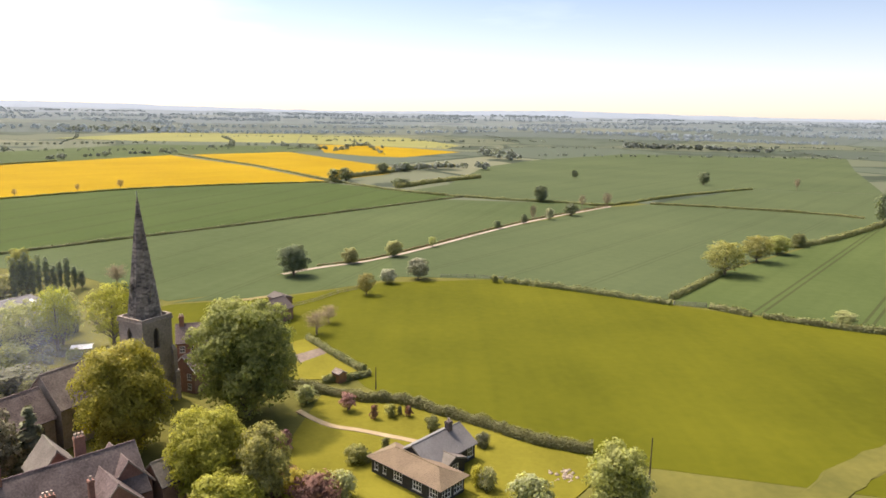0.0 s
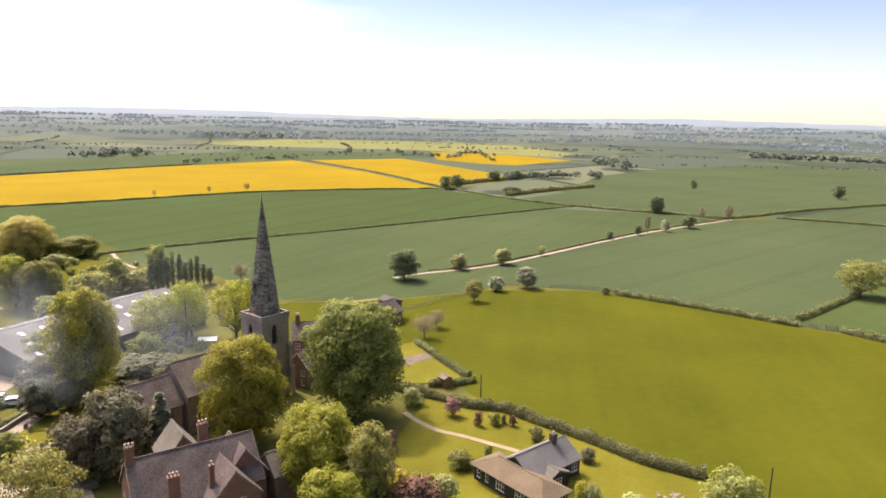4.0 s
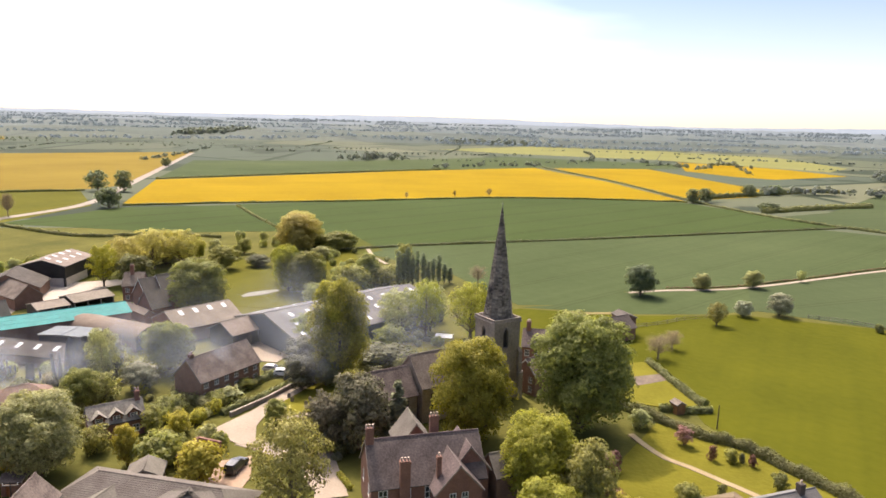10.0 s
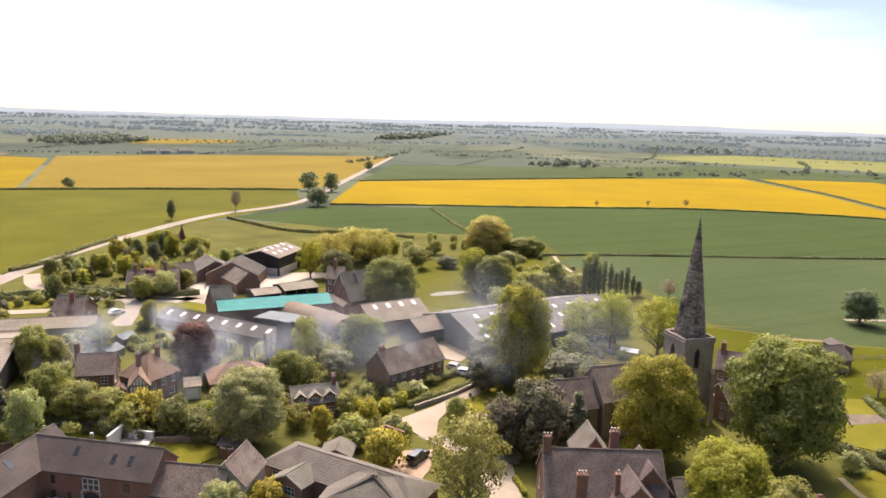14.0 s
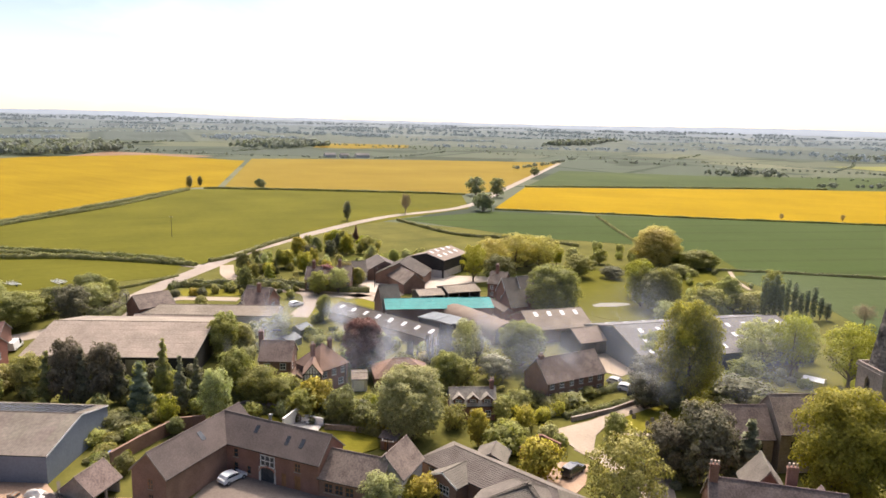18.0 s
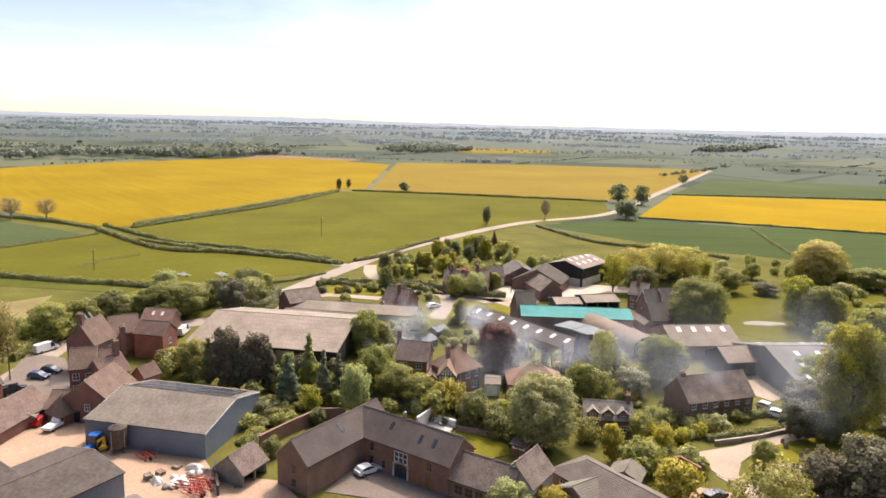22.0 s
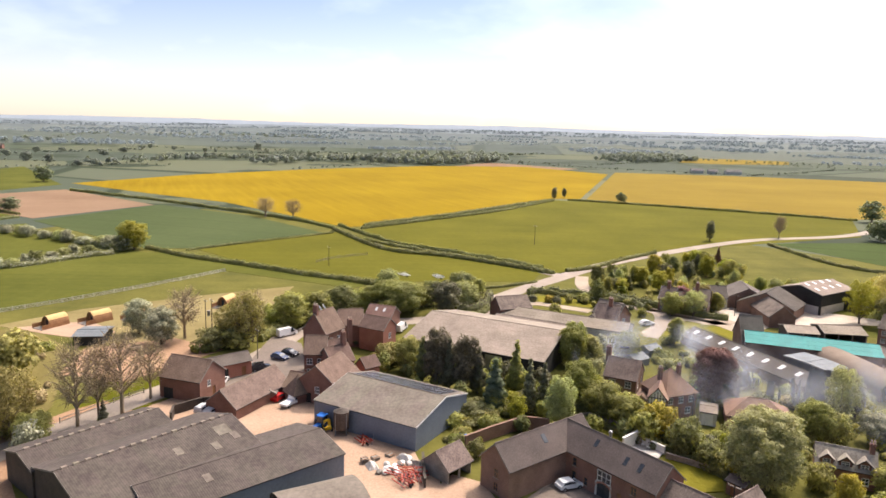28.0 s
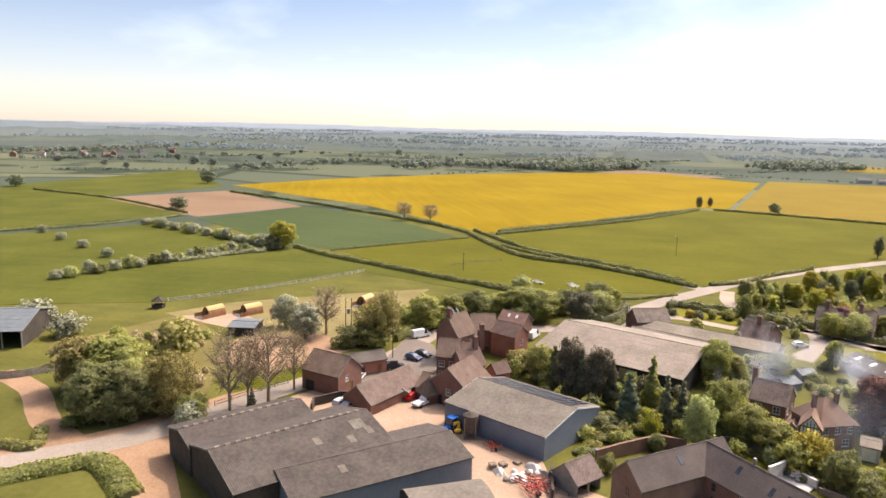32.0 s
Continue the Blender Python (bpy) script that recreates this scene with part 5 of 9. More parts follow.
# ---- the black bungalow and its garden ----
building("bungalow", "black-boarded bungalow with a brown hipped roof and white windows", "bungalow", (-8.8, 90.3), (0.9, 81.7), 4.8, 2.7, 3.8, CLAD_BLACK, TILE_BROWN, hip=1.0, over=0.5,
         windows=(("f", 0.6, 0.8, 0.7, 1.3), ("f", 2.3, 0.8, 0.6, 1.3), ("f", 4.4, 0.7, 1.6, 1.4), ("f", 8.0, 0.7, 1.6, 1.4), ("f", 11.0, 0.7, 1.5, 1.4)), rows=(("r", 2, 0.7, 1.8, 1.4),))
building("bungalow_wing", "grey-roofed gabled wing of the bungalow", "bungalow", (-0.6, 87.2), (6.0, 94.7), 6.4, 2.7, 4.7, CLAD_BLACK, SLATE_SUNLIT, windows=(("f", 8.3, 0.8, 1.2, 1.4), ("r", 2.4, 0.8, 1.4, 1.4)), chimneys=((7.4, 3.0, 5.9, 0.8, 0.8, 1, TILE_GREY),))
building("bungalow_porch", "low side range of the bungalow", "bungalow", (1.5, 87.6), (-1.9, 90.6), -4.3, 2.3, 3.2, CLAD_BLACK, TILE_PALE, windows=(("l", 1.6, 0.8, 1.3, 1.2),))
building("garden_hut", "small brown timber garden hut", "hut", (-19.5, 124.0), (-18.0, 122.6), 1.8, 1.9, 2.3, TIMBER, TILE, over=0.12)

# ---- courtyard barns ----
building("barn", "converted brick barn with a slate roof on a gravel court", "barn", (-88.6, 14.4), (-98.96, 29.25), 5.9, 4.9, 7.7, BRICK_BROWN, TILE_GREY, lights=(("f", 8.2, 1.2, 0.8, 1.0),), windows=(("l", 2.2, 2.6, 0.9, 1.4), ("l", 2.2, 0.6, 0.9, 1.3)), light_mat=GLASS, frame_mat=TIMBER)
COURT_BARN = building("barn", "converted two-storey brick barn with roof windows", "barn", (-97.72, 22.32), (-82.5, 32.9), 6.4, 4.9, 7.7, BRICK, TILE_GREY, lights=(("f", 6.6, 1.5, 0.6, 0.9), ("f", 12.2, 1.0, 0.6, 1.0), ("f", 14.6, 1.0, 0.6, 1.0)), windows=(("f", 4.2, 2.8, 0.8, 1.3), ("f", 4.2, 0.6, 0.8, 1.4), ("f", 6.5, 0.7, 0.7, 1.2), ("f", 14.6, 2.8, 1.0, 1.3)), doors=(("f", 8.75, 0, 2.6, 2.3, GLASS), ("f", 8.75, 2.3, 2.6, 1.9, GLASS), ("f", 12.4, 0, 0.8, 2.1, TIMBER), ("f", 14.6, 0, 1.0, 2.2, TIMBER)), light_mat=GLASS, frame_mat=TIMBER, chimneys=((8.0, 3.6, 8.6, 0.3, 0.3, 0, METAL),))
window(8.85, 2.45, 2.4, 1.65, lambda u, t, zz: (u, t + 0.0, zz), COURT_BARN, WHITE, 3, 2, name="glazed_screen")
for side_ in (8.62, 11.22):  # pale jambs of the cart opening
    bm = bmesh.new()
    box(bm, side_, side_ + 0.26, -0.06, 0.1, 0, 2.3)
    part("jamb", bm, RENDER_PALE, COURT_BARN)
bm = bmesh.new()
for k in range(8):  # flat arch of brick over it
    a0, a1 = math.pi * k / 8, math.pi * (k + 1) / 8
    hexa(bm, [(10.05 - 1.3 * math.cos(a0), -0.06, 1.5 + 0.8 * math.sin(a0)), (10.05 - 1.3 * math.cos(a1), -0.06, 1.5 + 0.8 * math.sin(a1)), (10.05 - 1.3 * math.cos(a1), 0.1, 1.5 + 0.8 * math.sin(a1)), (10.05 - 1.3 * math.cos(a0), 0.1, 1.5 + 0.8 * math.sin(a0)), (10.05 - 1.55 * math.cos(a0), -0.06, 1.5 + 1.05 * math.sin(a0)), (10.05 - 1.55 * math.cos(a1), -0.06, 1.5 + 1.05 * math.sin(a1)), (10.05 - 1.55 * math.cos(a1), 0.1, 1.5 + 1.05 * math.sin(a1)), (10.05 - 1.55 * math.cos(a0), 0.1, 1.5 + 1.05 * math.sin(a0))])
part("arch", bm, BRICK_BRIGHT, COURT_BARN)
building("barn", "low brick range with a row of timber windows", "barn", (-82.6, 33.0), (-75.6, 38.5), 6.3, 3.0, 5.7, BRICK_BROWN, TILE, windows=(("f", 0.8, 0.8, 1.3, 1.4), ("f", 2.4, 0.8, 1.3, 1.4), ("f", 4.0, 0.8, 1.3, 1.4)), frame_mat=TIMBER)
building("barn", "steep-roofed brick wing with a pale gable end", "barn", (-75.6, 42.1), (-79.4, 47.5), 5.3, 3.6, 6.3, RENDER_PALE, TILE, doors=(("f", 1.2, 1.0, 0.6, 1.0, CLAD_BLACK),))
building("bungalow", "wide bungalow with a ribbed pale tile roof", "bungalow", (-80.8, 48.1), (-57.5, 54.7), 7.3, 2.7, 4.5, BRICK_BROWN, TILE_PALE, hip=0.9, course=0.4, step=0.05, rows=(("f", 5, 0.8, 1.6, 1.2),))
building("bungalow_wing", "gabled bay of the wide bungalow", "bungalow", (-76.3, 46.9), (-77.5, 51.7), -5.0, 2.6, 3.8, BRICK_BROWN, TILE_PALE, course=0.4, step=0.05, rows=(("l", 1, 0.7, 2.4, 1.3),), barge=WHITE)
building("bungalow_wing", "hipped front wing of the bungalow", "bungalow", (-66.9, 47.2), (-71.5, 54.9), -12.4, 2.6, 5.3, BRICK_BROWN, TILE_PALE, course=0.4, step=0.05, hip=0.8)
building("garage_wing", "small tiled rear wing of the bungalow", "bungalow", (-77.4, 55.6), (-80.1, 58.6), -4.2, 2.4, 3.4, BRICK_BROWN, TILE_PALE, course=0.4, step=0.05)
building("open_garage", "open-fronted timber garage with a slate roof", "garage", (-93.5, 6.3), (-97.1, 10.0), 5.0, 2.3, 4.4, TIMBER_GREY, TILE, open_front=True)
building("cottage", "brick cottage with three dormer gables and a lichened tile roof", "cottage", (-94.6, 62.2), (-91.0, 69.3), 4.6, 3.0, 5.2, BRICK, TILE_LICHEN, dormers=((1.4, 1.7), (3.9, 1.7), (6.4, 1.7)), rows=(("f", 3, 0.7, 1.0, 1.2),), chimneys=((7.4, 2.3, 6.6, 0.7, 0.7, 2),))
building("cottage", "long brown-brick cottage with a steep tiled roof", "cottage", (-92.0, 81.8), (-91.4, 95.8), 7.0, 4.3, 7.7, BRICK_BROWN, TILE, rows=(("f", 6, 0.7, 1.1, 1.2), ("f", 6, 2.75, 1.0, 1.1), ("r", 2, 2.6, 0.9, 1.2)), chimneys=((1.0, 3.6, 8.4, 0.8, 0.6, 2),))

# ---- houses along the smoke ----
building("house", "half-timbered house with a red hipped roof", "house", (-116.4, 47.1), (-118.6, 53.7), 7.0, 4.8, 8.2, BRICK, TILE_RED, hip=0.9, rows=(("f", 3, 2.9, 1.1, 1.2), ("f", 2, 0.7, 1.3, 1.3), ("r", 2, 2.8, 1.0, 1.2)), chimneys=((0.8, 3.0, 9.0, 0.7, 0.6, 2), (5.0, 3.0, 9.0, 0.7, 0.6, 2)))
HALF_TIMBERED = building("house_wing", "black-and-white timbered front gable", "house", (-116.0, 43.8), (-121.4, 46.3), -3.0, 4.8, 6.6, WHITE, TILE_RED, rows=(("l", 1, 0.9, 1.5, 1.1),), barge=CLAD_BLACK)
building("house_wing", "low red-tiled side range", "house", (-120.6, 42.9), (-125.7, 46.0), -2.3, 2.6, 3.4, BRICK, TILE_RED, rows=(("l", 1, 0.7, 1.3, 1.1),))
building("house", "brown brick house with a plain gabled roof", "house", (-127.9, 39.1), (-124.7, 44.4), 6.6, 4.6, 7.4, BRICK_BROWN, TILE, rows=(("f", 2, 2.6, 1.2, 1.3), ("r", 2, 2.4, 1.0, 1.3)), chimneys=((-0.5, 4.5, 9.0, 0.9, 0.7, 2),))
building("bungalow", "bungalow with a red-brown hipped roof", "bungalow", (-112.8, 57.0), (-109.1, 66.8), 7.4, 2.8, 5.1, BRICK, TILE_RED, hip=0.95, rows=(("f", 3, 0.8, 1.4, 1.2),))
building("garage", "small white-doored garage with a flat grey roof", "garage", (-114.8, 52.9), (-113.6, 55.5), 4.9, 2.5, 2.8, RENDER_PALE, SHEET, doors=(("f", 0.3, 0, 2.0, 2.1, WHITE),), over=0.15)

# ---- the farm with the turquoise roof ----
building("barn", "long barn with a bright turquoise sheeted roof", "barn", (-151.3, 79.4), (-140.5, 105.0), 10.6, 4.2, 5.5, BRICK_BROWN, SHEET_TEAL, course=1.8, step=0.02, column=2.2, over=0.4)
building("shippon", "small brick gable at the end of the turquoise barn", "barn", (-164.1, 82.5), (-163.1, 87.4), -8.6, 3.2, 8.3, BRICK_BROWN, TILE_PALE)
building("barn", "long low dark-roofed barn with pale rooflights", "barn", (-162.9, 68.7), (-127.1, 80.0), 8.1, 2.4, 3.9, BRICK_BROWN, SHEET_DARK, course=1.6, column=2.0, lights=tuple(("f", 2.0 + 4.4 * k, 1.6, 1.0, 1.5) for k in range(11)))
building("lean_to", "open barn with a pale steel roof", "barn", (-133.1, 88.0), (-135.3, 93.7), 10.6, 3.6, 3.8, CLAD_BROWN, SHEET_STEEL, course=1.8, column=1.5)
building("barn", "dark brick barn with a slate roof", "barn", (-121.8, 102.8), (-117.8, 118.4), 13.1, 3.4, 6.3, BRICK_BROWN, SHEET, course=1.8, column=2.0, lights=tuple(("f", 2.6 + 3.6 * k, 4.2, 1.0, 1.5) for k in range(4)))
building("barn", "open-fronted timber barn with a grey roof", "barn", (-109.1, 106.4), (-107.4, 117.0), 8.5, 3.4, 5.5, CLAD_BROWN, SHEET, course=1.8, column=2.0, doors=(("f", 1.0, 0, 3.0, 2.8, CLAD_BLACK), ("f", 5.0, 0, 3.0, 2.8, CLAD_BLACK)))
building("barn", "very long grey barn with many small rooflights", "barn", (-93.2, 109.1), (-81.2, 151.5), 26.0, 4.0, 7.5, CLAD_SLATE, SHEET_GREY, course=1.8, column=2.0, lights=tuple(("f", 2.5 + 4.6 * k + 1.1 * j, 1.6 + 3.9 * j, 1.0, 1.5) for k in range(9) for j in range(3)) + tuple(("b", 3.5 + 5.0 * k, 3.0, 1.0, 1.3) for k in range(8)))
building("house", "brick farmhouse with twin gables", "house", (-163.1, 119.7), (-159.1, 122.8), 6.8, 4.6, 7.5, BRICK, TILE, rows=(("f", 2, 2.7, 1.0, 1.2), ("f", 2, 0.7, 1.0, 1.2), ("r", 2, 2.7, 1.0, 1.2)), chimneys=((2.0, 3.0, 9.6, 0.9, 0.7, 2),))
building("house_wing", "brick gable of the farmhouse", "house", (-154.2, 116.2), (-153.1, 122.1), -6.6, 4.8, 8.7, BRICK, TILE_PALE, rows=(("l", 1, 2.6, 1.0, 1.2),), barge=WHITE)
building("house_wing", "second brick gable of the farmhouse", "house", (-153.0, 120.4), (-151.8, 126.2), -7.4, 4.8, 9.2, BRICK, TILE_PALE, rows=(("l", 1, 2.6, 1.0, 1.2),), barge=WHITE)
building("house_wing", "low front gable of the farmhouse", "house", (-149.7, 114.2), (-148.8, 119.1), -6.8, 2.8, 6.6, BRICK, TILE_PALE, rows=(("l", 1, 0.7, 1.0, 1.2),))
building("outbuilding", "small tiled outbuilding of the farmhouse", "barn", (-150.4, 110.8), (-140.2, 108.6), 2.0, 2.8, 3.5, BRICK_BROWN, TILE)
building("barn", "tall black barn with a pale roof and white lower walls", "barn", (-190.5, 121.4), (-199.3, 136.6), 13.1, 6.2, 8.0, CLAD_BLACK, SHEET, course=1.8, column=2.0, lights=tuple(("f", 2.0 + 4.0 * (k % 4), 2.2 + 3.2 * (k // 4), 1.0, 1.4) for k in range(8)), doors=(("f", 0.4, 0.0, 13.0, 2.6, RENDER_PALE), ("l", 0.6, 0.0, 14.0, 2.6, RENDER_PALE)))
building("barn", "brick barn with a broad slate roof and wide doors", "barn", (-198.4, 97.2), (-210.0, 100.2), -11.5, 3.6, 6.4, BRICK_BROWN, TILE_GREY, doors=(("l", 4.0, 0.3, 3.0, 2.6, METAL),))
building("barn", "brick barn with a steep lit roof", "barn", (-177.7, 99.2), (-191.6, 100.9), -6.9, 3.2, 6.1, BRICK_BROWN, TILE)
building("barn", "brown barn with rooflights along its slope", "barn", (-183.3, 109.2), (-192.0, 117.5), 15.5, 3.4, 7.2, BRICK_BROWN, SHEET_DARK, course=1.8, column=2.0)
building("shed", "low open shed with a pale sheet roof", "shed", (-164.8, 97.2), (-163.1, 104.4), 7.6, 2.6, 3.5, CLAD_BROWN, SHEET, course=1.6, column=2.0, open_front=True)
building("shed", "low open shed with a pinkish sheet roof", "shed", (-163.5, 106.0), (-161.8, 116.1), 8.5, 2.8, 3.9, CLAD_BROWN, SHEET, course=1.6, column=2.0, open_front=True)
building("house", "brick house with a steep dark roof among trees", "house", (-194.4, 74.4), (-191.9, 77.9), 6.5, 3.8, 6.9, BRICK_BROWN, TILE, rows=(("f", 2, 2.2, 1.0, 1.2), ("f", 2, 0.6, 1.0, 1.2)), chimneys=((2.0, 3.0, 8.6, 0.9, 0.8, 2),), barge=WHITE)
building("house_wing", "brick front gable with pale bargeboards", "house", (-194.6, 78.3), (-196.0, 84.1), -4.1, 3.8, 6.2, BRICK_BROWN, TILE, rows=(("l", 1, 2.2, 1.0, 1.2),), barge=WHITE)
building("house_wing", "small dark gable behind garden trees", "house", (-197.0, 82.1), (-200.1, 87.2), -2.4, 3.6, 5.0, BRICK, TILE, rows=(("l", 1, 2.2, 0.9, 1.1),), barge=WHITE)
building("house", "orange brick house among garden trees", "house", (-189.5, 82.0), (-187.1, 85.9), 8.2, 3.6, 7.3, BRICK_BROWN, TILE, rows=(("f", 3, 2.4, 1.0, 1.2), ("f", 3, 0.6, 1.0, 1.2), ("r", 1, 2.4, 1.0, 1.2)), chimneys=((1.0, 3.5, 9.0, 0.9, 0.8, 2),))
building("house", "grey-roofed house at the yard", "house", (-198.1, 91.3), (-197.0, 96.5), 7.0, 3.6, 6.3, RENDER_PALE, TILE_GREY, rows=(("f", 2, 1.0, 1.0, 1.2),))

building("greenhouse", "small greenhouse with pale glazing in a back garden", "greenhouse", (-144.3, 51.1), (-146.6, 55.0), 4.1, 1.6, 2.5, SHEET_STEEL, SHEET_STEEL, over=0.05, course=0.6)
building("greenhouse", "second small greenhouse beside a shrubbery", "greenhouse", (-151.5, 56.7), (-153.7, 60.5), 3.5, 1.6, 2.4, SHEET_STEEL, SHEET_STEEL, over=0.05, course=0.6)

# ---- the two big barns and the road side ----
building("barn", "huge low barn with a pale grey sheeted roof", "barn", (-153.1, -0.2), (-136.7, 28.8), 28.3, 4.0, 7.0, CLAD_BLACK, SHEET, course=1.8, column=2.4, doors=(("f", 8, 0, 4, 3.4, METAL), ("f", 20, 0, 4, 3.4, METAL)))
building("barn", "long narrow shed with a low grey roof", "barn", (-180.9, 26.1), (-164.4, 55.3), 8.4, 2.2, 3.6, RENDER_PALE, SHEET, course=1.8, column=2.4)
building("barn", "shorter low shed with a grey sheeted roof", "barn", (-175.4, 23.1), (-163.8, 42.4), 5.0, 2.2, 3.2, RENDER_PALE, SHEET, course=1.8, column=2.4)
building("house", "brick cottage at the bend of the road", "cottage", (-181.4, 26.0), (-183.8, 34.8), 7.3, 3.4, 6.0, BRICK, TILE, rows=(("f", 2, 1.0, 1.0, 1.2),))
building("house", "brick house with a half-hipped roof beside the lane", "house", (-177.2, 50.6), (-174.1, 55.8), 6.6, 2.8, 5.8, BRICK, TILE, rows=(("f", 3, 0.8, 1.0, 1.2),), chimneys=((3.5, 3.0, 7.6, 1.0, 0.7, 2),))
building("house_wing", "pale-tiled gable of the lane house", "house", (-176.3, 56.5), (-182.8, 51.7), -6.1, 2.8, 5.8, BRICK, TILE_PALE, rows=(("l", 1, 0.8, 1.2, 1.2),))
building("porch", "pale gabled porch of the lane house", "porch", (-178.2, 49.1), (-180.1, 51.4), -2.8, 2.2, 3.4, RENDER_PALE, TILE_PALE)

# ---- red-brick farmhouses ----
building("farmhouse", "tall red-brick farmhouse with brown tiled roofs", "house", (-148.1, -17.5), (-153.5, -14.0), 6.4, 6.3, 10.3, BRICK, TILE_WARM, lights=(("f", 2.2, 3.2, 0.5, 0.8), ("f", 3.6, 3.2, 0.5, 0.8)), windows=(("l", 2.6, 3.4, 1.1, 1.4), ("f", 1.4, 3.3, 1.0, 1.4), ("f", 4.0, 3.3, 1.0, 1.4)), chimneys=((0.5, 3.2, 12.0, 0.7, 1.1, 3),), light_mat=GLASS)
building("farmhouse_range", "brick range joining the farmhouse", "house", (-157.0, -15.2), (-158.2, -9.6), 7.0, 5.6, 8.4, BRICK, TILE_WARM)
building("farmhouse_wing", "orange-brick wing with a slate roof", "house", (-156.7, -10.7), (-153.2, -5.0), 5.4, 5.6, 7.7, BRICK_BRIGHT, TILE_WARM, rows=(("r", 1, 3.0, 1.0, 1.3),))
building("farmhouse_range", "rear tiled range with roof windows", "house", (-169.3, -9.9), (-166.3, -3.6), 5.2, 5.0, 7.0, BRICK, TILE_RED, lights=(("f", 2.0, 1.0, 0.6, 0.8), ("f", 4.2, 1.0, 0.6, 0.8)))
building("house", "dark brick house with a hipped slate roof", "house", (-136.8, -20.6), (-136.7, -16.3), 6.7, 5.4, 8.2, BRICK, TILE_WARM, rows=(("f", 2, 3.0, 1.2, 1.3), ("f", 2, 0.8, 1.2, 1.3)))
building("house_range", "brick range behind the yard", "house", (-139.1, -16.3), (-140.4, -12.1), 4.6, 5.0, 6.9, BRICK_BROWN, TILE_WARM, chimneys=((5.5, 3.0, 10.8, 0.9, 0.9, 2),))
building("house_wing", "brick wing with a steep pale tiled roof and a broad gable", "house", (-121.4, -12.6), (-129.6, -8.8), 8.6, 4.2, 7.6, BRICK, TILE_WARM, windows=(("l", 3.6, 2.2, 1.0, 1.3),), doors=(("l", 5.4, 0, 1.1, 2.1, CLAD_BLACK),))
building("house_wing", "timber-braced orange brick gable of the house", "house", (-134.4, -9.9), (-136.6, -7.2), -3.2, 4.2, 5.7, BRICK_BRIGHT, TILE_WARM, barge=CLAD_BLACK)
building("house_wing", "tiled brick link range with a tall chimney", "house", (-133.4, -14.6), (-136.6, -10.4), 5.6, 4.4, 7.0, BRICK, TILE_WARM, chimneys=((4.4, 2.8, 9.6, 0.9, 0.8, 2),))
building("shelter", "small pyramid-roofed brick outhouse in the yard corner", "outhouse", (-122.6, -20.4), (-125.2, -17.2), 3.6, 2.3, 5.0, BRICK, TILE_WARM, hip=1.0)

# ---- cottages and low ranges by the road ----
building("cottage", "two-storey red-brick coach house", "cottage", (-126.6, -46.1), (-123.2, -37.7), 7.5, 4.4, 7.3, BRICK, TILE_WARM, windows=(("r", 2.2, 2.6, 1.0, 1.2),), doors=(("r", 3.6, 0.2, 0.9, 2.0, TIMBER), ("f", 0.8, 0, 2.2, 2.2, CLAD_BLACK)))
building("cottage", "low red-brick range with a slate roof and cart openings", "cottage", (-134.1, -38.6), (-139.3, -31.8), 4.0, 3.2, 4.5, BRICK_BRIGHT, TILE_GREY, doors=(("f", 2.0, 0, 1.6, 2.2, CLAD_BLACK), ("f", 6.4, 0, 1.0, 2.1, TIMBER), ("f", 9.5, 0, 1.8, 2.2, CLAD_BLACK)))
building("stable", "long low brick stable with a mossy tiled roof", "stable", (-115.7, -29.4), (-129.0, -22.5), 6.8, 2.4, 5.1, BRICK, TILE_MOSSY)
building("stable", "low tiled stable behind the yard wall", "stable", (-126.4, -23.1), (-124.7, -18.7), 6.0, 2.4, 4.4, BRICK, TILE_WARM)
building("shelter", "small tiled porch shelter", "shelter", (-124.0, -26.1), (-126.5, -26.1), -1.9, 2.0, 2.5, BRICK, TILE_PALE)

# ---- black corrugated farm sheds ----
building("barn", "weathered corrugated barn with a rusted gable", "barn", (-89.2, -50.1), (-104.4, -36.3), 9.2, 4.6, 5.8, CLAD_BROWN, SHEET_DARK, course=2.4, column=1.9, step=0.005, pieces=True, over=0.2)
building("barn", "wide corrugated barn with ridge vents and patched sheets", "barn", (-78.1, -38.2), (-96.3, -20.6), 17.8, 4.6, 7.1, CLAD_BROWN, SHEET_DARK, course=2.4, column=1.9, step=0.005, pieces=True, over=0.2, lights=(("f", 14, 4.0, 1.1, 1.6), ("f", 19, 2.6, 1.1, 1.6), ("f", 21, 5.0, 2.2, 2.2), ("f", 22.5, 3.4, 1.1, 1.6)), light_mat=SHEET_SHED)
building("barn", "low corrugated barn with a blue-clad end", "barn", (-78.6, -30.5), (-96.0, -9.0), 13.3, 3.8, 5.3, CLAD_BLUE, SHEET_DARK, course=2.4, column=1.9, step=0.005, pieces=True, over=0.2, lights=(("f", 8, 3.0, 1.1, 1.6),), light_mat=SHEET_SHED)
building("shed", "large slate-blue clad shed with a pale sheeted roof", "shed", (-115.3, -15.8), (-104.0, 1.7), 17.4, 4.2, 6.15, CLAD_BLUE, SHEET_SHED, barge=WHITE, course=3.2, column=1.9, step=0.005, pieces=True, over=0.15, ridge_shift=0.55)

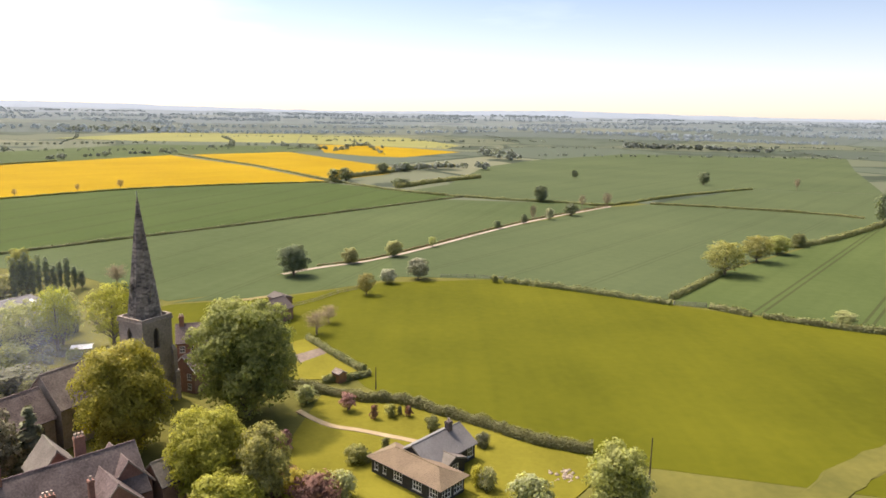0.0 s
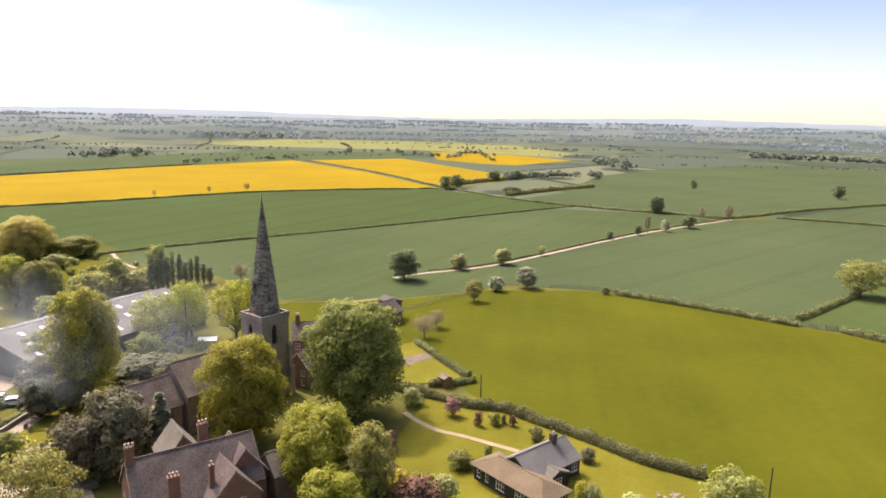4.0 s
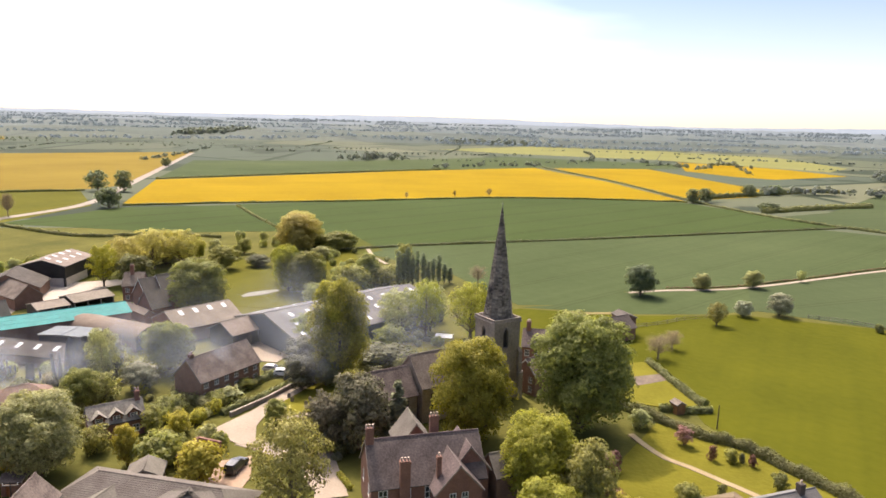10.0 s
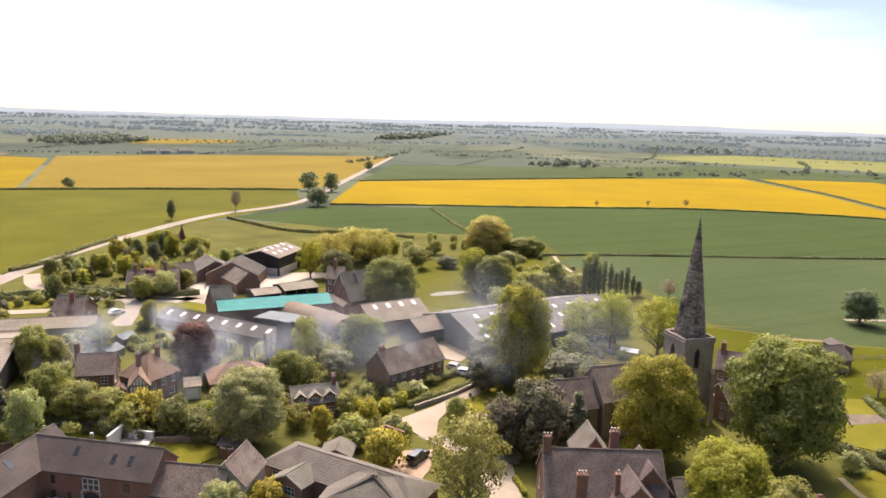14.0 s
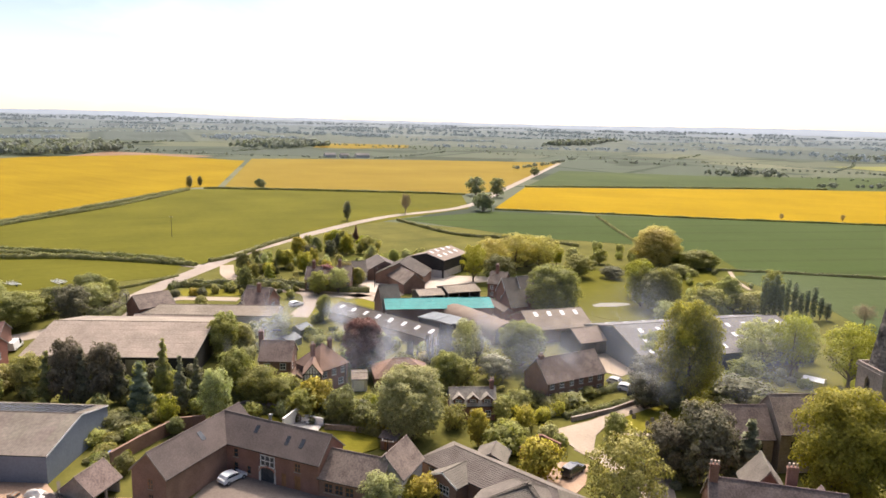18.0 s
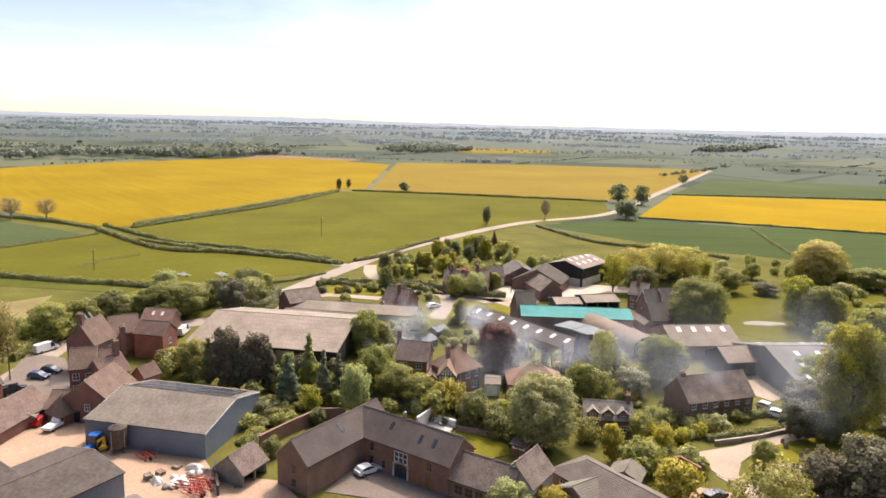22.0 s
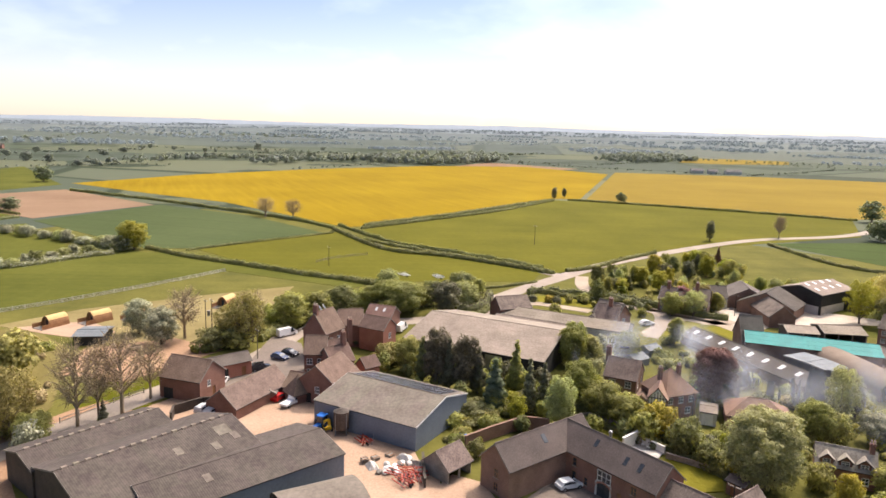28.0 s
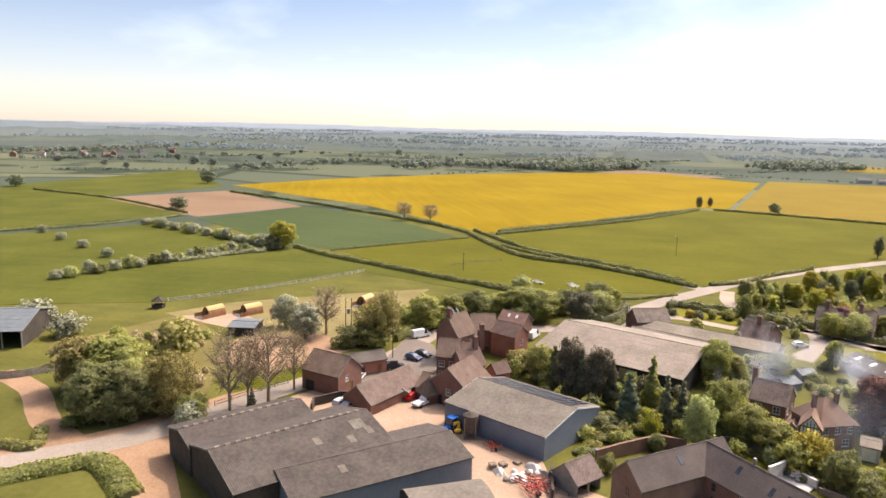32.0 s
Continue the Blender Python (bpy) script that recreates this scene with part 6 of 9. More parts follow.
# ridge vents on the corrugated barns
for ob_ in [o for o in scene.objects if o.get("label", "").startswith(("weathered corrugated", "wide corrugated"))]:
    foot = [f for f in FOOT if (f[0] - ob_.matrix_basis.translation.xy).length < 0.1][0]
    top_ = max(c.data.vertices[0].co.z for c in ob_.children if c.name.startswith("ridge"))
    side_ = 1 if foot[1].x * foot[2].y - foot[1].y * foot[2].x > 0 else -1
    for k in range(int(foot[3] / 1.5)):
        bm = bmesh.new()
        u, vv = 0.8 + 1.5 * k, side_ * foot[4] / 2
        hexa(bm, [(u, vv - 0.28, top_ + 0.02), (u + 0.7, vv - 0.28, top_ + 0.02), (u + 0.7, vv + 0.28, top_ + 0.02), (u, vv + 0.28, top_ + 0.02), (u, vv - 0.2, top_ + 0.3), (u + 0.7, vv - 0.2, top_ + 0.3), (u + 0.7, vv + 0.2, top_ + 0.3), (u, vv + 0.2, top_ + 0.3)])
        part("ridge_vent", bm, SHEET, ob_)
building("garden_shed", "small brown brick shed beside a lawn", "shed", (-90.9, 46.7), (-88.8, 48.2), 2.7, 2.2, 2.6, BRICK_BROWN, TILE, doors=(("f", 0.6, 0, 0.8, 1.8, TIMBER),))


# ---- yards, lawns and paths ----
sheet("courtyard", [(-92.5, 4.4), (-96.5, 7.1), (-94.1, 11.4), (-84.8, 14.3), (-80.4, 7.8), (-85.0, -0.3)], 0.058, CONCRETE, "dusty court beside the open garage", "yard")
sheet("courtyard", [(-89.1, 16.9), (-96.8, 23.9), (-85.0, 33.7), (-75.8, 37.8)], 0.06, COURT, "grey paved courtyard of the barns", "yard")
sheet("farmyard", [(-110.3, -23.9), (-127.3, -23.5), (-129.3, -18.4), (-135.6, -8.8), (-124.0, 3.2), (-103.8, 1.6), (-94.7, 3.6), (-93.0, -6.8), (-96.7, -15.6)], 0.06, CONCRETE, "dusty concrete farmyard", "yard")
sheet("car_park", [(-125.1, -36.4), (-139.5, -38.0), (-145.8, -33.9), (-165.7, -32.6), (-160.0, -24.6), (-140.8, -19.8), (-130.3, -22.9), (-120.3, -30.8)], 0.06, COURT, "grey paved court between the brick ranges", "yard")
sheet("car_park", [(-119.0, -47.5), (-122.0, -46.5), (-127.5, -42.5), (-124.0, -38.0), (-119.6, -43.4)], 0.067, CONCRETE, "pale yard before the coach house", "yard")
sheet("farmyard", [(-94.9, -8.6), (-99.1, -2.9), (-98.9, 5.0), (-87.3, 5.4), (-86.4, -8.6)], 0.066, CONCRETE, "dusty yard corner beside the sacks", "yard")
sheet("car_park", [(-120.3, -30.8), (-130.3, -22.9), (-131.1, -17.9), (-116.0, -17.3), (-111.3, -24.5)], 0.068, CONCRETE, "pale yard before the low stable", "yard")
sheet("car_park", [(-119.6, -43.6), (-127.9, -37.2), (-119.8, -30.6), (-123.7, -27.2), (-105.1, -21.3), (-105.8, -31.0), (-113.7, -39.4)], 0.065, CONCRETE, "sunlit yard behind the black barns", "yard")
sheet("farmyard", [(-203.6, 93.1), (-197.5, 109.6), (-186.6, 115.8), (-170.5, 108.9), (-189.0, 105.0), (-178.1, 96.3), (-190.0, 87.0)], 0.06, PALE_YARD, "pale yard of the far farm", "yard")
sheet("farmyard", [(-167.3, 84.1), (-138.0, 87.7), (-142.7, 99.4), (-151.3, 119.0), (-128.9, 103.5), (-132.8, 87.6)], 0.055, CONCRETE, "shaded yard behind the turquoise barn", "yard")
sheet("gravel_yard", [(-111.4, 112.4), (-103.8, 116.6), (-97.5, 114.3), (-95.6, 105.2), (-99.5, 104.1)], 0.06, GRAVEL, "pale gravel yard behind the long cottage", "yard")
sheet("forecourt", [(-82.8, 76.1), (-82.6, 83.6), (-83.4, 91.7), (-83.9, 101.0), (-81.4, 100.0), (-80.8, 91.1), (-80.3, 86.3), (-77.8, 80.5), (-73.9, 76.0), (-74.7, 74.0), (-80.1, 74.2)], 0.06, GRAVEL, "pale gravel forecourt by the churchyard", "yard")
sheet("driveway", [(-70.4, 61.5), (-73.6, 68.7), (-70.8, 72.1), (-66.6, 67.4), (-64.1, 61.3), (-66.4, 59.1)], 0.06, CONCRETE, "paved driveway beside the tiled bungalow", "driveway")
sheet("driveway", [(-55.1, 67.3), (-63.2, 78.3), (-61.6, 79.8), (-51.7, 70.4)], 0.06, GRAVEL, "gravel drive of the rectory", "driveway")
sheet("lawn", [(-85.3, 126.4), (-76.5, 137.1), (-70.0, 142.0), (-70.8, 132.2), (-79.9, 120.7)], 0.05, LAWN, "sunlit lawn behind the church", "lawn")
sheet("churchyard", [(-81.3, 85.0), (-84.2, 100.2), (-82.3, 106.1), (-77.2, 111.7), (-68.3, 89.0), (-71.4, 80.2)], 0.05, LAWN, "churchyard grass with a few stones", "lawn")
sheet("lawn", [(-22.1, 101.6), (-20.3, 117.2), (-13.1, 116.2), (-6.9, 114.7), (22.8, 95.2), (25.5, 92.3), (17.1, 81.8), (5.9, 79.0), (-18.8, 78.4)], 0.05, LAWN, "mown garden lawn round the bungalow", "lawn")
sheet("lawn", [(-28.8, 123.6), (-33.4, 144.5), (-28.7, 148.6), (-14.6, 130.0), (-19.4, 124.8)], 0.05, LAWN, "small yellow-green garden lawn", "lawn")
sheet("vegetable_bed", [(-30.0, 136.8), (-24.0, 143.1), (-21.8, 140.7), (-27.4, 132.9)], 0.06, SOIL, "dug brown vegetable bed", "bed")
sheet("lawn", [(-97.6, 38.9), (-102.4, 42.1), (-96.3, 48.7), (-91.2, 46.6), (-90.7, 41.5)], 0.06, LAWN, "bright rectangular lawn behind the barn", "lawn")
sheet("lawn", [(-111.3, 31.1), (-112.7, 34.9), (-107.6, 40.0), (-104.9, 36.1)], 0.06, LAWN, "strip of lawn behind the barn", "lawn")
sheet("terrace", [(-104.9, 36.1), (-107.9, 39.6), (-104.5, 43.0), (-101.4, 40.5)], 0.1, RENDER_PALE, "pale paved terrace", "terrace")
sheet("lawn", [(-210.1, 41.4), (-212.8, 48.3), (-203.9, 59.5), (-196.9, 55.8), (-199.9, 48.0), (-202.3, 40.8)], 0.05, LAWN, "strip of lawn behind the road hedge", "lawn")
sheet("lawn", [(-188.3, 73.5), (-181.4, 77.8), (-177.1, 80.0), (-178.5, 90.1), (-166.1, 84.1), (-177.1, 80.0), (-166.6, 69.6), (-170.4, 65.1)], 0.053, LAWN, "bright verge beside the farm lane", "lawn")
sheet("farmyard", [(-179.9, 81.2), (-198.7, 94.5), (-202.4, 101.5), (-194.7, 109.1), (-184.7, 104.9), (-179.1, 90.3)], 0.061, PALE_YARD, "sunlit pale yard before the grey barn", "yard")
sheet("scrub", [(-141.1, -112.9), (-154.7, -105.4), (-173.7, -96.0), (-154.2, -75.2), (-122.2, -63.7), (-111.1, -62.5), (-105.3, -68.8), (-101.1, -75.5), (-105.8, -82.1)], 0.06, SCRUB, "dry scrubby ground under the trees", "grass")
sheet("lawn", [(-191.2, 74.0), (-190.5, 82.6), (-173.4, 79.3), (-166.2, 68.8)], 0.05, LAWN, "round lawn beside the lane", "lawn")
sheet("lawn", [(-165.9, 67.1), (-162.6, 75.1), (-144.9, 75.8), (-144.9, 66.9)], 0.05, LAWN, "lawn below the long barn", "lawn")
sheet("lawn", [(-181.6, 163.4), (-177.9, 193.6), (-162.0, 222.7), (-139.2, 198.3), (-119.4, 161.5), (-125.7, 136.6), (-136.2, 132.2), (-150.4, 137.1)], 0.05, MEADOW_DRY, "park grass round the pond", "lawn")
sheet("lawn", [(-238.7, 106.1), (-238.9, 146.0), (-203.9, 139.1), (-182.6, 158.6), (-175.2, 245.1), (-147.9, 224.7), (-156.5, 188.0), (-156.9, 136.6), (-198.3, 91.9)], 0.045, MEADOW, "orchard grass", "lawn")
sheet("pond", [(-142.0, 142.2), (-142.6, 146.1), (-140.9, 150.0), (-138.7, 153.6), (-136.9, 152.6), (-137.3, 147.7), (-138.9, 143.9), (-140.2, 141.3)], 0.08, WATER, "small still pond with sky reflection put into its colour", "pond")
sheet("pond", [(-132.0, 154.2), (-133.2, 157.8), (-131.0, 160.4), (-128.8, 156.7)], 0.08, WATER, "far end of the pond", "pond")
sheet("paddock", [(-172.3, -101.8), (-188.8, -88.0), (-207.2, -58.8), (-219.7, -35.5), (-184.2, -39.3), (-160.2, -48.5), (-156.6, -64.6)], 0.05, DRY, "dry sandy paddock round the camping pods", "paddock")
sheet("paddock", [(-154.8, -72.6), (-163.6, -55.5), (-154.9, -41.4), (-133.8, -55.5), (-138.1, -70.3)], 0.055, EARTH, "trampled earth below the pods", "paddock")
sheet("gravel_pad", [(-170.6, -96.3), (-177.3, -81.1), (-168.0, -70.8), (-160.8, -72.3), (-165.9, -87.0)], 0.065, CONCRETE, "pinkish gravel pad before the pods", "pad")
sheet("paddock", [(-122.8, -60.5), (-136.9, -58.0), (-142.8, -48.6), (-122.7, -46.5), (-114.3, -53.1)], 0.05, GRASS, "grass strip along the road", "grass")
sheet("farm_entrance", [(-93.7, -69.4), (-99.8, -59.5), (-83.4, -48.5), (-80.0, -52.4), (-86.3, -60.6)], 0.07, EARTH, "sandy farm entrance beside the black barns", "yard")
ribbon("track", [(-122.3, -109.4), (-115.3, -96.3), (-102.9, -84.3), (-93.6, -70.3)], 5.0, 0.06, EARTH, "sandy track to the open barn", "track")
ribbon("garden_path", [(-23.1, 110.2), (-20.1, 107.2), (-16.4, 104.4), (-12.7, 103.4), (-7.0, 101.2), (-3.0, 99.6), (-0.6, 97.6), (-1.4, 94.4)], 1.1, 0.2, SANDY, "winding tan garden path", "path", step=2.0)
ribbon("garden_path", [(-77.0, 82.6), (-73.9, 87.4), (-72.3, 90.6), (-70.6, 93.6)], 1.2, 0.2, GRAVEL, "pale path through the churchyard", "path", step=2.0)
ribbon("lane", [(-195.8, 96.6), (-178.4, 97.3), (-175.6, 88.3), (-189.7, 84.1), (-176.3, 68.1), (-169.8, 62.5)], 4.0, 0.07, GRAVEL, "lane end beside the farm", "lane")
ribbon("track", [(-57.5, 177.2), (-50.5, 180.9), (-43.6, 185.9)], 2.0, 0.07, DRY, "bleached strip along the field edge", "track")
ribbon("track", [(-156.3, 225.8), (-143.6, 212.2), (-132.7, 203.9)], 1.4, 0.08, GRAVEL, "short pale track to the orchard", "track", step=3.0)

sheet("flower_bed", [(4.5, 92.0), (6.5, 91.8), (8.0, 90.9), (8.5, 89.2), (8.0, 87.2), (6.2, 85.5), (4.7, 86.8)], 0.09, SANDY, "rounded bed of pale soil beside the bungalow", "flower bed")

# ---- large trees ----
tree("dome", "green", -31.3, 108.4, 19.8, 8.3, where="beside the church")
tree("dome", "lime", -45.5, 94.9, 16.4, 6.7, where="before the church")
tree("dome", "lime", -29.0, 82.8, 12.2, 5.5, where="beside the rectory")
tree("round", "olive", -21.7, 80.6, 10.7, 3.6)
tree("round", "lime", -24.7, 75.0, 7.6, 4.2)
tree("dome", "lime", -79.4, 105.5, 19.4, 6.0, where="behind the churchyard")
tree("open", "lime", -78.3, 137.4, 13.6, 4.2)
tree("open", "lime", -68.9, 142.3, 13.2, 5.7)
tree("dome", "green", -137.3, 122.4, 13.8, 7.5)
tree("dome", "pale", -91.9, 52.5, 12.0, 6.1, where="in a cottage garden")
tree("dome", "copper", -124.6, 59.9, 10.8, 4.4, where="behind the smoke")
tree("dome", "green", -110.9, 90.9, 9.7, 4.8)
tree("open", "ochre", -55.2, 62.9, 13.2, 5.2, where="over the lane")
tree("round", "yew", -58.6, 82.6, 11.8, 4.8)
tree("round", "yew", -62.4, 79.2, 9.0, 3.6)
tree("cone", "dark", -53.8, 86.2, 12.0, 3.9)
tree("round", "green", -75.4, 82.4, 4.2, 2.2)
tree("round", "hedge", -105.0, -75.6, 9.8, 5.6, where="beside the farm track")
tree("round", "hedge", -106.0, -70.0, 9.4, 4.6)
tree("bush", "hedge", -104.6, -72.6, 5.0, 3.8)
tree("open", "ochre", -109.0, -63.6, 11.6, 4.4)
tree("round", "olive", -115.9, -79.4, 11.2, 6.7)
tree("open", "ochre", -112.4, -68.0, 9.4, 4.9)
tree("round", "ochre", -117.3, -86.9, 10.4, 6.2)
tree("bush", "ochre", -111.0, -74.0, 7.0, 5.4)
tree("bush", "olive", -105.0, -77.0, 6.2, 4.8)
tree("bush", "ochre", -136.3, -78.6, 8.3, 6.1)
tree("bare", "twig", -111.4, -54.3, 15.8, 4.4)
tree("bare", "twig", -117.8, -49.6, 15.4, 5.1)
tree("bare", "twig", -115.2, -52.5, 14.3, 3.3)
tree("bare", "twig", -125.6, -47.5, 11.6, 3.5)
tree("bare", "twig", -163.2, -52.7, 12.7, 5.1)
tree("cone", "dark", -113.9, -51.2, 5.0, 1.4)
tree("round", "olive", -107.2, -59.3, 5.0, 3.2)
tree("bush", "ochre", -109.3, -64.8, 3.2, 3.3)
tree("bush", "blossom", -103.4, -58.4, 4.6, 2.6)
tree("bush", "green", -101.7, -78.1, 1.7, 2.2)

# conifers and garden trees before the big barn
tree("cone", "hedge", -135.5, 3.5, 10.4, 2.5)
tree("round", "yew", -133.1, 6.4, 11.4, 3.3)
tree("cone", "dark", -131.0, 8.7, 11.6, 2.5)
tree("round", "yew", -130.2, 11.9, 11.1, 3.2)
tree("cone", "dark", -129.5, 14.5, 10.2, 2.3)
tree("cone", "field", -121.7, 16.6, 10.6, 3.4)
tree("cone", "olive", -127.6, 21.5, 12.5, 2.8)
tree("cone", "dark", -119.3, 22.7, 11.5, 2.4)
tree("cone", "dark", -120.7, 25.7, 10.1, 2.2)
tree("round", "green", -148.3, 38.1, 9.1, 3.0)
tree("round", "olive", -146.8, -1.6, 4.7, 2.9)
tree("round", "olive", -140.9, 1.1, 7.5, 3.4)
tree("bush", "ochre", -144.0, -4.3, 4.8, 3.1)
tree("round", "pale", -112.4, 26.9, 9.4, 2.9)
tree("round", "green", -121.7, 32.7, 9.3, 3.7)
tree("round", "green", -116.7, 35.4, 7.0, 3.9)
tree("round", "olive", -113.0, 39.0, 6.2, 3.5)
tree("bush", "gold", -109.2, 43.4, 5.9, 3.5)
tree("bush", "olive", -107.6, 40.0, 4.9, 2.9)
tree("bush", "hedge", -102.6, 45.2, 5.9, 3.3)
tree("bush", "hedge", -98.5, 47.8, 4.0, 3.0)
tree("round", "green", -107.4, 69.9, 7.3, 3.4)
tree("bush", "olive", -106.7, 72.5, 5.3, 3.4)
tree("open", "pale", -112.8, 77.5, 11.5, 3.2)
tree("column", "dark", -118.2, 84.3, 7.2, 1.4)
tree("round", "blossom", -106.6, 80.6, 5.3, 3.2)
tree("round", "green", -98.9, 118.4, 7.1, 4.6)
tree("round", "dark", -87.6, 104.3, 6.9, 4.2)
tree("bush", "gold", -86.5, 71.9, 3.5, 2.3)
tree("round", "gold", -84.1, 60.7, 6.3, 1.9)
tree("bush", "olive", -80.3, 63.3, 4.5, 3.7)
tree("bush", "gold", -71.5, 62.7, 5.7, 3.7)
tree("cone", "gold", -73.9, 65.1, 5.2, 0.9)
tree("bush", "olive", -91.6, 61.1, 3.8, 2.5)
tree("bush", "green", -93.9, 76.8, 2.6, 3.2)
tree("bush", "olive", -91.2, 70.2, 3.5, 2.6)
tree("shrub", "olive", -91.1, 91.4, 2.1, 2.3)
tree("shrub", "pale", -89.1, 85.9, 2.6, 2.7)
tree("bush", "green", -89.8, 83.5, 2.3, 2.7)
tree("round", "green", -162.1, 66.9, 6.5, 2.1)
tree("bush", "green", -119.3, 75.2, 3.9, 2.4)
tree("bush", "gold", -76.4, 43.4, 2.4, 2.2)
tree("round", "pale", -75.8, 39.0, 4.9, 2.8)
tree("bush", "green", -78.4, 42.4, 2.9, 1.3)
tree("bush", "hedge", -102.1, 11.3, 2.7, 1.7)
tree("round", "hedge", -111.2, 20.0, 3.0, 1.5)
tree("bush", "lime", -116.1, 20.0, 4.4, 1.9)
tree("bush", "hedge", -118.5, 12.2, 2.4, 3.7)
tree("bush", "olive", -114.3, 7.8, 2.3, 2.6)
tree("bush", "olive", -121.9, 16.9, 3.0, 2.7)
tree("bush", "gold", -75.3, 45.3, 3.0, 2.5)

# far farm, pond and orchard trees
tree("open", "tan", -187.9, 138.8, 12.5, 6.8)
tree("open", "tan", -190.8, 152.2, 13.1, 8.1)
tree("open", "tan", -188.8, 161.5, 11.9, 7.2)
tree("open", "lime", -182.4, 127.9, 12.2, 4.3)
tree("round", "hedge", -176.6, 133.9, 9.0, 5.6)
tree("round", "olive", -171.9, 164.6, 7.6, 5.4)
tree("dome", "lime", -134.6, 154.1, 13.2, 4.5)
tree("dome", "green", -127.5, 154.2, 12.2, 5.6)
tree("dome", "tan", -178.0, 211.6, 13.8, 8.7)
tree("round", "pale", -157.1, 197.4, 4.6, 3.8)
tree("round", "dark", -165.9, 174.7, 4.0, 4.4)
tree("round", "olive", -118.0, 192.4, 10.3, 3.4)
tree("round", "green", -120.3, 174.4, 9.4, 4.1)
tree("bush", "olive", -121.2, 166.3, 6.7, 6.1)
tree("bush", "olive", -115.3, 176.8, 5.9, 6.2)
tree("bush", "pale", -120.1, 147.7, 5.1, 3.7)
tree("round", "green", -102.8, 122.2, 6.1, 4.1)
tree("round", "green", -96.5, 114.0, 5.8, 3.2)
tree("round", "dark", -81.7, 96.5, 6.7, 3.3)
tree("round", "hedge", -79.1, 100.6, 5.0, 2.8)
tree("bush", "green", -82.0, 127.9, 4.4, 4.6)
tree("bush", "dark", -77.3, 117.2, 3.5, 6.1)
# row of poplars behind the long barn
tree("column", "field", -109.0, 174.4, 12.4, 1.01, "row of poplars")
tree("column", "field", -108.2, 175.8, 11.8, 0.95, "row of poplars")
tree("column", "field", -107.5, 177.1, 13.4, 0.98, "row of poplars")
tree("column", "field", -106.7, 178.4, 10.8, 1.01, "row of poplars")
tree("column", "field", -105.8, 180.0, 12.1, 0.78, "row of poplars")
tree("column", "field", -104.8, 181.8, 11.2, 0.95, "row of poplars")
tree("column", "field", -103.9, 183.4, 8.4, 1.01, "row of poplars")
tree("column", "field", -103.0, 185.0, 9.2, 0.78, "row of poplars")
tree("column", "field", -102.0, 186.8, 9.9, 0.95, "row of poplars")
tree("column", "field", -101.0, 188.6, 7.0, 0.84, "row of poplars")
tree("column", "field", -100.0, 190.4, 5.3, 1.01, "row of poplars")
rnd = random.Random(8)
for k in range(36):  # orchard and shrubbery beyond the pond
    a0, b0, c0 = Vector((-222.5, 103.2)), Vector((-171.1, 239.5)), Vector((-162.6, 141.5))
    u, v = rnd.uniform(0, 1), rnd.uniform(0, 0.8)
    q = a0.lerp(b0, u).lerp(c0, v * (0.3 if 0.3 < u < 0.7 else 0.3))
    tree(rnd.choice(("round", "bush", "round")), rnd.choice(("olive", "green", "hedge", "pale", "green", "lime")), q.x, q.y, rnd.uniform(3.5, 7.5), rnd.uniform(1.8, 3.6), "orchard trees")
for k in range(30):  # garden trees round the far houses
    a0, b0 = Vector((-210.9, 59.4)), Vector((-260.9, 125.2))
    q = a0.lerp(b0, rnd.uniform(0, 1)) + Vector((rnd.uniform(-14, 10), rnd.uniform(-8, 8)))
    tree(rnd.choice(("round", "bush", "round", "cone")), rnd.choice(("olive", "green", "lime", "hedge", "gold", "dark")), q.x, q.y, rnd.uniform(4, 8), rnd.uniform(1.6, 3.2), "garden trees")
tree("column", "dark", -329.2, 149.7, 10.7, 1.9)
tree("cone", "copper", -270.1, 126.8, 7.7, 2.0)
tree("bare", "twig", -344.1, 192.9, 11.4, 3.6)
tree("round", "gold", -218.9, 83.5, 7.0, 2.9)
tree("round", "lime", -227.1, 80.6, 6.5, 3.0)

# trees by the red farmhouses and the road
tree("dome", "green", -189.6, -2.6, 8.9, 8.0, where="at the meadow edge")
tree("round", "green", -196.1, 4.9, 6.3, 4.0)
tree("round", "hedge", -198.3, 7.8, 7.0, 3.7)
tree("round", "dark", -187.9, 11.4, 9.0, 4.6)
tree("round", "pale", -194.6, 17.0, 7.7, 4.3)
tree("round", "hedge", -209.8, 17.6, 7.0, 4.8)
tree("round", "olive", -204.9, 22.3, 6.3, 2.4)
tree("bush", "hedge", -198.2, 19.9, 4.1, 3.7)
tree("round", "pale", -216.8, -5.6, 6.5, 3.6)
tree("round", "dark", -187.6, -5.9, 4.4, 3.5)
hedge([(-219.1, 24.8), (-221.7, 31.7), (-230.0, 45.1)], 1.2, 1.0, per_m=6, size=0.4, label="thin hedge beside the village lane")
hedge([(-229.6, -20.7), (-224.7, -13.4), (-221.7, -7.2)], 2.2, 1.8, per_m=18, size=0.42, label="rough hedge behind the meadow trees")
tree("cone", "dark", -158.9, -12.0, 7.1, 1.8)
tree("open", "ochre", -157.4, -36.4, 13.0, 4.6)
tree("bare", "twig", -161.0, -36.2, 12.5, 3.6)
tree("open", "ochre", -159.8, -40.8, 9.3, 4.4)
tree("round", "olive", -173.6, -28.9, 8.8, 5.2)
tree("round", "green", -179.3, -23.6, 7.8, 4.6)
tree("round", "hedge", -185.5, -17.7, 8.1, 4.7)
tree("round", "olive", -189.8, -12.6, 6.1, 4.0)
tree("bush", "olive", -156.4, -38.9, 4.2, 4.8)
tree("bush", "hedge", -177.8, -27.1, 4.2, 4.6)
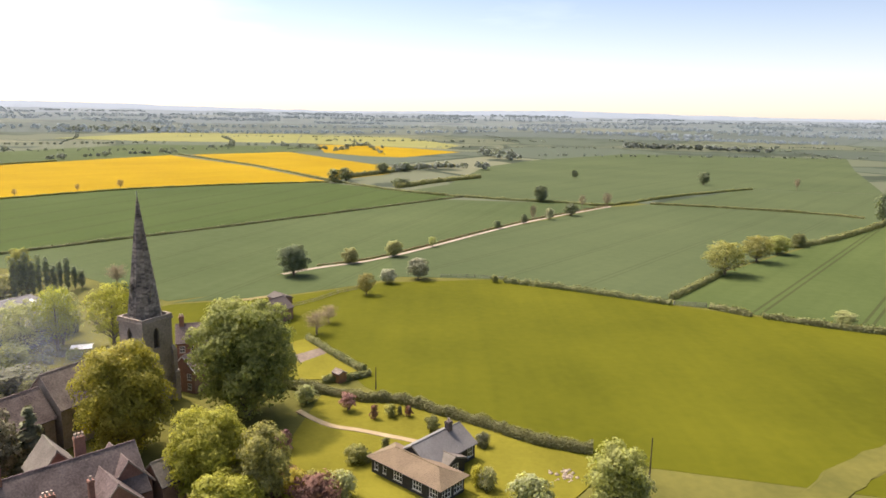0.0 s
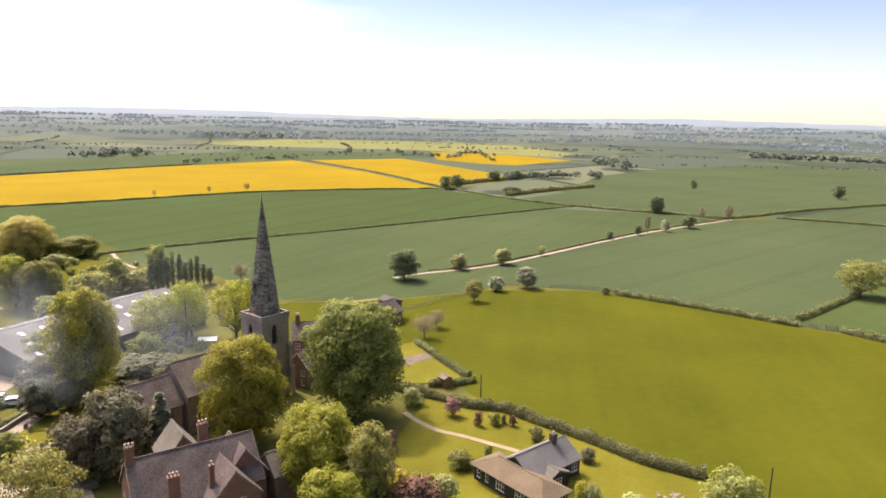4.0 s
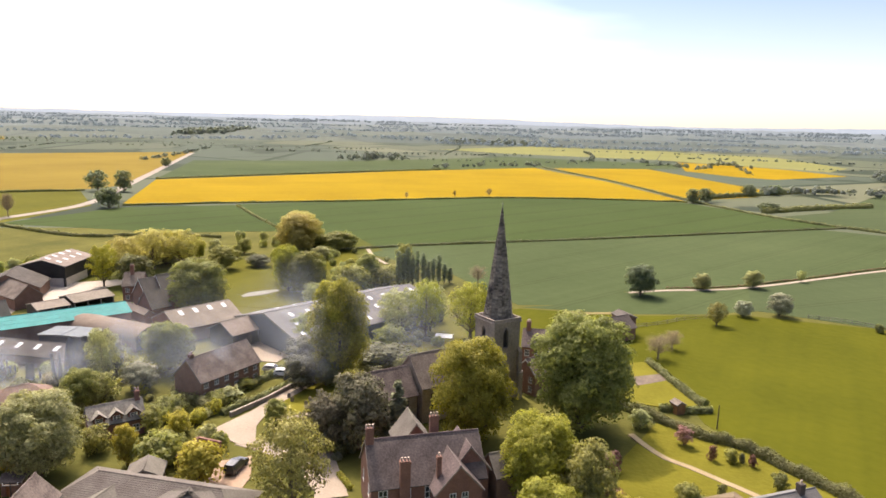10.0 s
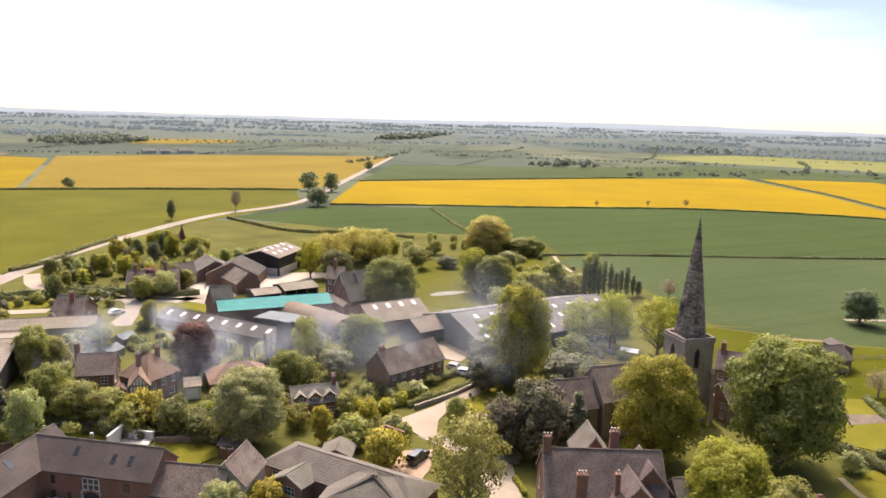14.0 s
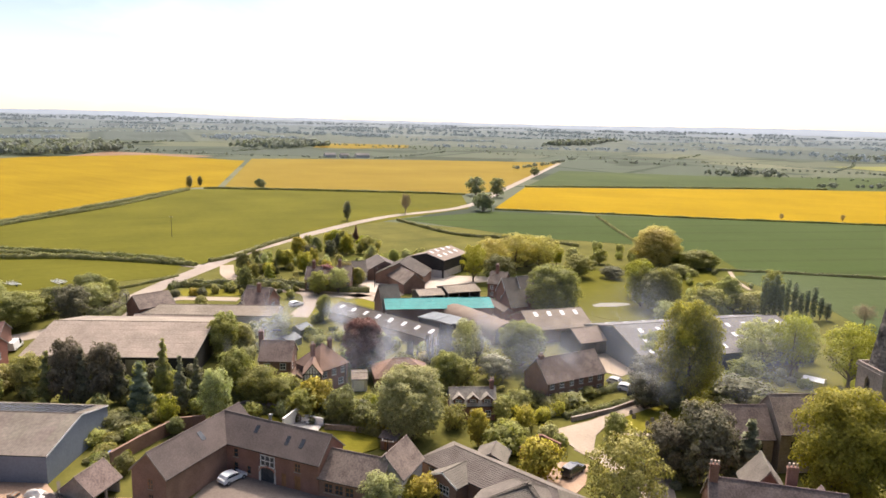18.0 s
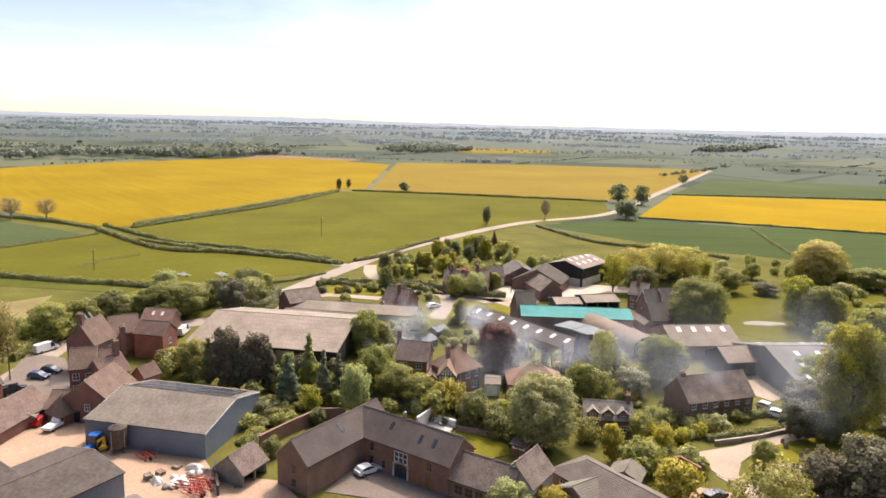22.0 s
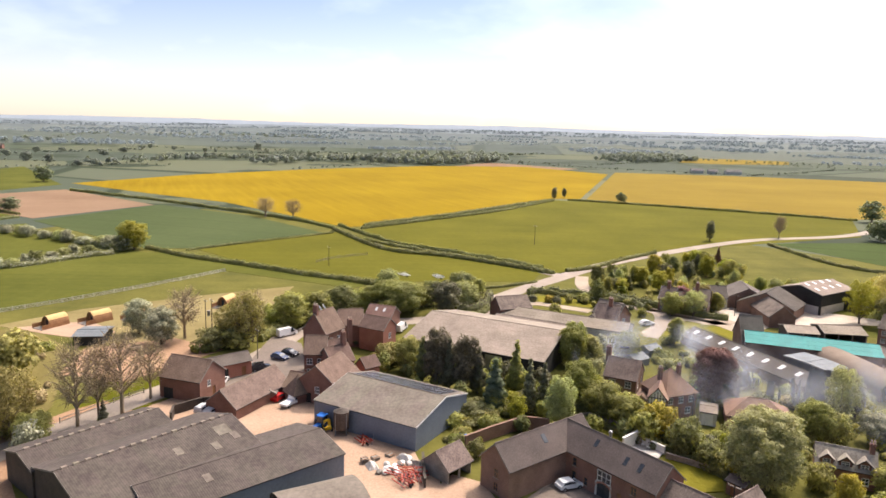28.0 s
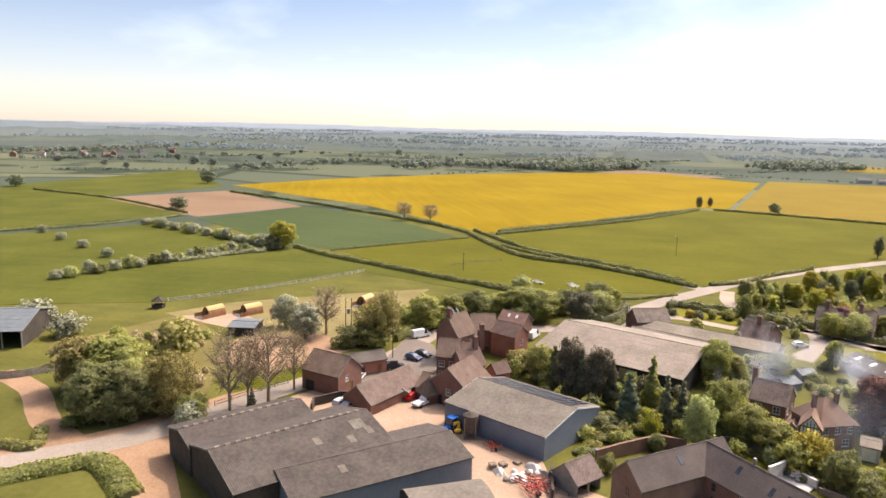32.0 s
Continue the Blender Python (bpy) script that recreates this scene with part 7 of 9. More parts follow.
tree("round", "blossom", -158.4, -56.6, 8.6, 4.3)
tree("bush", "hedge", -155.6, -44.3, 4.5, 4.2)
tree("bush", "hedge", -157.6, -39.3, 4.5, 3.5)
tree("round", "blossom", -166.7, -64.8, 8.3, 3.9)
tree("bush", "blossom", -155.0, -126.7, 5.9, 5.9)
tree("bush", "blossom", -148.0, -112.7, 5.2, 4.7)

# field trees
tree("round", "field", -44.3, 209.3, 9.3, 4.8, where="alone in the wheat")
tree("round", "pale", -29.3, 228.6, 5.0, 3.1)
tree("round", "pale", -15.4, 241.0, 5.5, 3.3)
tree("open", "pale", -2.0, 260.2, 3.9, 1.7)
tree("far", "field", 26.5, 305.5, 3.6, 1.8)
tree("far", "field", 40.3, 321.5, 4.3, 1.9)
tree("bare", "twig", 45.3, 327.3, 8.4, 1.9)
tree("far", "blossom", 54.4, 335.4, 5.6, 2.4)
tree("far", "field", 67.7, 350.4, 6.1, 4.0)
tree("bare", "twig", 94.1, 384.0, 8.5, 3.2)
tree("round", "field", 60.1, 404.5, 9.3, 4.5)
tree("bare", "twig", 79.9, 382.2, 7.2, 2.6)
tree("far", "field", 201.6, 526.4, 9.4, 4.6)
tree("far", "field", 111.9, 570.9, 6.5, 3.3)
tree("bare", "twig", 261.4, 504.0, 8.2, 2.8)
tree("round", "blossom", -5.8, 207.4, 6.4, 3.3)
tree("round", "blossom", -14.5, 201.1, 4.3, 2.4)
tree("open", "ochre", -19.7, 187.6, 6.0, 2.7)
tree("bare", "twig", -27.3, 151.9, 5.6, 3.3)
tree("bare", "twig", -25.9, 160.7, 4.5, 2.8)
tree("open", "olive", 93.9, 220.5, 10.5, 7.4)
tree("open", "olive", 113.7, 241.4, 9.4, 6.0)
tree("round", "olive", 128.7, 256.8, 6.5, 4.8)
tree("round", "hedge", 144.7, 272.9, 5.1, 2.8)
tree("round", "pale", 101.2, 164.5, 3.8, 2.9)
tree("bush", "hedge", 17.6, 204.6, 2.1, 1.4)
tree("far", "field", 223.2, 342.9, 15.6, 5.0)
tree("far", "field", -74.4, 496.9, 9.4, 5.8)
tree("far", "field", -67.3, 504.9, 9.9, 5.8)
tree("far_wide", "field", -26.0, 480.0, 5.0, 7.0)
tree("far_wide", "field", -30.0, 606.9, 7.0, 7.0)
tree("far_wide", "field", -47.1, 579.3, 8.2, 6.3)
hedge([(-74.3, 528.8), (-41.8, 588.6), (-11.8, 646.2), (14.9, 667.3)], 5.0, 4.2, "field", per_m=5, size=0.9, label="overgrown hedge with small trees behind the rape")
tree("bare", "twig", -239.0, 390.9, 4.1, 1.8)
tree("bare", "twig", -218.4, 420.1, 4.5, 1.8)
tree("bare", "twig", -200.3, 437.4, 5.8, 2.6)
tree("dome", "tan", -171.0, 201.8, 14.7, 7.9)
tree("round", "green", -163.6, 215.8, 6.9, 6.7)
tree("round", "green", -161.9, 220.0, 5.8, 4.5)
tree("dome", "lime", -143.5, 162.4, 11.3, 4.2)
tree("dome", "green", -129.7, 155.9, 11.3, 5.3)
tree("bare", "twig", -92.0, 194.5, 5.8, 3.6)
tree("far", "field", -415.2, 291.4, 13.1, 7.5)
tree("far", "field", -400.1, 299.5, 13.4, 6.1)
tree("far_wide", "field", -336.7, 242.2, 9.9, 7.5)
tree("far", "field", -564.4, 470.9, 8.7, 5.4)
tree("bare", "twig", -341.0, 191.2, 11.7, 2.9)
tree("far", "field", -507.7, 161.0, 7.2, 4.4)
tree("column", "dark", -527.4, 114.6, 9.2, 2.2)
tree("column", "dark", -539.2, 124.9, 7.8, 1.8)
tree("bare", "twig", -389.4, -77.8, 10.8, 6.5)
tree("bare", "twig", -383.0, -61.6, 10.8, 5.7)
tree("round", "lime", -280.9, -108.9, 11.2, 6.5, where="on the field corner")
tree("bush", "dark", -276.8, -111.7, 5.7, 4.2)
for k in range(16):
    q = Vector((-203.8, -157.7)).lerp(Vector((-270.4, -122.6)), k / 15)
    tree("bush", ("blossom", "pale", "blossom", "hedge")[k % 4], q.x + 1.5 * math.sin(k * 2.4), q.y, 2.8 + 0.7 * (k % 3), 2.6 + 0.5 * (k % 2), "blossoming hedgerow")
for k in range(12):
    q = Vector((-328.4, -200.3)).lerp(Vector((-283.6, -118.1)), k / 11)
    tree("bush", ("blossom", "pale", "blossom")[k % 3], q.x, q.y + 1.5 * math.sin(k * 2.1), 3.2 + 0.8 * (k % 3), 3.0 + 0.6 * (k % 2), "blossoming hedgerow")
for k in range(4):
    q = Vector((-289.9, -229.5)).lerp(Vector((-243.2, -165.8)), k / 3)
    tree("round", "blossom", q.x, q.y, 3.4, 2.4, "blossoming hedgerow")
tree("far", "field", -391.7, -217.3, 7.6, 5.9)
tree("far", "field", -580.8, -293.3, 12.5, 7.4)
tree("far", "field", -491.9, -408.6, 8.8, 6.8)
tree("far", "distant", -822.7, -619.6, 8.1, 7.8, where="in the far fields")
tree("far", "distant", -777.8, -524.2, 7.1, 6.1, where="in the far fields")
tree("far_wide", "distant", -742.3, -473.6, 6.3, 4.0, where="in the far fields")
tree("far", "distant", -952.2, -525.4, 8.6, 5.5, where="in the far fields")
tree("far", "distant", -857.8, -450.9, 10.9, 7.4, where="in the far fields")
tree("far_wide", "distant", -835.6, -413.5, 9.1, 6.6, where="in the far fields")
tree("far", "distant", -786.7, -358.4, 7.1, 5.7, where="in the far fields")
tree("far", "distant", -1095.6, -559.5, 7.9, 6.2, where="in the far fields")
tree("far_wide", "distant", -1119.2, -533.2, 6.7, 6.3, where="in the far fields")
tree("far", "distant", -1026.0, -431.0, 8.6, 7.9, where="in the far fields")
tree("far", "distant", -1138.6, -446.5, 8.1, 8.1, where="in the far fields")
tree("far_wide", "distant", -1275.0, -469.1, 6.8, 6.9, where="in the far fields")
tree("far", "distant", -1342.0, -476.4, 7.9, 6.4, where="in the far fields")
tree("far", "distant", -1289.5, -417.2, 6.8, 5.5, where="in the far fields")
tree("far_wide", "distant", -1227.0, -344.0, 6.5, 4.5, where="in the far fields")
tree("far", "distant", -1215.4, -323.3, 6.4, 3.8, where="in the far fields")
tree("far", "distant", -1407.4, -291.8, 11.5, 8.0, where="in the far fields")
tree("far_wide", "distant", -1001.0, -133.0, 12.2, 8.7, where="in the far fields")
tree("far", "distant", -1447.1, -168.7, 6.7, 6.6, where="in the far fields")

# garden shrubs round the bungalow
tree("small", "pink", -14.8, 110.7, 3.2, 1.6)
tree("shrub", "copper", -10.0, 107.6, 2.6, 0.8)
tree("bush", "olive", -7.4, 108.5, 2.0, 1.2)
tree("shrub", "dark", -5.9, 109.2, 1.7, 0.5)
tree("shrub", "copper", -4.4, 108.6, 2.0, 0.7)
tree("bush", "hedge", -0.3, 103.4, 2.4, 1.3)
tree("shrub", "hedge", -7.4, 97.3, 1.8, 0.8)
tree("bush", "green", -11.2, 92.9, 2.4, 2.0)
tree("bush", "pale", -22.6, 114.2, 2.9, 2.2)
tree("bush", "copper", -14.9, 80.4, 4.7, 3.5)
tree("bush", "pale", -12.0, 83.1, 3.8, 2.2)
tree("round", "lime", -24.5, 77.1, 6.0, 3.5)
tree("bush", "gold", -18.0, 83.6, 3.4, 2.3)
tree("round", "olive", 23.2, 81.3, 8.8, 4.2)
tree("bush", "pale", 26.8, 82.7, 4.0, 2.1)
tree("bush", "pale", 12.6, 81.1, 4.5, 3.3)
tree("bush", "dark", 7.3, 98.4, 2.1, 1.3)
tree("bush", "gold", 6.2, 86.8, 3.1, 1.2)
tree("bush", "pale", 7.3, 86.0, 3.0, 1.5)
tree("shrub", "pink", -22.6, 96.0, 3.2, 1.6)
for k in range(8):
    q = Vector((-56.1, 74.2)).lerp(Vector((-52.7, 72.1)), k / 7)
    tree("shrub", "lime", q.x, q.y, 0.8, 0.55, "clipped box balls")

tree("round", "olive", -188.4, 76.2, 6.7, 3.3)
tree("open", "pale", -187.4, 82.1, 7.6, 3.6)
tree("round", "pink", -194.8, 81.6, 7.2, 3.0, where="before a house")
tree("open", "ochre", -193.8, 86.8, 8.0, 3.6, where="beside the farm lane")
tree("round", "olive", -193.3, 91.3, 5.6, 2.7)
tree("open", "pale", -84.1, 134.7, 11.4, 5.2)
tree("open", "pale", -79.8, 142.4, 11.6, 4.6)
tree("round", "green", -145.5, 36.8, 8.8, 3.6)
tree("round", "olive", -148.7, 42.1, 5.9, 2.9)
tree("round", "green", -148.9, 50.4, 6.7, 3.2)

# ---- hedges ----
hedge([(-28.3, 121.2), (-19.0, 117.6), (-12.2, 114.9), (-7.6, 114.8), (-3.9, 113.2), (2.1, 109.2), (7.7, 105.8), (12.0, 102.5), (16.0, 99.7), (19.8, 98.2), (24.0, 97.0)], 1.9, 1.9, per_m=150, size=0.22, label="thick dark garden hedge below the pasture")
hedge([(-12.8, 95.8), (-11.0, 94.6), (-9.2, 93.2)], 2.0, 1.5, "green", per_m=60, size=0.25, label="short bushy hedge on the lawn")
hedge([(-122.5, 26.0), (-120.6, 32.8), (-115.6, 39.0), (-109.0, 44.6), (-103.2, 48.4)], 4.5, 3.2, "hedge", per_m=110, size=0.3, label="tangled undergrowth behind the curved garden wall", wild=0.4)
hedge([(-28.7, 148.6), (-19.9, 136.2), (-13.9, 128.5)], 1.6, 1.6, label="clipped hedge along the garden edge")
hedge([(-12.7, 127.4), (-16.2, 124.9), (-21.2, 123.0)], 1.4, 1.4, label="short clipped garden hedge")
hedge([(-39.5, 223.2), (-17.6, 242.6), (22.4, 301.4), (50.2, 339.2), (96.0, 391.0)], 0.9, 0.7, "copper", per_m=6, size=0.35, label="low reddish brambles along the farm track")
hedge([(20.5, 204.8), (37.5, 196.9), (63.8, 182.0)], 2.2, 1.8, per_m=18, size=0.42, label="hedge between pasture and wheat")
hedge([(73.2, 179.2), (81.2, 171.7)], 2.2, 1.8, per_m=18, size=0.42, label="gappy field hedge of the pasture")
hedge([(83.7, 170.8), (97.9, 162.5), (111.0, 157.0)], 2.2, 1.8, per_m=18, size=0.42, label="field hedge along the wheat")
hedge([(65.8, 187.9), (80.4, 205.2), (92.2, 219.6)], 2.4, 1.8, per_m=18, size=0.42, label="hedge running out to a tree")
hedge([(140.0, 269.0), (170.1, 290.5), (221.1, 337.2)], 3.0, 2.4, per_m=11, size=0.5, label="far tall field hedge")
hedge([(-160.5, 218.0), (-142.5, 241.6), (-119.5, 267.5), (-68.5, 324.5), (2.0, 408.5), (20.0, 428.0)], 1.4, 1.1, "dark", per_m=7, size=0.5, label="thin low hedge across the wheat")
hedge([(-339.2, 252.5), (-301.5, 300.4), (-253.7, 355.2), (-195.3, 429.9), (-139.3, 469.5), (-78.3, 499.2)], 1.6, 1.3, per_m=7, size=0.55, label="low hedge below the rape field")
hedge([(-290.0, 779.0), (-168.0, 637.0), (-79.3, 510.3)], 2.2, 1.6, per_m=7, size=0.55, label="dark hedge between the rape fields")
hedge([(-462.3, 375.5), (-396.3, 555.4), (-356.1, 651.7)], 2.0, 1.6, per_m=7, size=0.55, label="hedge behind the rape field")
hedge([(-76.4, 503.9), (-20.4, 446.0), (28.7, 416.6), (73.8, 401.1), (98.5, 394.2), (155.1, 446.5), (225.8, 498.3)], 2.2, 1.6, per_m=7, size=0.55, label="long winding far field hedge")
hedge([(123.7, 402.5), (167.5, 388.4), (206.0, 370.6), (221.8, 356.0)], 1.8, 1.4, per_m=7, size=0.55, label="thin field hedge in the wheat")
hedge([(-28.2, 468.0), (-1.1, 512.3), (32.2, 555.3)], 6.0, 3.5, per_m=5, size=0.9, label="thick overgrown hedge strip")
hedge([(-292.6, 291.7), (-251.9, 264.6), (-210.2, 237.9)], 1.4, 1.1, per_m=7, size=0.55, label="narrow hedge between wheat fields")
hedge([(-319.0, 174.2), (-265.8, 177.0), (-241.0, 201.5), (-218.8, 208.4)], 2.0, 1.6, per_m=11, size=0.5, label="hedge behind the orchard")
hedge([(-506.5, 148.8), (-466.0, 215.5), (-422.8, 287.3)], 1.8, 1.6, per_m=7, size=0.55, label="hedge below the fading rape")
hedge([(-516.6, 122.4), (-484.3, 184.9), (-452.7, 243.9), (-421.9, 283.8)], 2.0, 1.6, per_m=7, size=0.55, label="hedge below the dull yellow field")
hedge([(-359.4, -21.4), (-386.0, 3.2), (-430.1, 43.9), (-515.1, 109.9)], 2.4, 2.0, per_m=7, size=0.55, label="hedge along the yellow field")
hedge([(-344.6, -35.7), (-290.3, -8.8), (-275.6, 16.8), (-257.6, 39.5), (-244.2, 54.0)], 2.6, 1.9, per_m=18, size=0.42, label="twin hedge along the field path")
hedge([(-358.9, -34.2), (-305.3, -4.2), (-284.8, 19.7), (-254.2, 51.9)], 2.2, 1.7, per_m=11, size=0.5, label="twin hedge along the meadow")
hedge([(-511.9, -240.1), (-469.1, -174.8), (-416.7, -106.4), (-377.4, -60.3), (-348.5, -36.1)], 2.6, 2.0, per_m=11, size=0.5, label="hedge round the yellow field")
hedge([(-348.3, -21.9), (-382.7, 10.4), (-435.0, 58.4), (-510.1, 110.7)], 2.2, 1.8, per_m=11, size=0.5, label="hedge between meadow and rape")
hedge([(-284.0, -104.9), (-267.0, -83.9), (-252.3, -59.2), (-236.3, -33.5), (-226.9, -14.4), (-220.9, -3.1)], 2.6, 1.9, per_m=18, size=0.42, label="hedge between paddock and pasture")
hedge([(-280.3, -88.0), (-305.2, -63.8), (-333.5, -34.6)], 1.4, 1.0, per_m=11, size=0.5, label="thin hedge of the green crop")
hedge([(-336.3, -207.2), (-319.3, -169.9), (-301.1, -146.5), (-280.2, -116.8)], 3.4, 2.6, "blossom", per_m=18, size=0.42, label="hawthorn hedge in white blossom")
hedge([(-235.9, -147.0), (-244.6, -133.2), (-257.9, -124.1), (-270.5, -112.9)], 3.2, 2.4, "blossom", per_m=18, size=0.42, label="low hawthorn hedge in blossom")
hedge([(-287.4, -249.2), (-316.2, -223.4), (-368.4, -200.1)], 2.0, 1.6, per_m=7, size=0.55, label="thin far hedge of the pasture")
hedge([(-472.6, -377.8), (-435.8, -289.5), (-377.9, -205.2)], 2.0, 1.6, per_m=7, size=0.55, label="hedge beside the tilled field")
hedge([(-215.1, 42.7), (-205.8, 56.8), (-203.0, 71.5), (-196.7, 84.0), (-191.8, 90.5)], 2.0, 1.6, per_m=26, size=0.36, label="clipped hedge along the village green")
hedge([(-193.1, 24.1), (-187.8, 21.3), (-183.0, 14.9)], 1.8, 1.8, per_m=26, size=0.36, label="curved clipped hedge at the road")
hedge([(-314.2, -19.3), (-283.8, 10.5), (-262.5, 35.1), (-244.1, 53.9)], 2.6, 1.8, per_m=11, size=0.5, label="hedge above the village road")
hedge([(-91.3, 86.6), (-91.1, 97.8), (-93.2, 109.3)], 1.6, 1.3, per_m=50, size=0.3, label="clipped hedge before the long cottage")
hedge([(-85.7, 80.5), (-84.9, 91.5), (-85.7, 102.4)], 1.6, 1.4, per_m=50, size=0.3, label="clipped hedge along the gravel lane")
hedge([(-99.0, 81.3), (-95.9, 83.1), (-89.0, 82.2)], 1.8, 1.5, "green", per_m=50, size=0.3, label="fresh green clipped garden hedge")
hedge([(-92.8, -84.5), (-92.9, -78.6), (-99.7, -82.4)], 2.2, 1.3, "olive", per_m=60, size=0.3, label="rough hedge beside the road")
hedge([(-83.3, -76.4), (-87.8, -70.8), (-90.3, -65.2), (-82.1, -55.4)], 4.4, 1.3, "green", per_m=110, size=0.3, label="bramble hedge at the farm entrance")
hedge([(-115.6, 31.9), (-111.1, 36.6), (-103.9, 42.8), (-94.7, 48.8)], 1.4, 1.6, "hedge", per_m=50, size=0.3, label="garden hedge behind the terrace")
hedge([(-161.0, -34.4), (-175.2, -28.3), (-189.3, -17.6)], 2.0, 2.4, "olive", per_m=26, size=0.36, label="overgrown hedge beside the village road")
hedge([(-100.3, 114.7), (-90.1, 121.3), (-78.8, 133.3)], 2.0, 1.8, "green", per_m=18, size=0.42, label="shrubby hedge of the churchyard")

hedge([(-100.4, 82.9), (-95.3, 82.2), (-86.9, 79.8)], 2.0, 2.0, "hedge", per_m=50, size=0.3, label="tall clipped hedge beside the long cottage")


hedge([(-248.6, 59.6), (-255.7, 71.7), (-272.9, 88.1), (-291.5, 108.9)], 2.0, 1.6, per_m=18, size=0.42, label="hedge above the village road bend")

hedge([(-188.3, 14.3), (-191.0, 19.9), (-199.6, 24.5), (-209.1, 26.4)], 2.4, 3.0, "dark", per_m=30, size=0.35, label="tall clipped hedge curving round the corner")
hedge([(-212.0, 39.0), (-215.1, 42.8), (-212.5, 53.2), (-207.6, 63.1), (-201.4, 68.7), (-194.0, 70.7)], 2.2, 2.3, "dark", per_m=24, size=0.35, label="dark clipped hedge round the green")
hedge([(-211.4, 64.3), (-201.9, 72.6), (-189.8, 81.2), (-184.3, 91.0)], 2.0, 2.3, "dark", per_m=20, size=0.35, label="dark clipped hedge along the farm lane")

# far hamlet and a lone farm, small with distance
rnd = random.Random(21)
for hx, hy in ((-897, -748), (-906, -716), (-912, -690), (-930, -664), (-948, -640), (-985, -700), (-1010, -668), (-1060, -690), (-1096, -672), (-1130, -700), (-1180, -668), (-1236, -698)):
    a = rnd.uniform(0, math.pi)
    building("house", "far brick house among the trees of a hamlet", "house", (hx, hy), (hx + 11 * math.cos(a), hy + 11 * math.sin(a)), 8.0, 4.8, 8.0, rnd.choice((BRICK, RENDER_PALE, BRICK_BROWN)), rnd.choice((TILE_WARM, TILE_RED, TILE_GREY)), chimneys=((1.0, 4.0, 9.2, 1.0, 0.7, 2),), group="houses of the far hamlet")
for hx, hy, w in ((-921, 386, 16.0), (-908, 404, 12.0), (-911, 430, 20.0)):
    building("barn", "far farm building with a pale roof behind the yellow field", "barn", (hx, hy), (hx + 2.0, hy + w), 9.0, 4.0, 6.4, RENDER_PALE, SHEET_GREY, course=1.8, group="buildings of the far farm")

# far woods and hedgerow trees, too many to count, in haze-tinted foliage
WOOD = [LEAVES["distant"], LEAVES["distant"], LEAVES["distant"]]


def far_wood(points, spread, count, height, material, label, n=46):
    rng = np.random.default_rng(abs(int(count + points[0][0] * 3)))
    line = smooth_line(points, 8.0)
    pts, outs = [], []
    for _ in range(count):
        p = line[rng.integers(len(line))]
        c = np.array((p.x + rng.normal(0, spread), p.y + rng.normal(0, spread), 0))
        h = height * rng.uniform(0.55, 1.15)
        d = rng.normal(0, 1, (n, 3))
        d /= np.linalg.norm(d, axis=1, keepdims=True)
        d[:, 2] = np.abs(d[:, 2]) * 1.2 - 0.2
        far_ = math.hypot(c[0], c[1])
        lift = 0.0 if far_ < 1150 else float(np.interp(far_, (1150, 1600, 1950, 2600, 3500), (0, 0, 14, 31, 48)))
        pts.append(c + np.array((0, 0, h * 0.45 + lift)) + d * np.array((h * 0.48, h * 0.48, h * 0.55)) * rng.uniform(0.75, 1.05, (n, 1)))
        outs.append(d)
    o = new("wood", leaf_mesh("wood", np.concatenate(pts), np.concatenate(outs), height * (0.22 if n > 30 else 0.34), rng, material, 0.4))
    return tagged(o, label, "wood", kind="stuff")


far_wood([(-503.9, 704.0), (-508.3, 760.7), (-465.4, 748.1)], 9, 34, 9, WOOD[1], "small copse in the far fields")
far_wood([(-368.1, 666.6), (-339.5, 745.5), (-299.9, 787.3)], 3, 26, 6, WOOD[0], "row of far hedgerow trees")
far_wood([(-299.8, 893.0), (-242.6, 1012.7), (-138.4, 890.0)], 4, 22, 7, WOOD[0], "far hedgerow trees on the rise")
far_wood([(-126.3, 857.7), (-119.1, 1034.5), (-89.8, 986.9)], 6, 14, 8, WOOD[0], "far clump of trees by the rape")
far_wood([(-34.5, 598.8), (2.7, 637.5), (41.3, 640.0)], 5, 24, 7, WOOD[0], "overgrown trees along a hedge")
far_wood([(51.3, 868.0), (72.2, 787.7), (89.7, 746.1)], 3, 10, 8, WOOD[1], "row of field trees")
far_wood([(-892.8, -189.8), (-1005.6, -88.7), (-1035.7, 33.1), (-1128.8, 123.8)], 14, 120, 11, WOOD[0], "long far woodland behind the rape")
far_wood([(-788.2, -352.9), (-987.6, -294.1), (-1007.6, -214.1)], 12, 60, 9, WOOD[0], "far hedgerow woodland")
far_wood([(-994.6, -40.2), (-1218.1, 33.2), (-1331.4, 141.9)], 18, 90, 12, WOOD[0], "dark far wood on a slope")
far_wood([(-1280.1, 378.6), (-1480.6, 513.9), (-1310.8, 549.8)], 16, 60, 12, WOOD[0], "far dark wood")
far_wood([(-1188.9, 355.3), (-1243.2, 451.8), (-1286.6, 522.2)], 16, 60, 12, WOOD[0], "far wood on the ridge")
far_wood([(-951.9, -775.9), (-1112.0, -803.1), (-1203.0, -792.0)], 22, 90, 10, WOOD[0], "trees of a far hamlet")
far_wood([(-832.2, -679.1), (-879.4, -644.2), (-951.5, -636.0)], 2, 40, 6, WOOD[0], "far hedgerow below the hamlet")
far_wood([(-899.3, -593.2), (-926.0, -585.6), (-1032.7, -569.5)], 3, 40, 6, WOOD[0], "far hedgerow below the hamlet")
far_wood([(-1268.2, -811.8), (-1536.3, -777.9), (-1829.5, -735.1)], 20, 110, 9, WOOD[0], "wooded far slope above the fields")
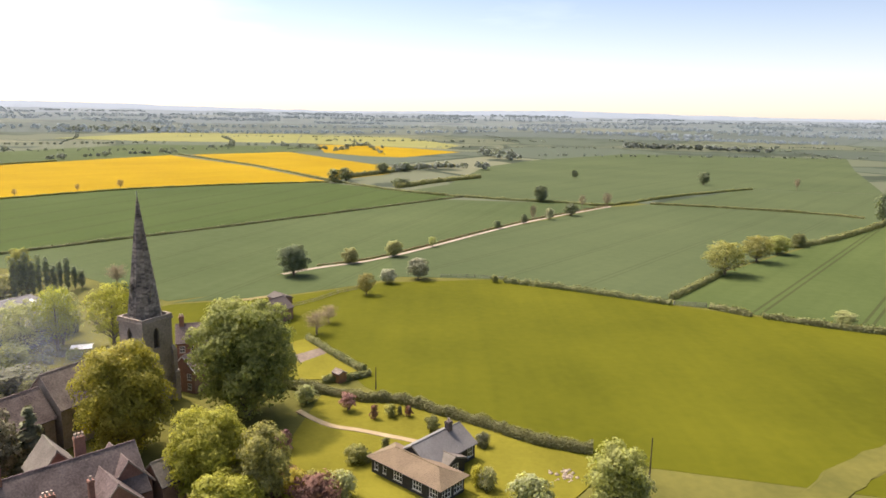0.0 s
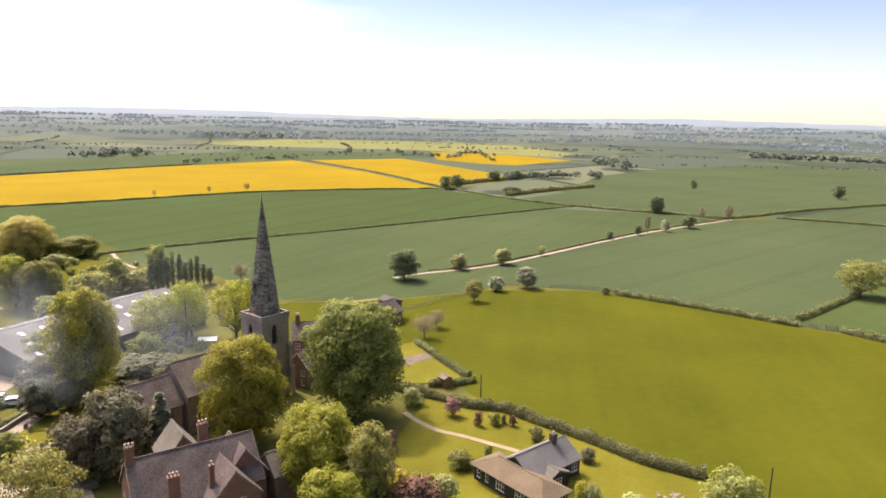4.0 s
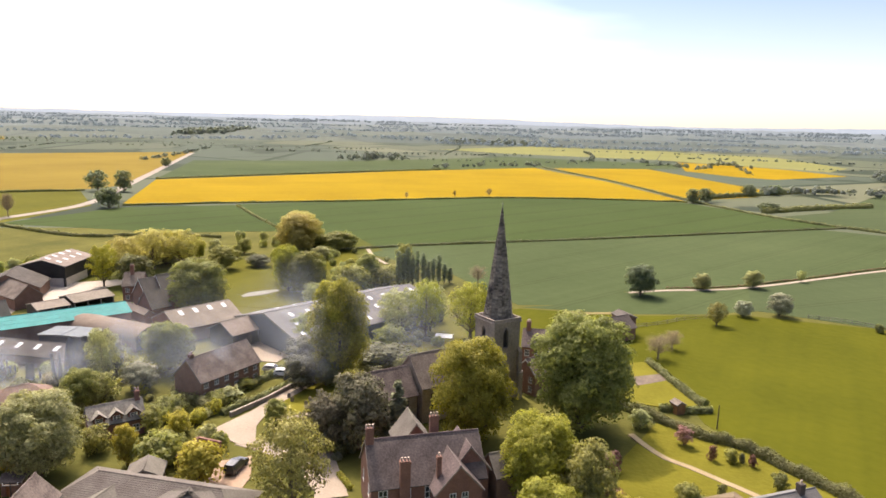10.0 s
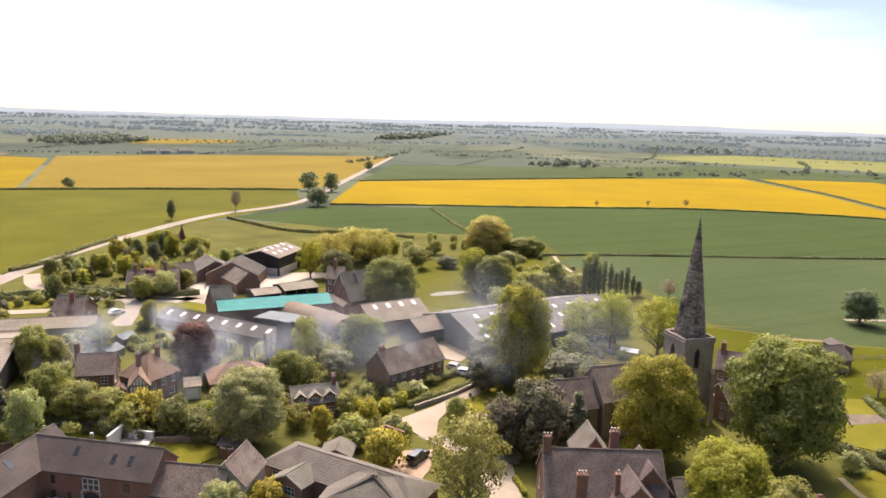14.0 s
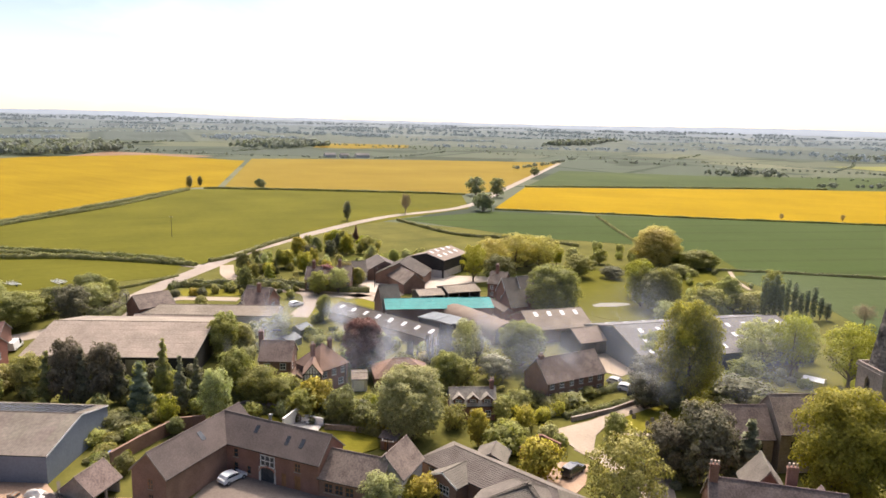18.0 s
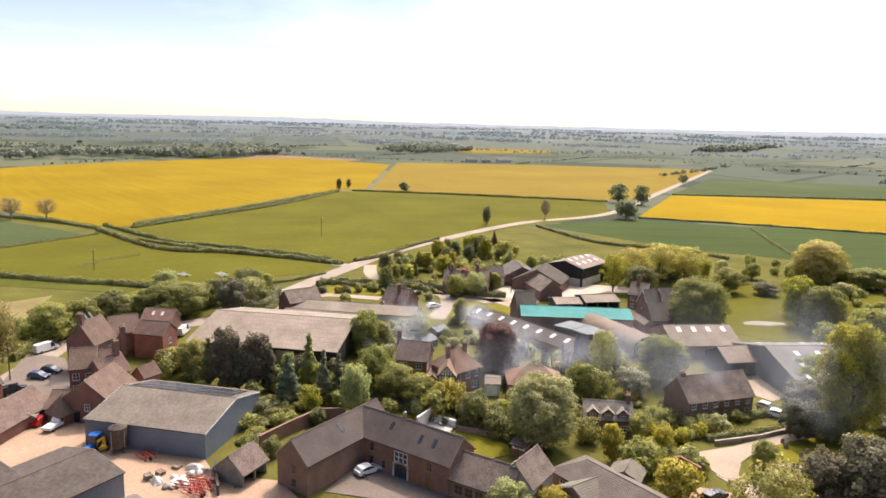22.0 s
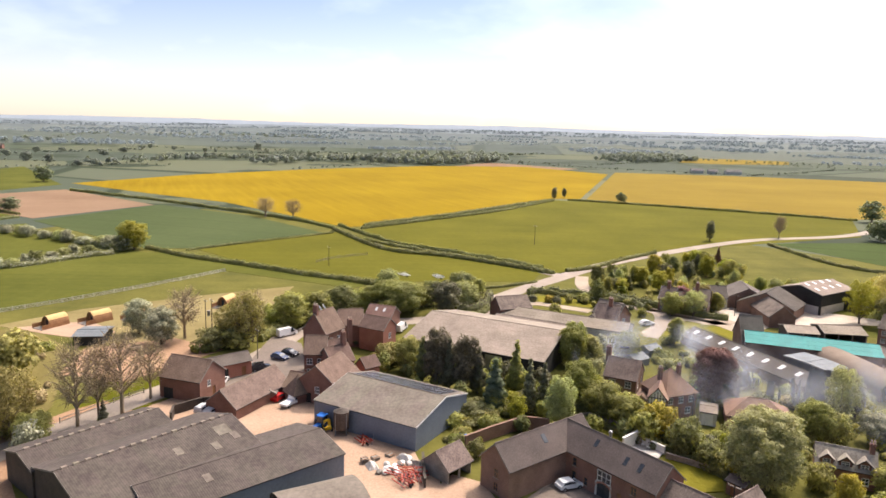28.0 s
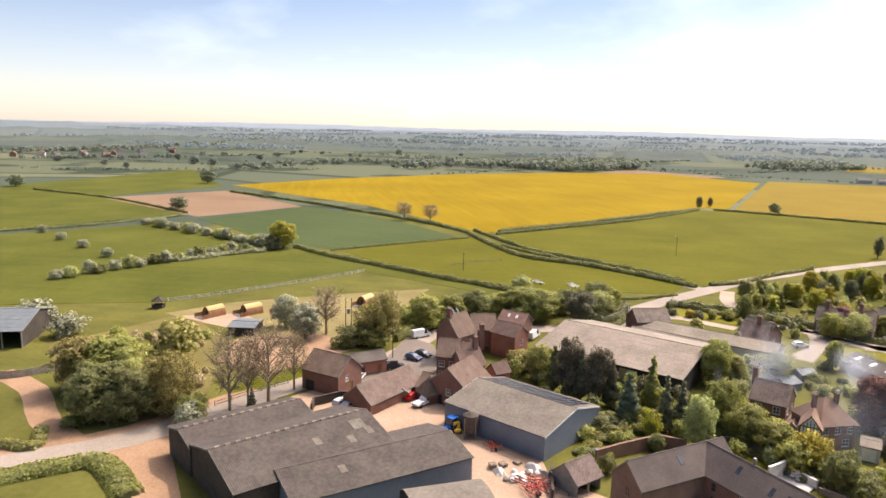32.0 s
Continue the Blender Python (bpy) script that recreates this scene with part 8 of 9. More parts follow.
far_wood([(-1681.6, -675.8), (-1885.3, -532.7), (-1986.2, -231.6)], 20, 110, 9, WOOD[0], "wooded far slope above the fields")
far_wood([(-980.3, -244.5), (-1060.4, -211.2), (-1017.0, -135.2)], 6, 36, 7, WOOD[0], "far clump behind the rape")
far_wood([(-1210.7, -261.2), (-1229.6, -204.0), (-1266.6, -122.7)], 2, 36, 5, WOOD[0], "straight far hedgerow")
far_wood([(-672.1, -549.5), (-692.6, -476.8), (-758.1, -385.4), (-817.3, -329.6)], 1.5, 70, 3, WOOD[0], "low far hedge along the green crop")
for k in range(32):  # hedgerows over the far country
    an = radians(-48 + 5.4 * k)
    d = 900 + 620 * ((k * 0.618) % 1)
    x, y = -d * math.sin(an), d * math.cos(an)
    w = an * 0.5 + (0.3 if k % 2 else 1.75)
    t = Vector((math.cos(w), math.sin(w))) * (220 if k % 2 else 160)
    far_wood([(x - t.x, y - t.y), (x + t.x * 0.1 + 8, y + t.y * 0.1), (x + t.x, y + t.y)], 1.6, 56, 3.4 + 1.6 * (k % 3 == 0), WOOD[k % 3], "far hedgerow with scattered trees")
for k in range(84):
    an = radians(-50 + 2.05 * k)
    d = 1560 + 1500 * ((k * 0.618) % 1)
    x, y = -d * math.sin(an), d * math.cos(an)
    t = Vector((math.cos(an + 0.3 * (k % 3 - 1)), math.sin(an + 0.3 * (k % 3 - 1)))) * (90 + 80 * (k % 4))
    far_wood([(x - t.x, y - t.y), (x + t.y * 0.06, y - t.x * 0.06), (x + t.x, y + t.y)], 8 + 12 * (k % 3 == 0), 90, 8 if k % 3 else 11, LEAVES["hazy"], "distant line of woods with painted glowing haze", 22)
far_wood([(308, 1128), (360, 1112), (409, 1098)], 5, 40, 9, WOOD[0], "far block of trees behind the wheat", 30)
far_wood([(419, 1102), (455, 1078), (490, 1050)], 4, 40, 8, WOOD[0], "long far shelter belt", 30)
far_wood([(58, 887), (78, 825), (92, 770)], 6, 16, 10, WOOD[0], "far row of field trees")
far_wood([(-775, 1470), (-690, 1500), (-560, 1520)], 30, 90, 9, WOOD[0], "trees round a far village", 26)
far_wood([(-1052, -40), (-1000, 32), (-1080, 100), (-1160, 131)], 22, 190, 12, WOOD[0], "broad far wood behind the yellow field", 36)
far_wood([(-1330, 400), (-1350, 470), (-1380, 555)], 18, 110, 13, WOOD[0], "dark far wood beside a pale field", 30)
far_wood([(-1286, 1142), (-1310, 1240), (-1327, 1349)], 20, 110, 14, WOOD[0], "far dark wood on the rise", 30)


# shrubs that fill the gardens between the houses
def free(x, y, margin):
    q = Vector((x, y))
    for p0, d, n, length, depth in FOOT:
        u, v = (q - p0).dot(d), (q - p0).dot(n)
        if -margin < u < length + margin and -margin < v < depth + margin:
            return False
    return True


def gardens(a0, b0, c0, d0, count, seed, leaves, high=3.2):
    """A shrubbery over a four-cornered patch, clear of the buildings: uncounted bushes, one joined mesh for each leaf colour."""
    r = random.Random(seed)
    rng = np.random.default_rng(seed)
    a0, b0, c0, d0 = (Vector(q) for q in (a0, b0, c0, d0))
    pts, outs = {}, {}
    for _ in range(count):
        u, v = r.random(), r.random()
        q = a0.lerp(b0, u).lerp(d0.lerp(c0, u), v)
        w, leaf = r.uniform(0.7, 2.1), r.choice(leaves)
        if not free(q.x, q.y, w + 0.4):
            continue
        h = w * r.uniform(1.1, 1.6) * high / 3.2
        for _ in range(5):  # lobes
            o = np.array((q.x + r.uniform(-0.45, 0.45) * w, q.y + r.uniform(-0.45, 0.45) * w, h * r.uniform(0.35, 0.65)))
            n = int(60 + 60 * w)
            d = rng.normal(0, 1, (n, 3))
            d /= np.linalg.norm(d, axis=1, keepdims=True)
            p = o + d * np.array((w * 0.6, w * 0.6, h * 0.45)) * rng.uniform(0.75, 1.05, (n, 1))
            p[:, 2] = np.clip(p[:, 2], 0.05, None)
            pts.setdefault(leaf, []).append(p)
            outs.setdefault(leaf, []).append(d)
    for leaf in pts:
        ob = new("shrubbery", leaf_mesh("shrubbery", np.concatenate(pts[leaf]), np.concatenate(outs[leaf]), 0.3, rng, LEAVES[leaf]))
        tagged(ob, WORDS[leaf] + " shrubs filling the gardens", "shrubbery", kind="stuff")


MIX = ("olive", "green", "hedge", "pale", "lime", "olive", "dark", "gold")
gardens((-117.6, 26.8), (-94.7, 49.8), (-115.7, 66.6), (-140.5, 37.1), 60, 1, MIX)
gardens((-99.2, 57.5), (-76.8, 72.7), (-95.3, 90.1), (-118.5, 68.1), 46, 2, MIX)
gardens((-128.3, 56.1), (-103.3, 80.1), (-124.8, 98.9), (-149.7, 68.2), 46, 3, MIX)
gardens((-134.8, -5.7), (-115.1, 26.3), (-141.1, 34.7), (-159.1, -5.1), 40, 4, ("dark", "green", "hedge", "olive"), 4.5)
gardens((-105.4, 11.1), (-115.3, 16.2), (-126.0, 27.6), (-129.6, 13.9), 26, 5, ("olive", "green", "lime"))
gardens((-106.0, 3.6), (-105.0, 9.0), (-120.8, 17.3), (-125.0, 12.0), 34, 25, ("olive", "hedge", "green", "gold"), 1.9)
gardens((-65.1, 69.9), (-57.7, 78.5), (-65.8, 93.1), (-71.8, 83.4), 22, 6, ("dark", "hedge", "green"))
gardens((-82.1, 109.3), (-67.0, 134.3), (-75.0, 153.9), (-88.4, 117.3), 16, 7, MIX)
gardens((-189.4, 27.1), (-175.1, 62.4), (-209.3, 86.4), (-218.7, 42.5), 26, 8, MIX)
gardens((-204.0, 72.5), (-191.8, 92.6), (-253.5, 129.5), (-263.0, 78.7), 60, 9, MIX, 4.5)
gardens((-123.3, 144.5), (-110.5, 167.1), (-135.2, 209.3), (-148.6, 184.4), 16, 10, ("olive", "green", "pale"))
gardens((-82.3, 114.9), (-54.2, 96.8), (-56.7, 111.1), (-86.7, 131.7), 24, 11, ("dark", "hedge", "green"))
gardens((-33.2, 83.3), (-9.2, 81.2), (-13.1, 88.1), (-33.2, 87.6), 22, 12, ("olive", "lime", "gold", "copper"))
gardens((-116.4, -91.1), (-116.2, -64.1), (-158.6, -77.3), (-146.8, -107.6), 46, 13, ("olive", "ochre", "olive", "twig"), 3.4)
gardens((-142.8, -48.6), (-170.1, -27.4), (-188.9, -19.2), (-173.7, -46.3), 26, 14, ("olive", "green", "hedge"), 3.6)
gardens((-175.8, -37.5), (-205.3, 8.1), (-216.3, 8.4), (-190.9, -37.4), 26, 15, ("olive", "green", "hedge"), 4.0)
gardens((-178.6, 177.5), (-121.1, 174.0), (-151.2, 218.3), (-217.5, 217.3), 40, 16, ("olive", "green", "pale", "hedge"), 4.0)
gardens((-144.8, 34.1), (-131.5, 51.0), (-161.8, 66.2), (-166.7, 41.9), 44, 17, ("olive", "green", "pale", "hedge"), 3.6)
gardens((-128.5, 48.7), (-120.3, 65.4), (-142.0, 80.2), (-157.3, 63.1), 36, 18, ("olive", "green", "pale", "hedge"), 3.2)


# ---- walls, fences and poles ----
def garden_wall(points, h, material, label, thick=0.3, cap=True):
    e = thing("garden_wall", 0, 0, label, "wall")
    for k in range(len(points) - 1):
        a_, b_ = Vector((*points[k], 0)), Vector((*points[k + 1], 0))
        d = (b_ - a_).normalized()
        s = Vector((-d.y, d.x, 0)) * thick / 2
        bm = bmesh.new()
        hexa(bm, [a_ - s, b_ - s, b_ + s, a_ + s, *(q + Vector((0, 0, h)) for q in (a_ - s, b_ - s, b_ + s, a_ + s))])
        part("wall_panel", bm, material, e)
        if cap:
            bm = bmesh.new()
            s = s * 1.35
            hexa(bm, [*(q + Vector((0, 0, h)) for q in (a_ - s, b_ - s, b_ + s, a_ + s)), *(q + Vector((0, 0, h + 0.1)) for q in (a_ - s, b_ - s, b_ + s, a_ + s))])
            part("coping", bm, material, e)
    return e


def fence(points, label, h=1.2, gap=2.4, rails=3, material=None, boards=False):
    """Post and rail, or close boards on posts."""
    e = thing("fence", 0, 0, label, "fence")
    line = smooth_line(points, gap)
    for i, p in enumerate(line):
        bm = bmesh.new()
        box(bm, p.x - 0.07, p.x + 0.07, p.y - 0.07, p.y + 0.07, -0.1, h + 0.1)
        part("post", bm, material or TIMBER_GREY, e)
        if i:
            q = line[i - 1]
            d = (p - q).normalized()
            s = Vector((-d.y, d.x, 0)) * 0.025
            for k in range(rails):
                z0 = h * (k + 0.55) / rails if not boards else h * k / rails + 0.05
                z1 = z0 + (0.13 if not boards else h / rails * 0.86)
                bm = bmesh.new()
                hexa(bm, [v + Vector((0, 0, z0)) for v in (q - s, p - s, p + s, q + s)] + [v + Vector((0, 0, z1)) for v in (q - s, p - s, p + s, q + s)])
                part("rail", bm, material or TIMBER_GREY, e)
    return e


def pole(x, y, h, label="timber utility pole", arm=True, turn=40):
    e = thing("utility_pole", x, y, label, "utility pole", turn=turn)
    bm = bmesh.new()
    tube(bm, (0, 0, -0.3), (0, 0, h), 0.13, 0.08, 8)
    part("shaft", bm, CLAD_BROWN, e)
    if arm:
        bm = bmesh.new()
        box(bm, -0.9, 0.9, -0.05, 0.05, h - 0.5, h - 0.38)
        part("crossarm", bm, TIMBER_GREY, e)
        for k in (-0.8, 0, 0.8):
            bm = bmesh.new()
            tube(bm, (k, 0, h - 0.4), (k, 0, h - 0.12), 0.05, 0.03, 6)
            part("insulator", bm, WHITE, e)
    return e


garden_wall([(-105.1, 9.8), (-108.5, 14.1), (-110.5, 17.0), (-113.0, 20.6), (-111.8, 25.0)], 2.2, BRICK_BROWN, "long brown brick garden wall")
garden_wall([(-115.4, 30.4), (-116.5, 33.2), (-114.0, 36.3), (-109.5, 38.2), (-106.2, 39.3)], 1.4, STONE, "curved stone garden wall behind the barn", 0.35)
garden_wall([(-104.0, 35.5), (-107.2, 39.4)], 2.4, WHITE, "tall white rendered terrace wall")
garden_wall([(-107.2, 39.4), (-103.1, 42.2)], 1.3, WHITE, "low white rendered terrace wall")
garden_wall([(-101.6, 41.8), (-98.9, 45.4), (-94.5, 49.3)], 1.0, STONE, "low stone wall behind the lawn")
garden_wall([(-114.9, -40.3), (-118.2, -40.9), (-122.1, -36.9), (-122.0, -33.9)], 1.8, CLAD_BROWN, "dark boarded yard wall")
garden_wall([(-84.0, 80.7), (-83.5, 90.2), (-84.6, 102.4)], 0.8, STONE, "low stone wall along the gravel lane")
garden_wall([(-83.3, 66.4), (-78.3, 64.9), (-75.8, 69.3)], 1.2, BRICK_BROWN, "low brick wall in the garden")
garden_wall([(-76.9, 63.5), (-79.1, 69.4), (-75.0, 70.0)], 2.2, BRICK, "brick outbuilding wall among shrubs")
garden_wall([(-92.5, 2.9), (-100.9, 2.8)], 1.5, CLAD_BROWN, "dark boarded yard screen")
fence([(-184.3, -107.4), (-195.7, -96.7), (-210.0, -85.1), (-225.8, -73.2), (-240.9, -62.8)], "pale post-and-rail paddock fence", 1.2, 3.0, material=RENDER_PALE)
fence([(-118.2, -109.7), (-120.9, -103.2), (-127.4, -98.9)], "grey slatted boards round the cattle yard", 1.6, 2.0, 4, boards=True)
fence([(-259.7, -33.5), (-269.6, -25.9), (-276.6, -15.2)], "far wire fence across the paddock", 1.1, 5.0, 2)
fence([(-40.0, 171.3), (-32.9, 179.0), (-27.7, 187.9), (-22.9, 192.8)], "field fence beside the barn", 1.1, 3.0, 2)
fence([(1.2, 209.4), (11.7, 210.1), (20.2, 207.0)], "rough timber field fence", 1.1, 3.0, 2)
fence([(64.3, 181.4), (72.5, 179.7)], "pale timber field gate and rails", 1.3, 2.5, 4)
fence([(-114.5, -58.7), (-121.0, -55.0), (-128.3, -49.7)], "low timber fence beside the road", 1.1, 3.0, 2)
pole(29.9, 88.2, 6.9, "bare timber pole in the pasture", arm=False)
pole(-10.9, 120.2, 4.4, "slim pole beside the garden hedge", arm=False)
pole(*(-168.2, -49.1), 8.5, "one of twin poles carrying a transformer")
pole(*(-168.5, -47.7), 8.5, "one of twin poles carrying a transformer")
pole(*(-113.5, 50.9), 6.5, "timber pole in a back garden", arm=False)
pole(*(-79.9, 42.1), 7.5, "timber pole between the barns")
pole(*(-253.1, -28.1), 7.5, "far timber pole in the paddock")
pole(*(-309.5, 59.0), 9.0, "far timber pole in the meadow")
pole(*(-148.7, -32.5), 7.0, "timber pole beside the road")
pole(*(-188.2, 24.0), 6.0, "timber pole at the road bend")
pole(*(-189.1, 95.1), 6.5, "timber pole at the farm entrance")
TRANSFORMER = thing("transformer", *Vector((-168.4, -48.4)), "grey transformer can slung between two poles", "transformer", z=5.0)
bm = bmesh.new()
tube(bm, (0, 0, -0.6), (0, 0, 0.6), 0.4, 0.4, 10)
box(bm, -0.9, 0.9, -0.08, 0.08, -0.75, -0.6)
part("can", bm, METAL, TRANSFORMER)


# ---- vehicles ----
PAINT = {}


def paint(name, c):
    if name not in PAINT:
        PAINT[name] = mat("car_paint_" + name, tuple(v * 0.85 for v in c), c, 0.25, 0.4, 3, 0.02, coat=0.6)
    return PAINT[name]


def profile(bm, pts, y0, y1, inset=0.0, roof_z=99.0):
    """A side outline in x and z, carried across the width, narrower above the waist."""
    rows_ = []
    for y in (y0, y1):
        s = 1 if y > 0 else -1
        rows_.append([bm.verts.new((x, y - s * inset * max(0.0, z - 0.85), z)) for x, z in pts])
    n = len(pts)
    bm.faces.new(rows_[0]), bm.faces.new(rows_[1])
    for k in range(n):
        bm.faces.new((rows_[0][k], rows_[0][(k + 1) % n], rows_[1][(k + 1) % n], rows_[1][k]))


SHAPE = {
    "hatch": (4.0, ((-2, 0.35), (-1.98, 0.85), (-1.75, 0.95), (-1.5, 1.4), (-0.6, 1.48), (0.3, 1.42), (0.95, 0.95), (1.85, 0.78), (2, 0.55), (1.98, 0.3))),
    "estate": (4.6, ((-2.3, 0.35), (-2.28, 0.9), (-2.05, 1.45), (-0.6, 1.5), (0.25, 1.44), (1.0, 0.98), (2.1, 0.8), (2.3, 0.55), (2.28, 0.3))),
    "suv": (4.6, ((-2.3, 0.4), (-2.28, 1.0), (-2.1, 1.7), (-0.5, 1.78), (0.35, 1.7), (0.95, 1.12), (2.1, 1.0), (2.3, 0.7), (2.28, 0.38))),
    "van": (5.2, ((-2.6, 0.4), (-2.58, 2.1), (0.9, 2.15), (1.35, 2.0), (1.95, 1.2), (2.5, 1.0), (2.6, 0.6), (2.58, 0.35))),
    "pickup": (5.2, ((-2.6, 0.55), (-2.6, 1.0), (-0.35, 1.0), (-0.3, 1.75), (0.6, 1.8), (1.2, 1.15), (2.4, 1.0), (2.6, 0.7), (2.58, 0.4))),
}


def car(shape, colour, x, y, turn, label):
    length, pts = SHAPE[shape]
    e = thing("car" if shape not in ("van", "pickup") else shape, x, y, label, "car" if shape not in ("van", "pickup") else shape, turn=turn, z=0.07)
    bm = bmesh.new()
    profile(bm, pts, -0.86, 0.86, 0.22)
    bmesh.ops.bevel(bm, geom=list(bm.edges), offset=0.05, segments=1, affect="EDGES")
    body = part("body", bm, colour, e)
    top = max(z for _, z in pts)
    x1 = {"hatch": 0.78, "estate": 0.85, "suv": 0.78, "van": 1.8, "pickup": 1.05}[shape]
    x0 = {"hatch": -1.6, "estate": -2.08, "suv": -2.12, "van": 0.5, "pickup": -0.2}[shape]
    for s in (-1, 1):
        bm = bmesh.new()
        w = 0.87 - 0.22 * 0.3
        hexa(bm, [(x0 + 0.15, s * 0.862, 1.02), (x1 - 0.1, s * 0.862, 1.02), (x1 - 0.1, s * 0.6, 1.02), (x0 + 0.15, s * 0.6, 1.02), (x0 + 0.35, s * (w - 0.06), top - 0.14), (x1 - 0.55, s * (w - 0.06), top - 0.14), (x1 - 0.55, s * 0.6, top - 0.14), (x0 + 0.35, s * 0.6, top - 0.14)])
        part("side_window", bm, GLASS, body)
        for wx in (-length * 0.31, length * 0.32):
            bm = bmesh.new()
            tube(bm, (wx, s * 0.7, 0.32), (wx, s * 0.88, 0.32), 0.32, 0.32, 12)
            wheel = part("wheel", bm, RUBBER, e)
            bm = bmesh.new()
            tube(bm, (wx, s * 0.88, 0.32), (wx, s * 0.895, 0.32), 0.2, 0.18, 10)
            part("rim", bm, METAL, wheel)
        bm = bmesh.new()
        box(bm, length / 2 - 0.12, length / 2 + 0.01, s * 0.45, s * 0.78, 0.58, 0.74)
        part("headlight", bm, WHITE, e)
    bm = bmesh.new()
    k = [p for p in pts if p[0] > 0.2 and p[1] > 0.9][:2]
    (ax, az), (bx, bz) = k[0], k[1]
    hexa(bm, [(bx - 0.02, -0.68, bz + 0.03), (bx - 0.02, 0.68, bz + 0.03), (bx + 0.03, 0.68, bz + 0.06), (bx + 0.03, -0.68, bz + 0.06), (ax, -0.6, az - 0.04), (ax, 0.6, az - 0.04), (ax + 0.05, 0.6, az - 0.02), (ax + 0.05, -0.6, az - 0.02)])
    part("windscreen", bm, GLASS, body)
    return e


P_WHITE, P_SILVER, P_DARK, P_RED, P_GREY, P_NAVY = paint("white", (0.75, 0.75, 0.74)), paint("silver", (0.5, 0.5, 0.5)), paint("dark", (0.03, 0.03, 0.035)), paint("red", (0.45, 0.02, 0.015)), paint("grey", (0.2, 0.2, 0.21)), paint("navy", (0.04, 0.06, 0.12))
car("hatch", P_WHITE, -92.5, 24.0, 110, "white hatchback parked on the gravel court")
car("van", P_WHITE, -166.0, -29.0, 133, "white delivery van on the village road")
car("hatch", P_NAVY, -148.4, -27.6, 62, "dark blue car on the paved court")
car("hatch", P_DARK, -151.2, -25.8, 62, "dark car parked beside another")
car("suv", P_DARK, -141.3, -30.4, 119, "black car under a cart opening")
car("estate", P_WHITE, -133.6, -36.4, 177, "white estate car between brick ranges")
car("hatch", P_RED, -125.4, -23.6, 152, "bright red car in the farmyard")
car("pickup", P_WHITE, -123.0, -20.9, 148, "white pickup with an open flat bed")
car("estate", P_SILVER, -120.0, -35.7, 151, "silver estate car behind the black barns")
car("hatch", P_SILVER, -118.8, -34.0, 150, "silver hatchback behind the black barns")
car("suv", P_DARK, -69.9, 68.0, 105, "black off-road car on a driveway")
car("hatch", P_WHITE, -178.6, 65.6, 101, "white car beside the lane house")
car("van", P_WHITE, -171.4, -0.9, 160, "white van behind the brick wing")
for k, (cx, ct) in enumerate(((P_SILVER, "silver"), (P_WHITE, "white"), (P_DARK, "black"), (P_GREY, "grey"))):
    q = Vector((-92.8, 101.0)).lerp(Vector((-82.8, 99.0)), k / 3)
    car("hatch", cx, q.x, q.y, 20 + 9 * k, ct + " car parked beside the long cottage")
car("hatch", P_WHITE, -71.6, 57.6, 77, "white car beside the tiled bungalow")

# blue tractor, grain tank and red implements in the yard
tx, ty = (-111.6, -14.6)
tr = thing("tractor", tx, ty, "blue tractor with a glazed cab in the yard", "tractor", turn=-30)
BLUE, RED_M, YEL = paint("tractor_blue", (0.02, 0.12, 0.4)), paint("implement_red", (0.4, 0.06, 0.03)), paint("yellow", (0.6, 0.36, 0.02))
bm = bmesh.new()
profile(bm, ((-0.3, 0.8), (-0.3, 1.5), (1.9, 1.35), (2.0, 0.7)), -0.4, 0.4)
part("bonnet", bm, BLUE, tr)
bm = bmesh.new()
profile(bm, ((-1.7, 1.1), (-1.6, 2.5), (-0.3, 2.6), (-0.1, 1.2)), -0.7, 0.7, 0.1)
cab = part("cab", bm, GLASS, tr)
bm = bmesh.new()
box(bm, -1.8, -0.15, -0.75, 0.75, 2.58, 2.75)
part("cab_roof", bm, BLUE, cab)
for wx, r_, yy in ((-1.1, 0.85, 0.75), (1.5, 0.55, 0.65)):
    for s in (-1, 1):
        bm = bmesh.new()
        tube(bm, (wx, s * yy, r_), (wx, s * (yy + 0.4), r_), r_, r_, 14)
        wheel = part("wheel", bm, RUBBER, tr)
        bm = bmesh.new()
        tube(bm, (wx, s * (yy + 0.4), r_), (wx, s * (yy + 0.43), r_), r_ * 0.5, r_ * 0.45, 10)
        part("rim", bm, WHITE, wheel)
tx, ty = (-112.3, -13.4)
lo_ = thing("loader", tx, ty, "small yellow loader beside the tractor", "loader", turn=20)
bm = bmesh.new()
profile(bm, ((-1.2, 0.5), (-1.2, 1.3), (-0.3, 1.9), (0.4, 1.9), (0.6, 1.0), (1.3, 0.9), (1.3, 0.5)), -0.6, 0.6)
part("body", bm, YEL, lo_)
for wx in (-0.8, 0.9):
    for s in (-1, 1):
        bm = bmesh.new()
        tube(bm, (wx, s * 0.55, 0.45), (wx, s * 0.8, 0.45), 0.45, 0.45, 10)
        part("wheel", bm, RUBBER, lo_)
tx, ty = (-110.5, -10.7)
tk = thing("grain_tank", tx, ty, "round grey metal tank on a frame", "tank")
bm = bmesh.new()
tube(bm, (0, 0, 1.2), (0, 0, 4.2), 1.3, 1.3, 16)
tube(bm, (0, 0, 0.7), (0, 0, 1.2), 0.5, 1.3, 16)
part("drum", bm, mat("rusty_tank_steel", (0.06, 0.042, 0.03), (0.13, 0.09, 0.065), 0.7, 0.8, 5, 0.3), tk)
bm = bmesh.new()
tube(bm, (0, 0, 4.2), (0, 0, 4.7), 1.35, 0.3, 16)
part("lid", bm, CLAD_BROWN, tk)
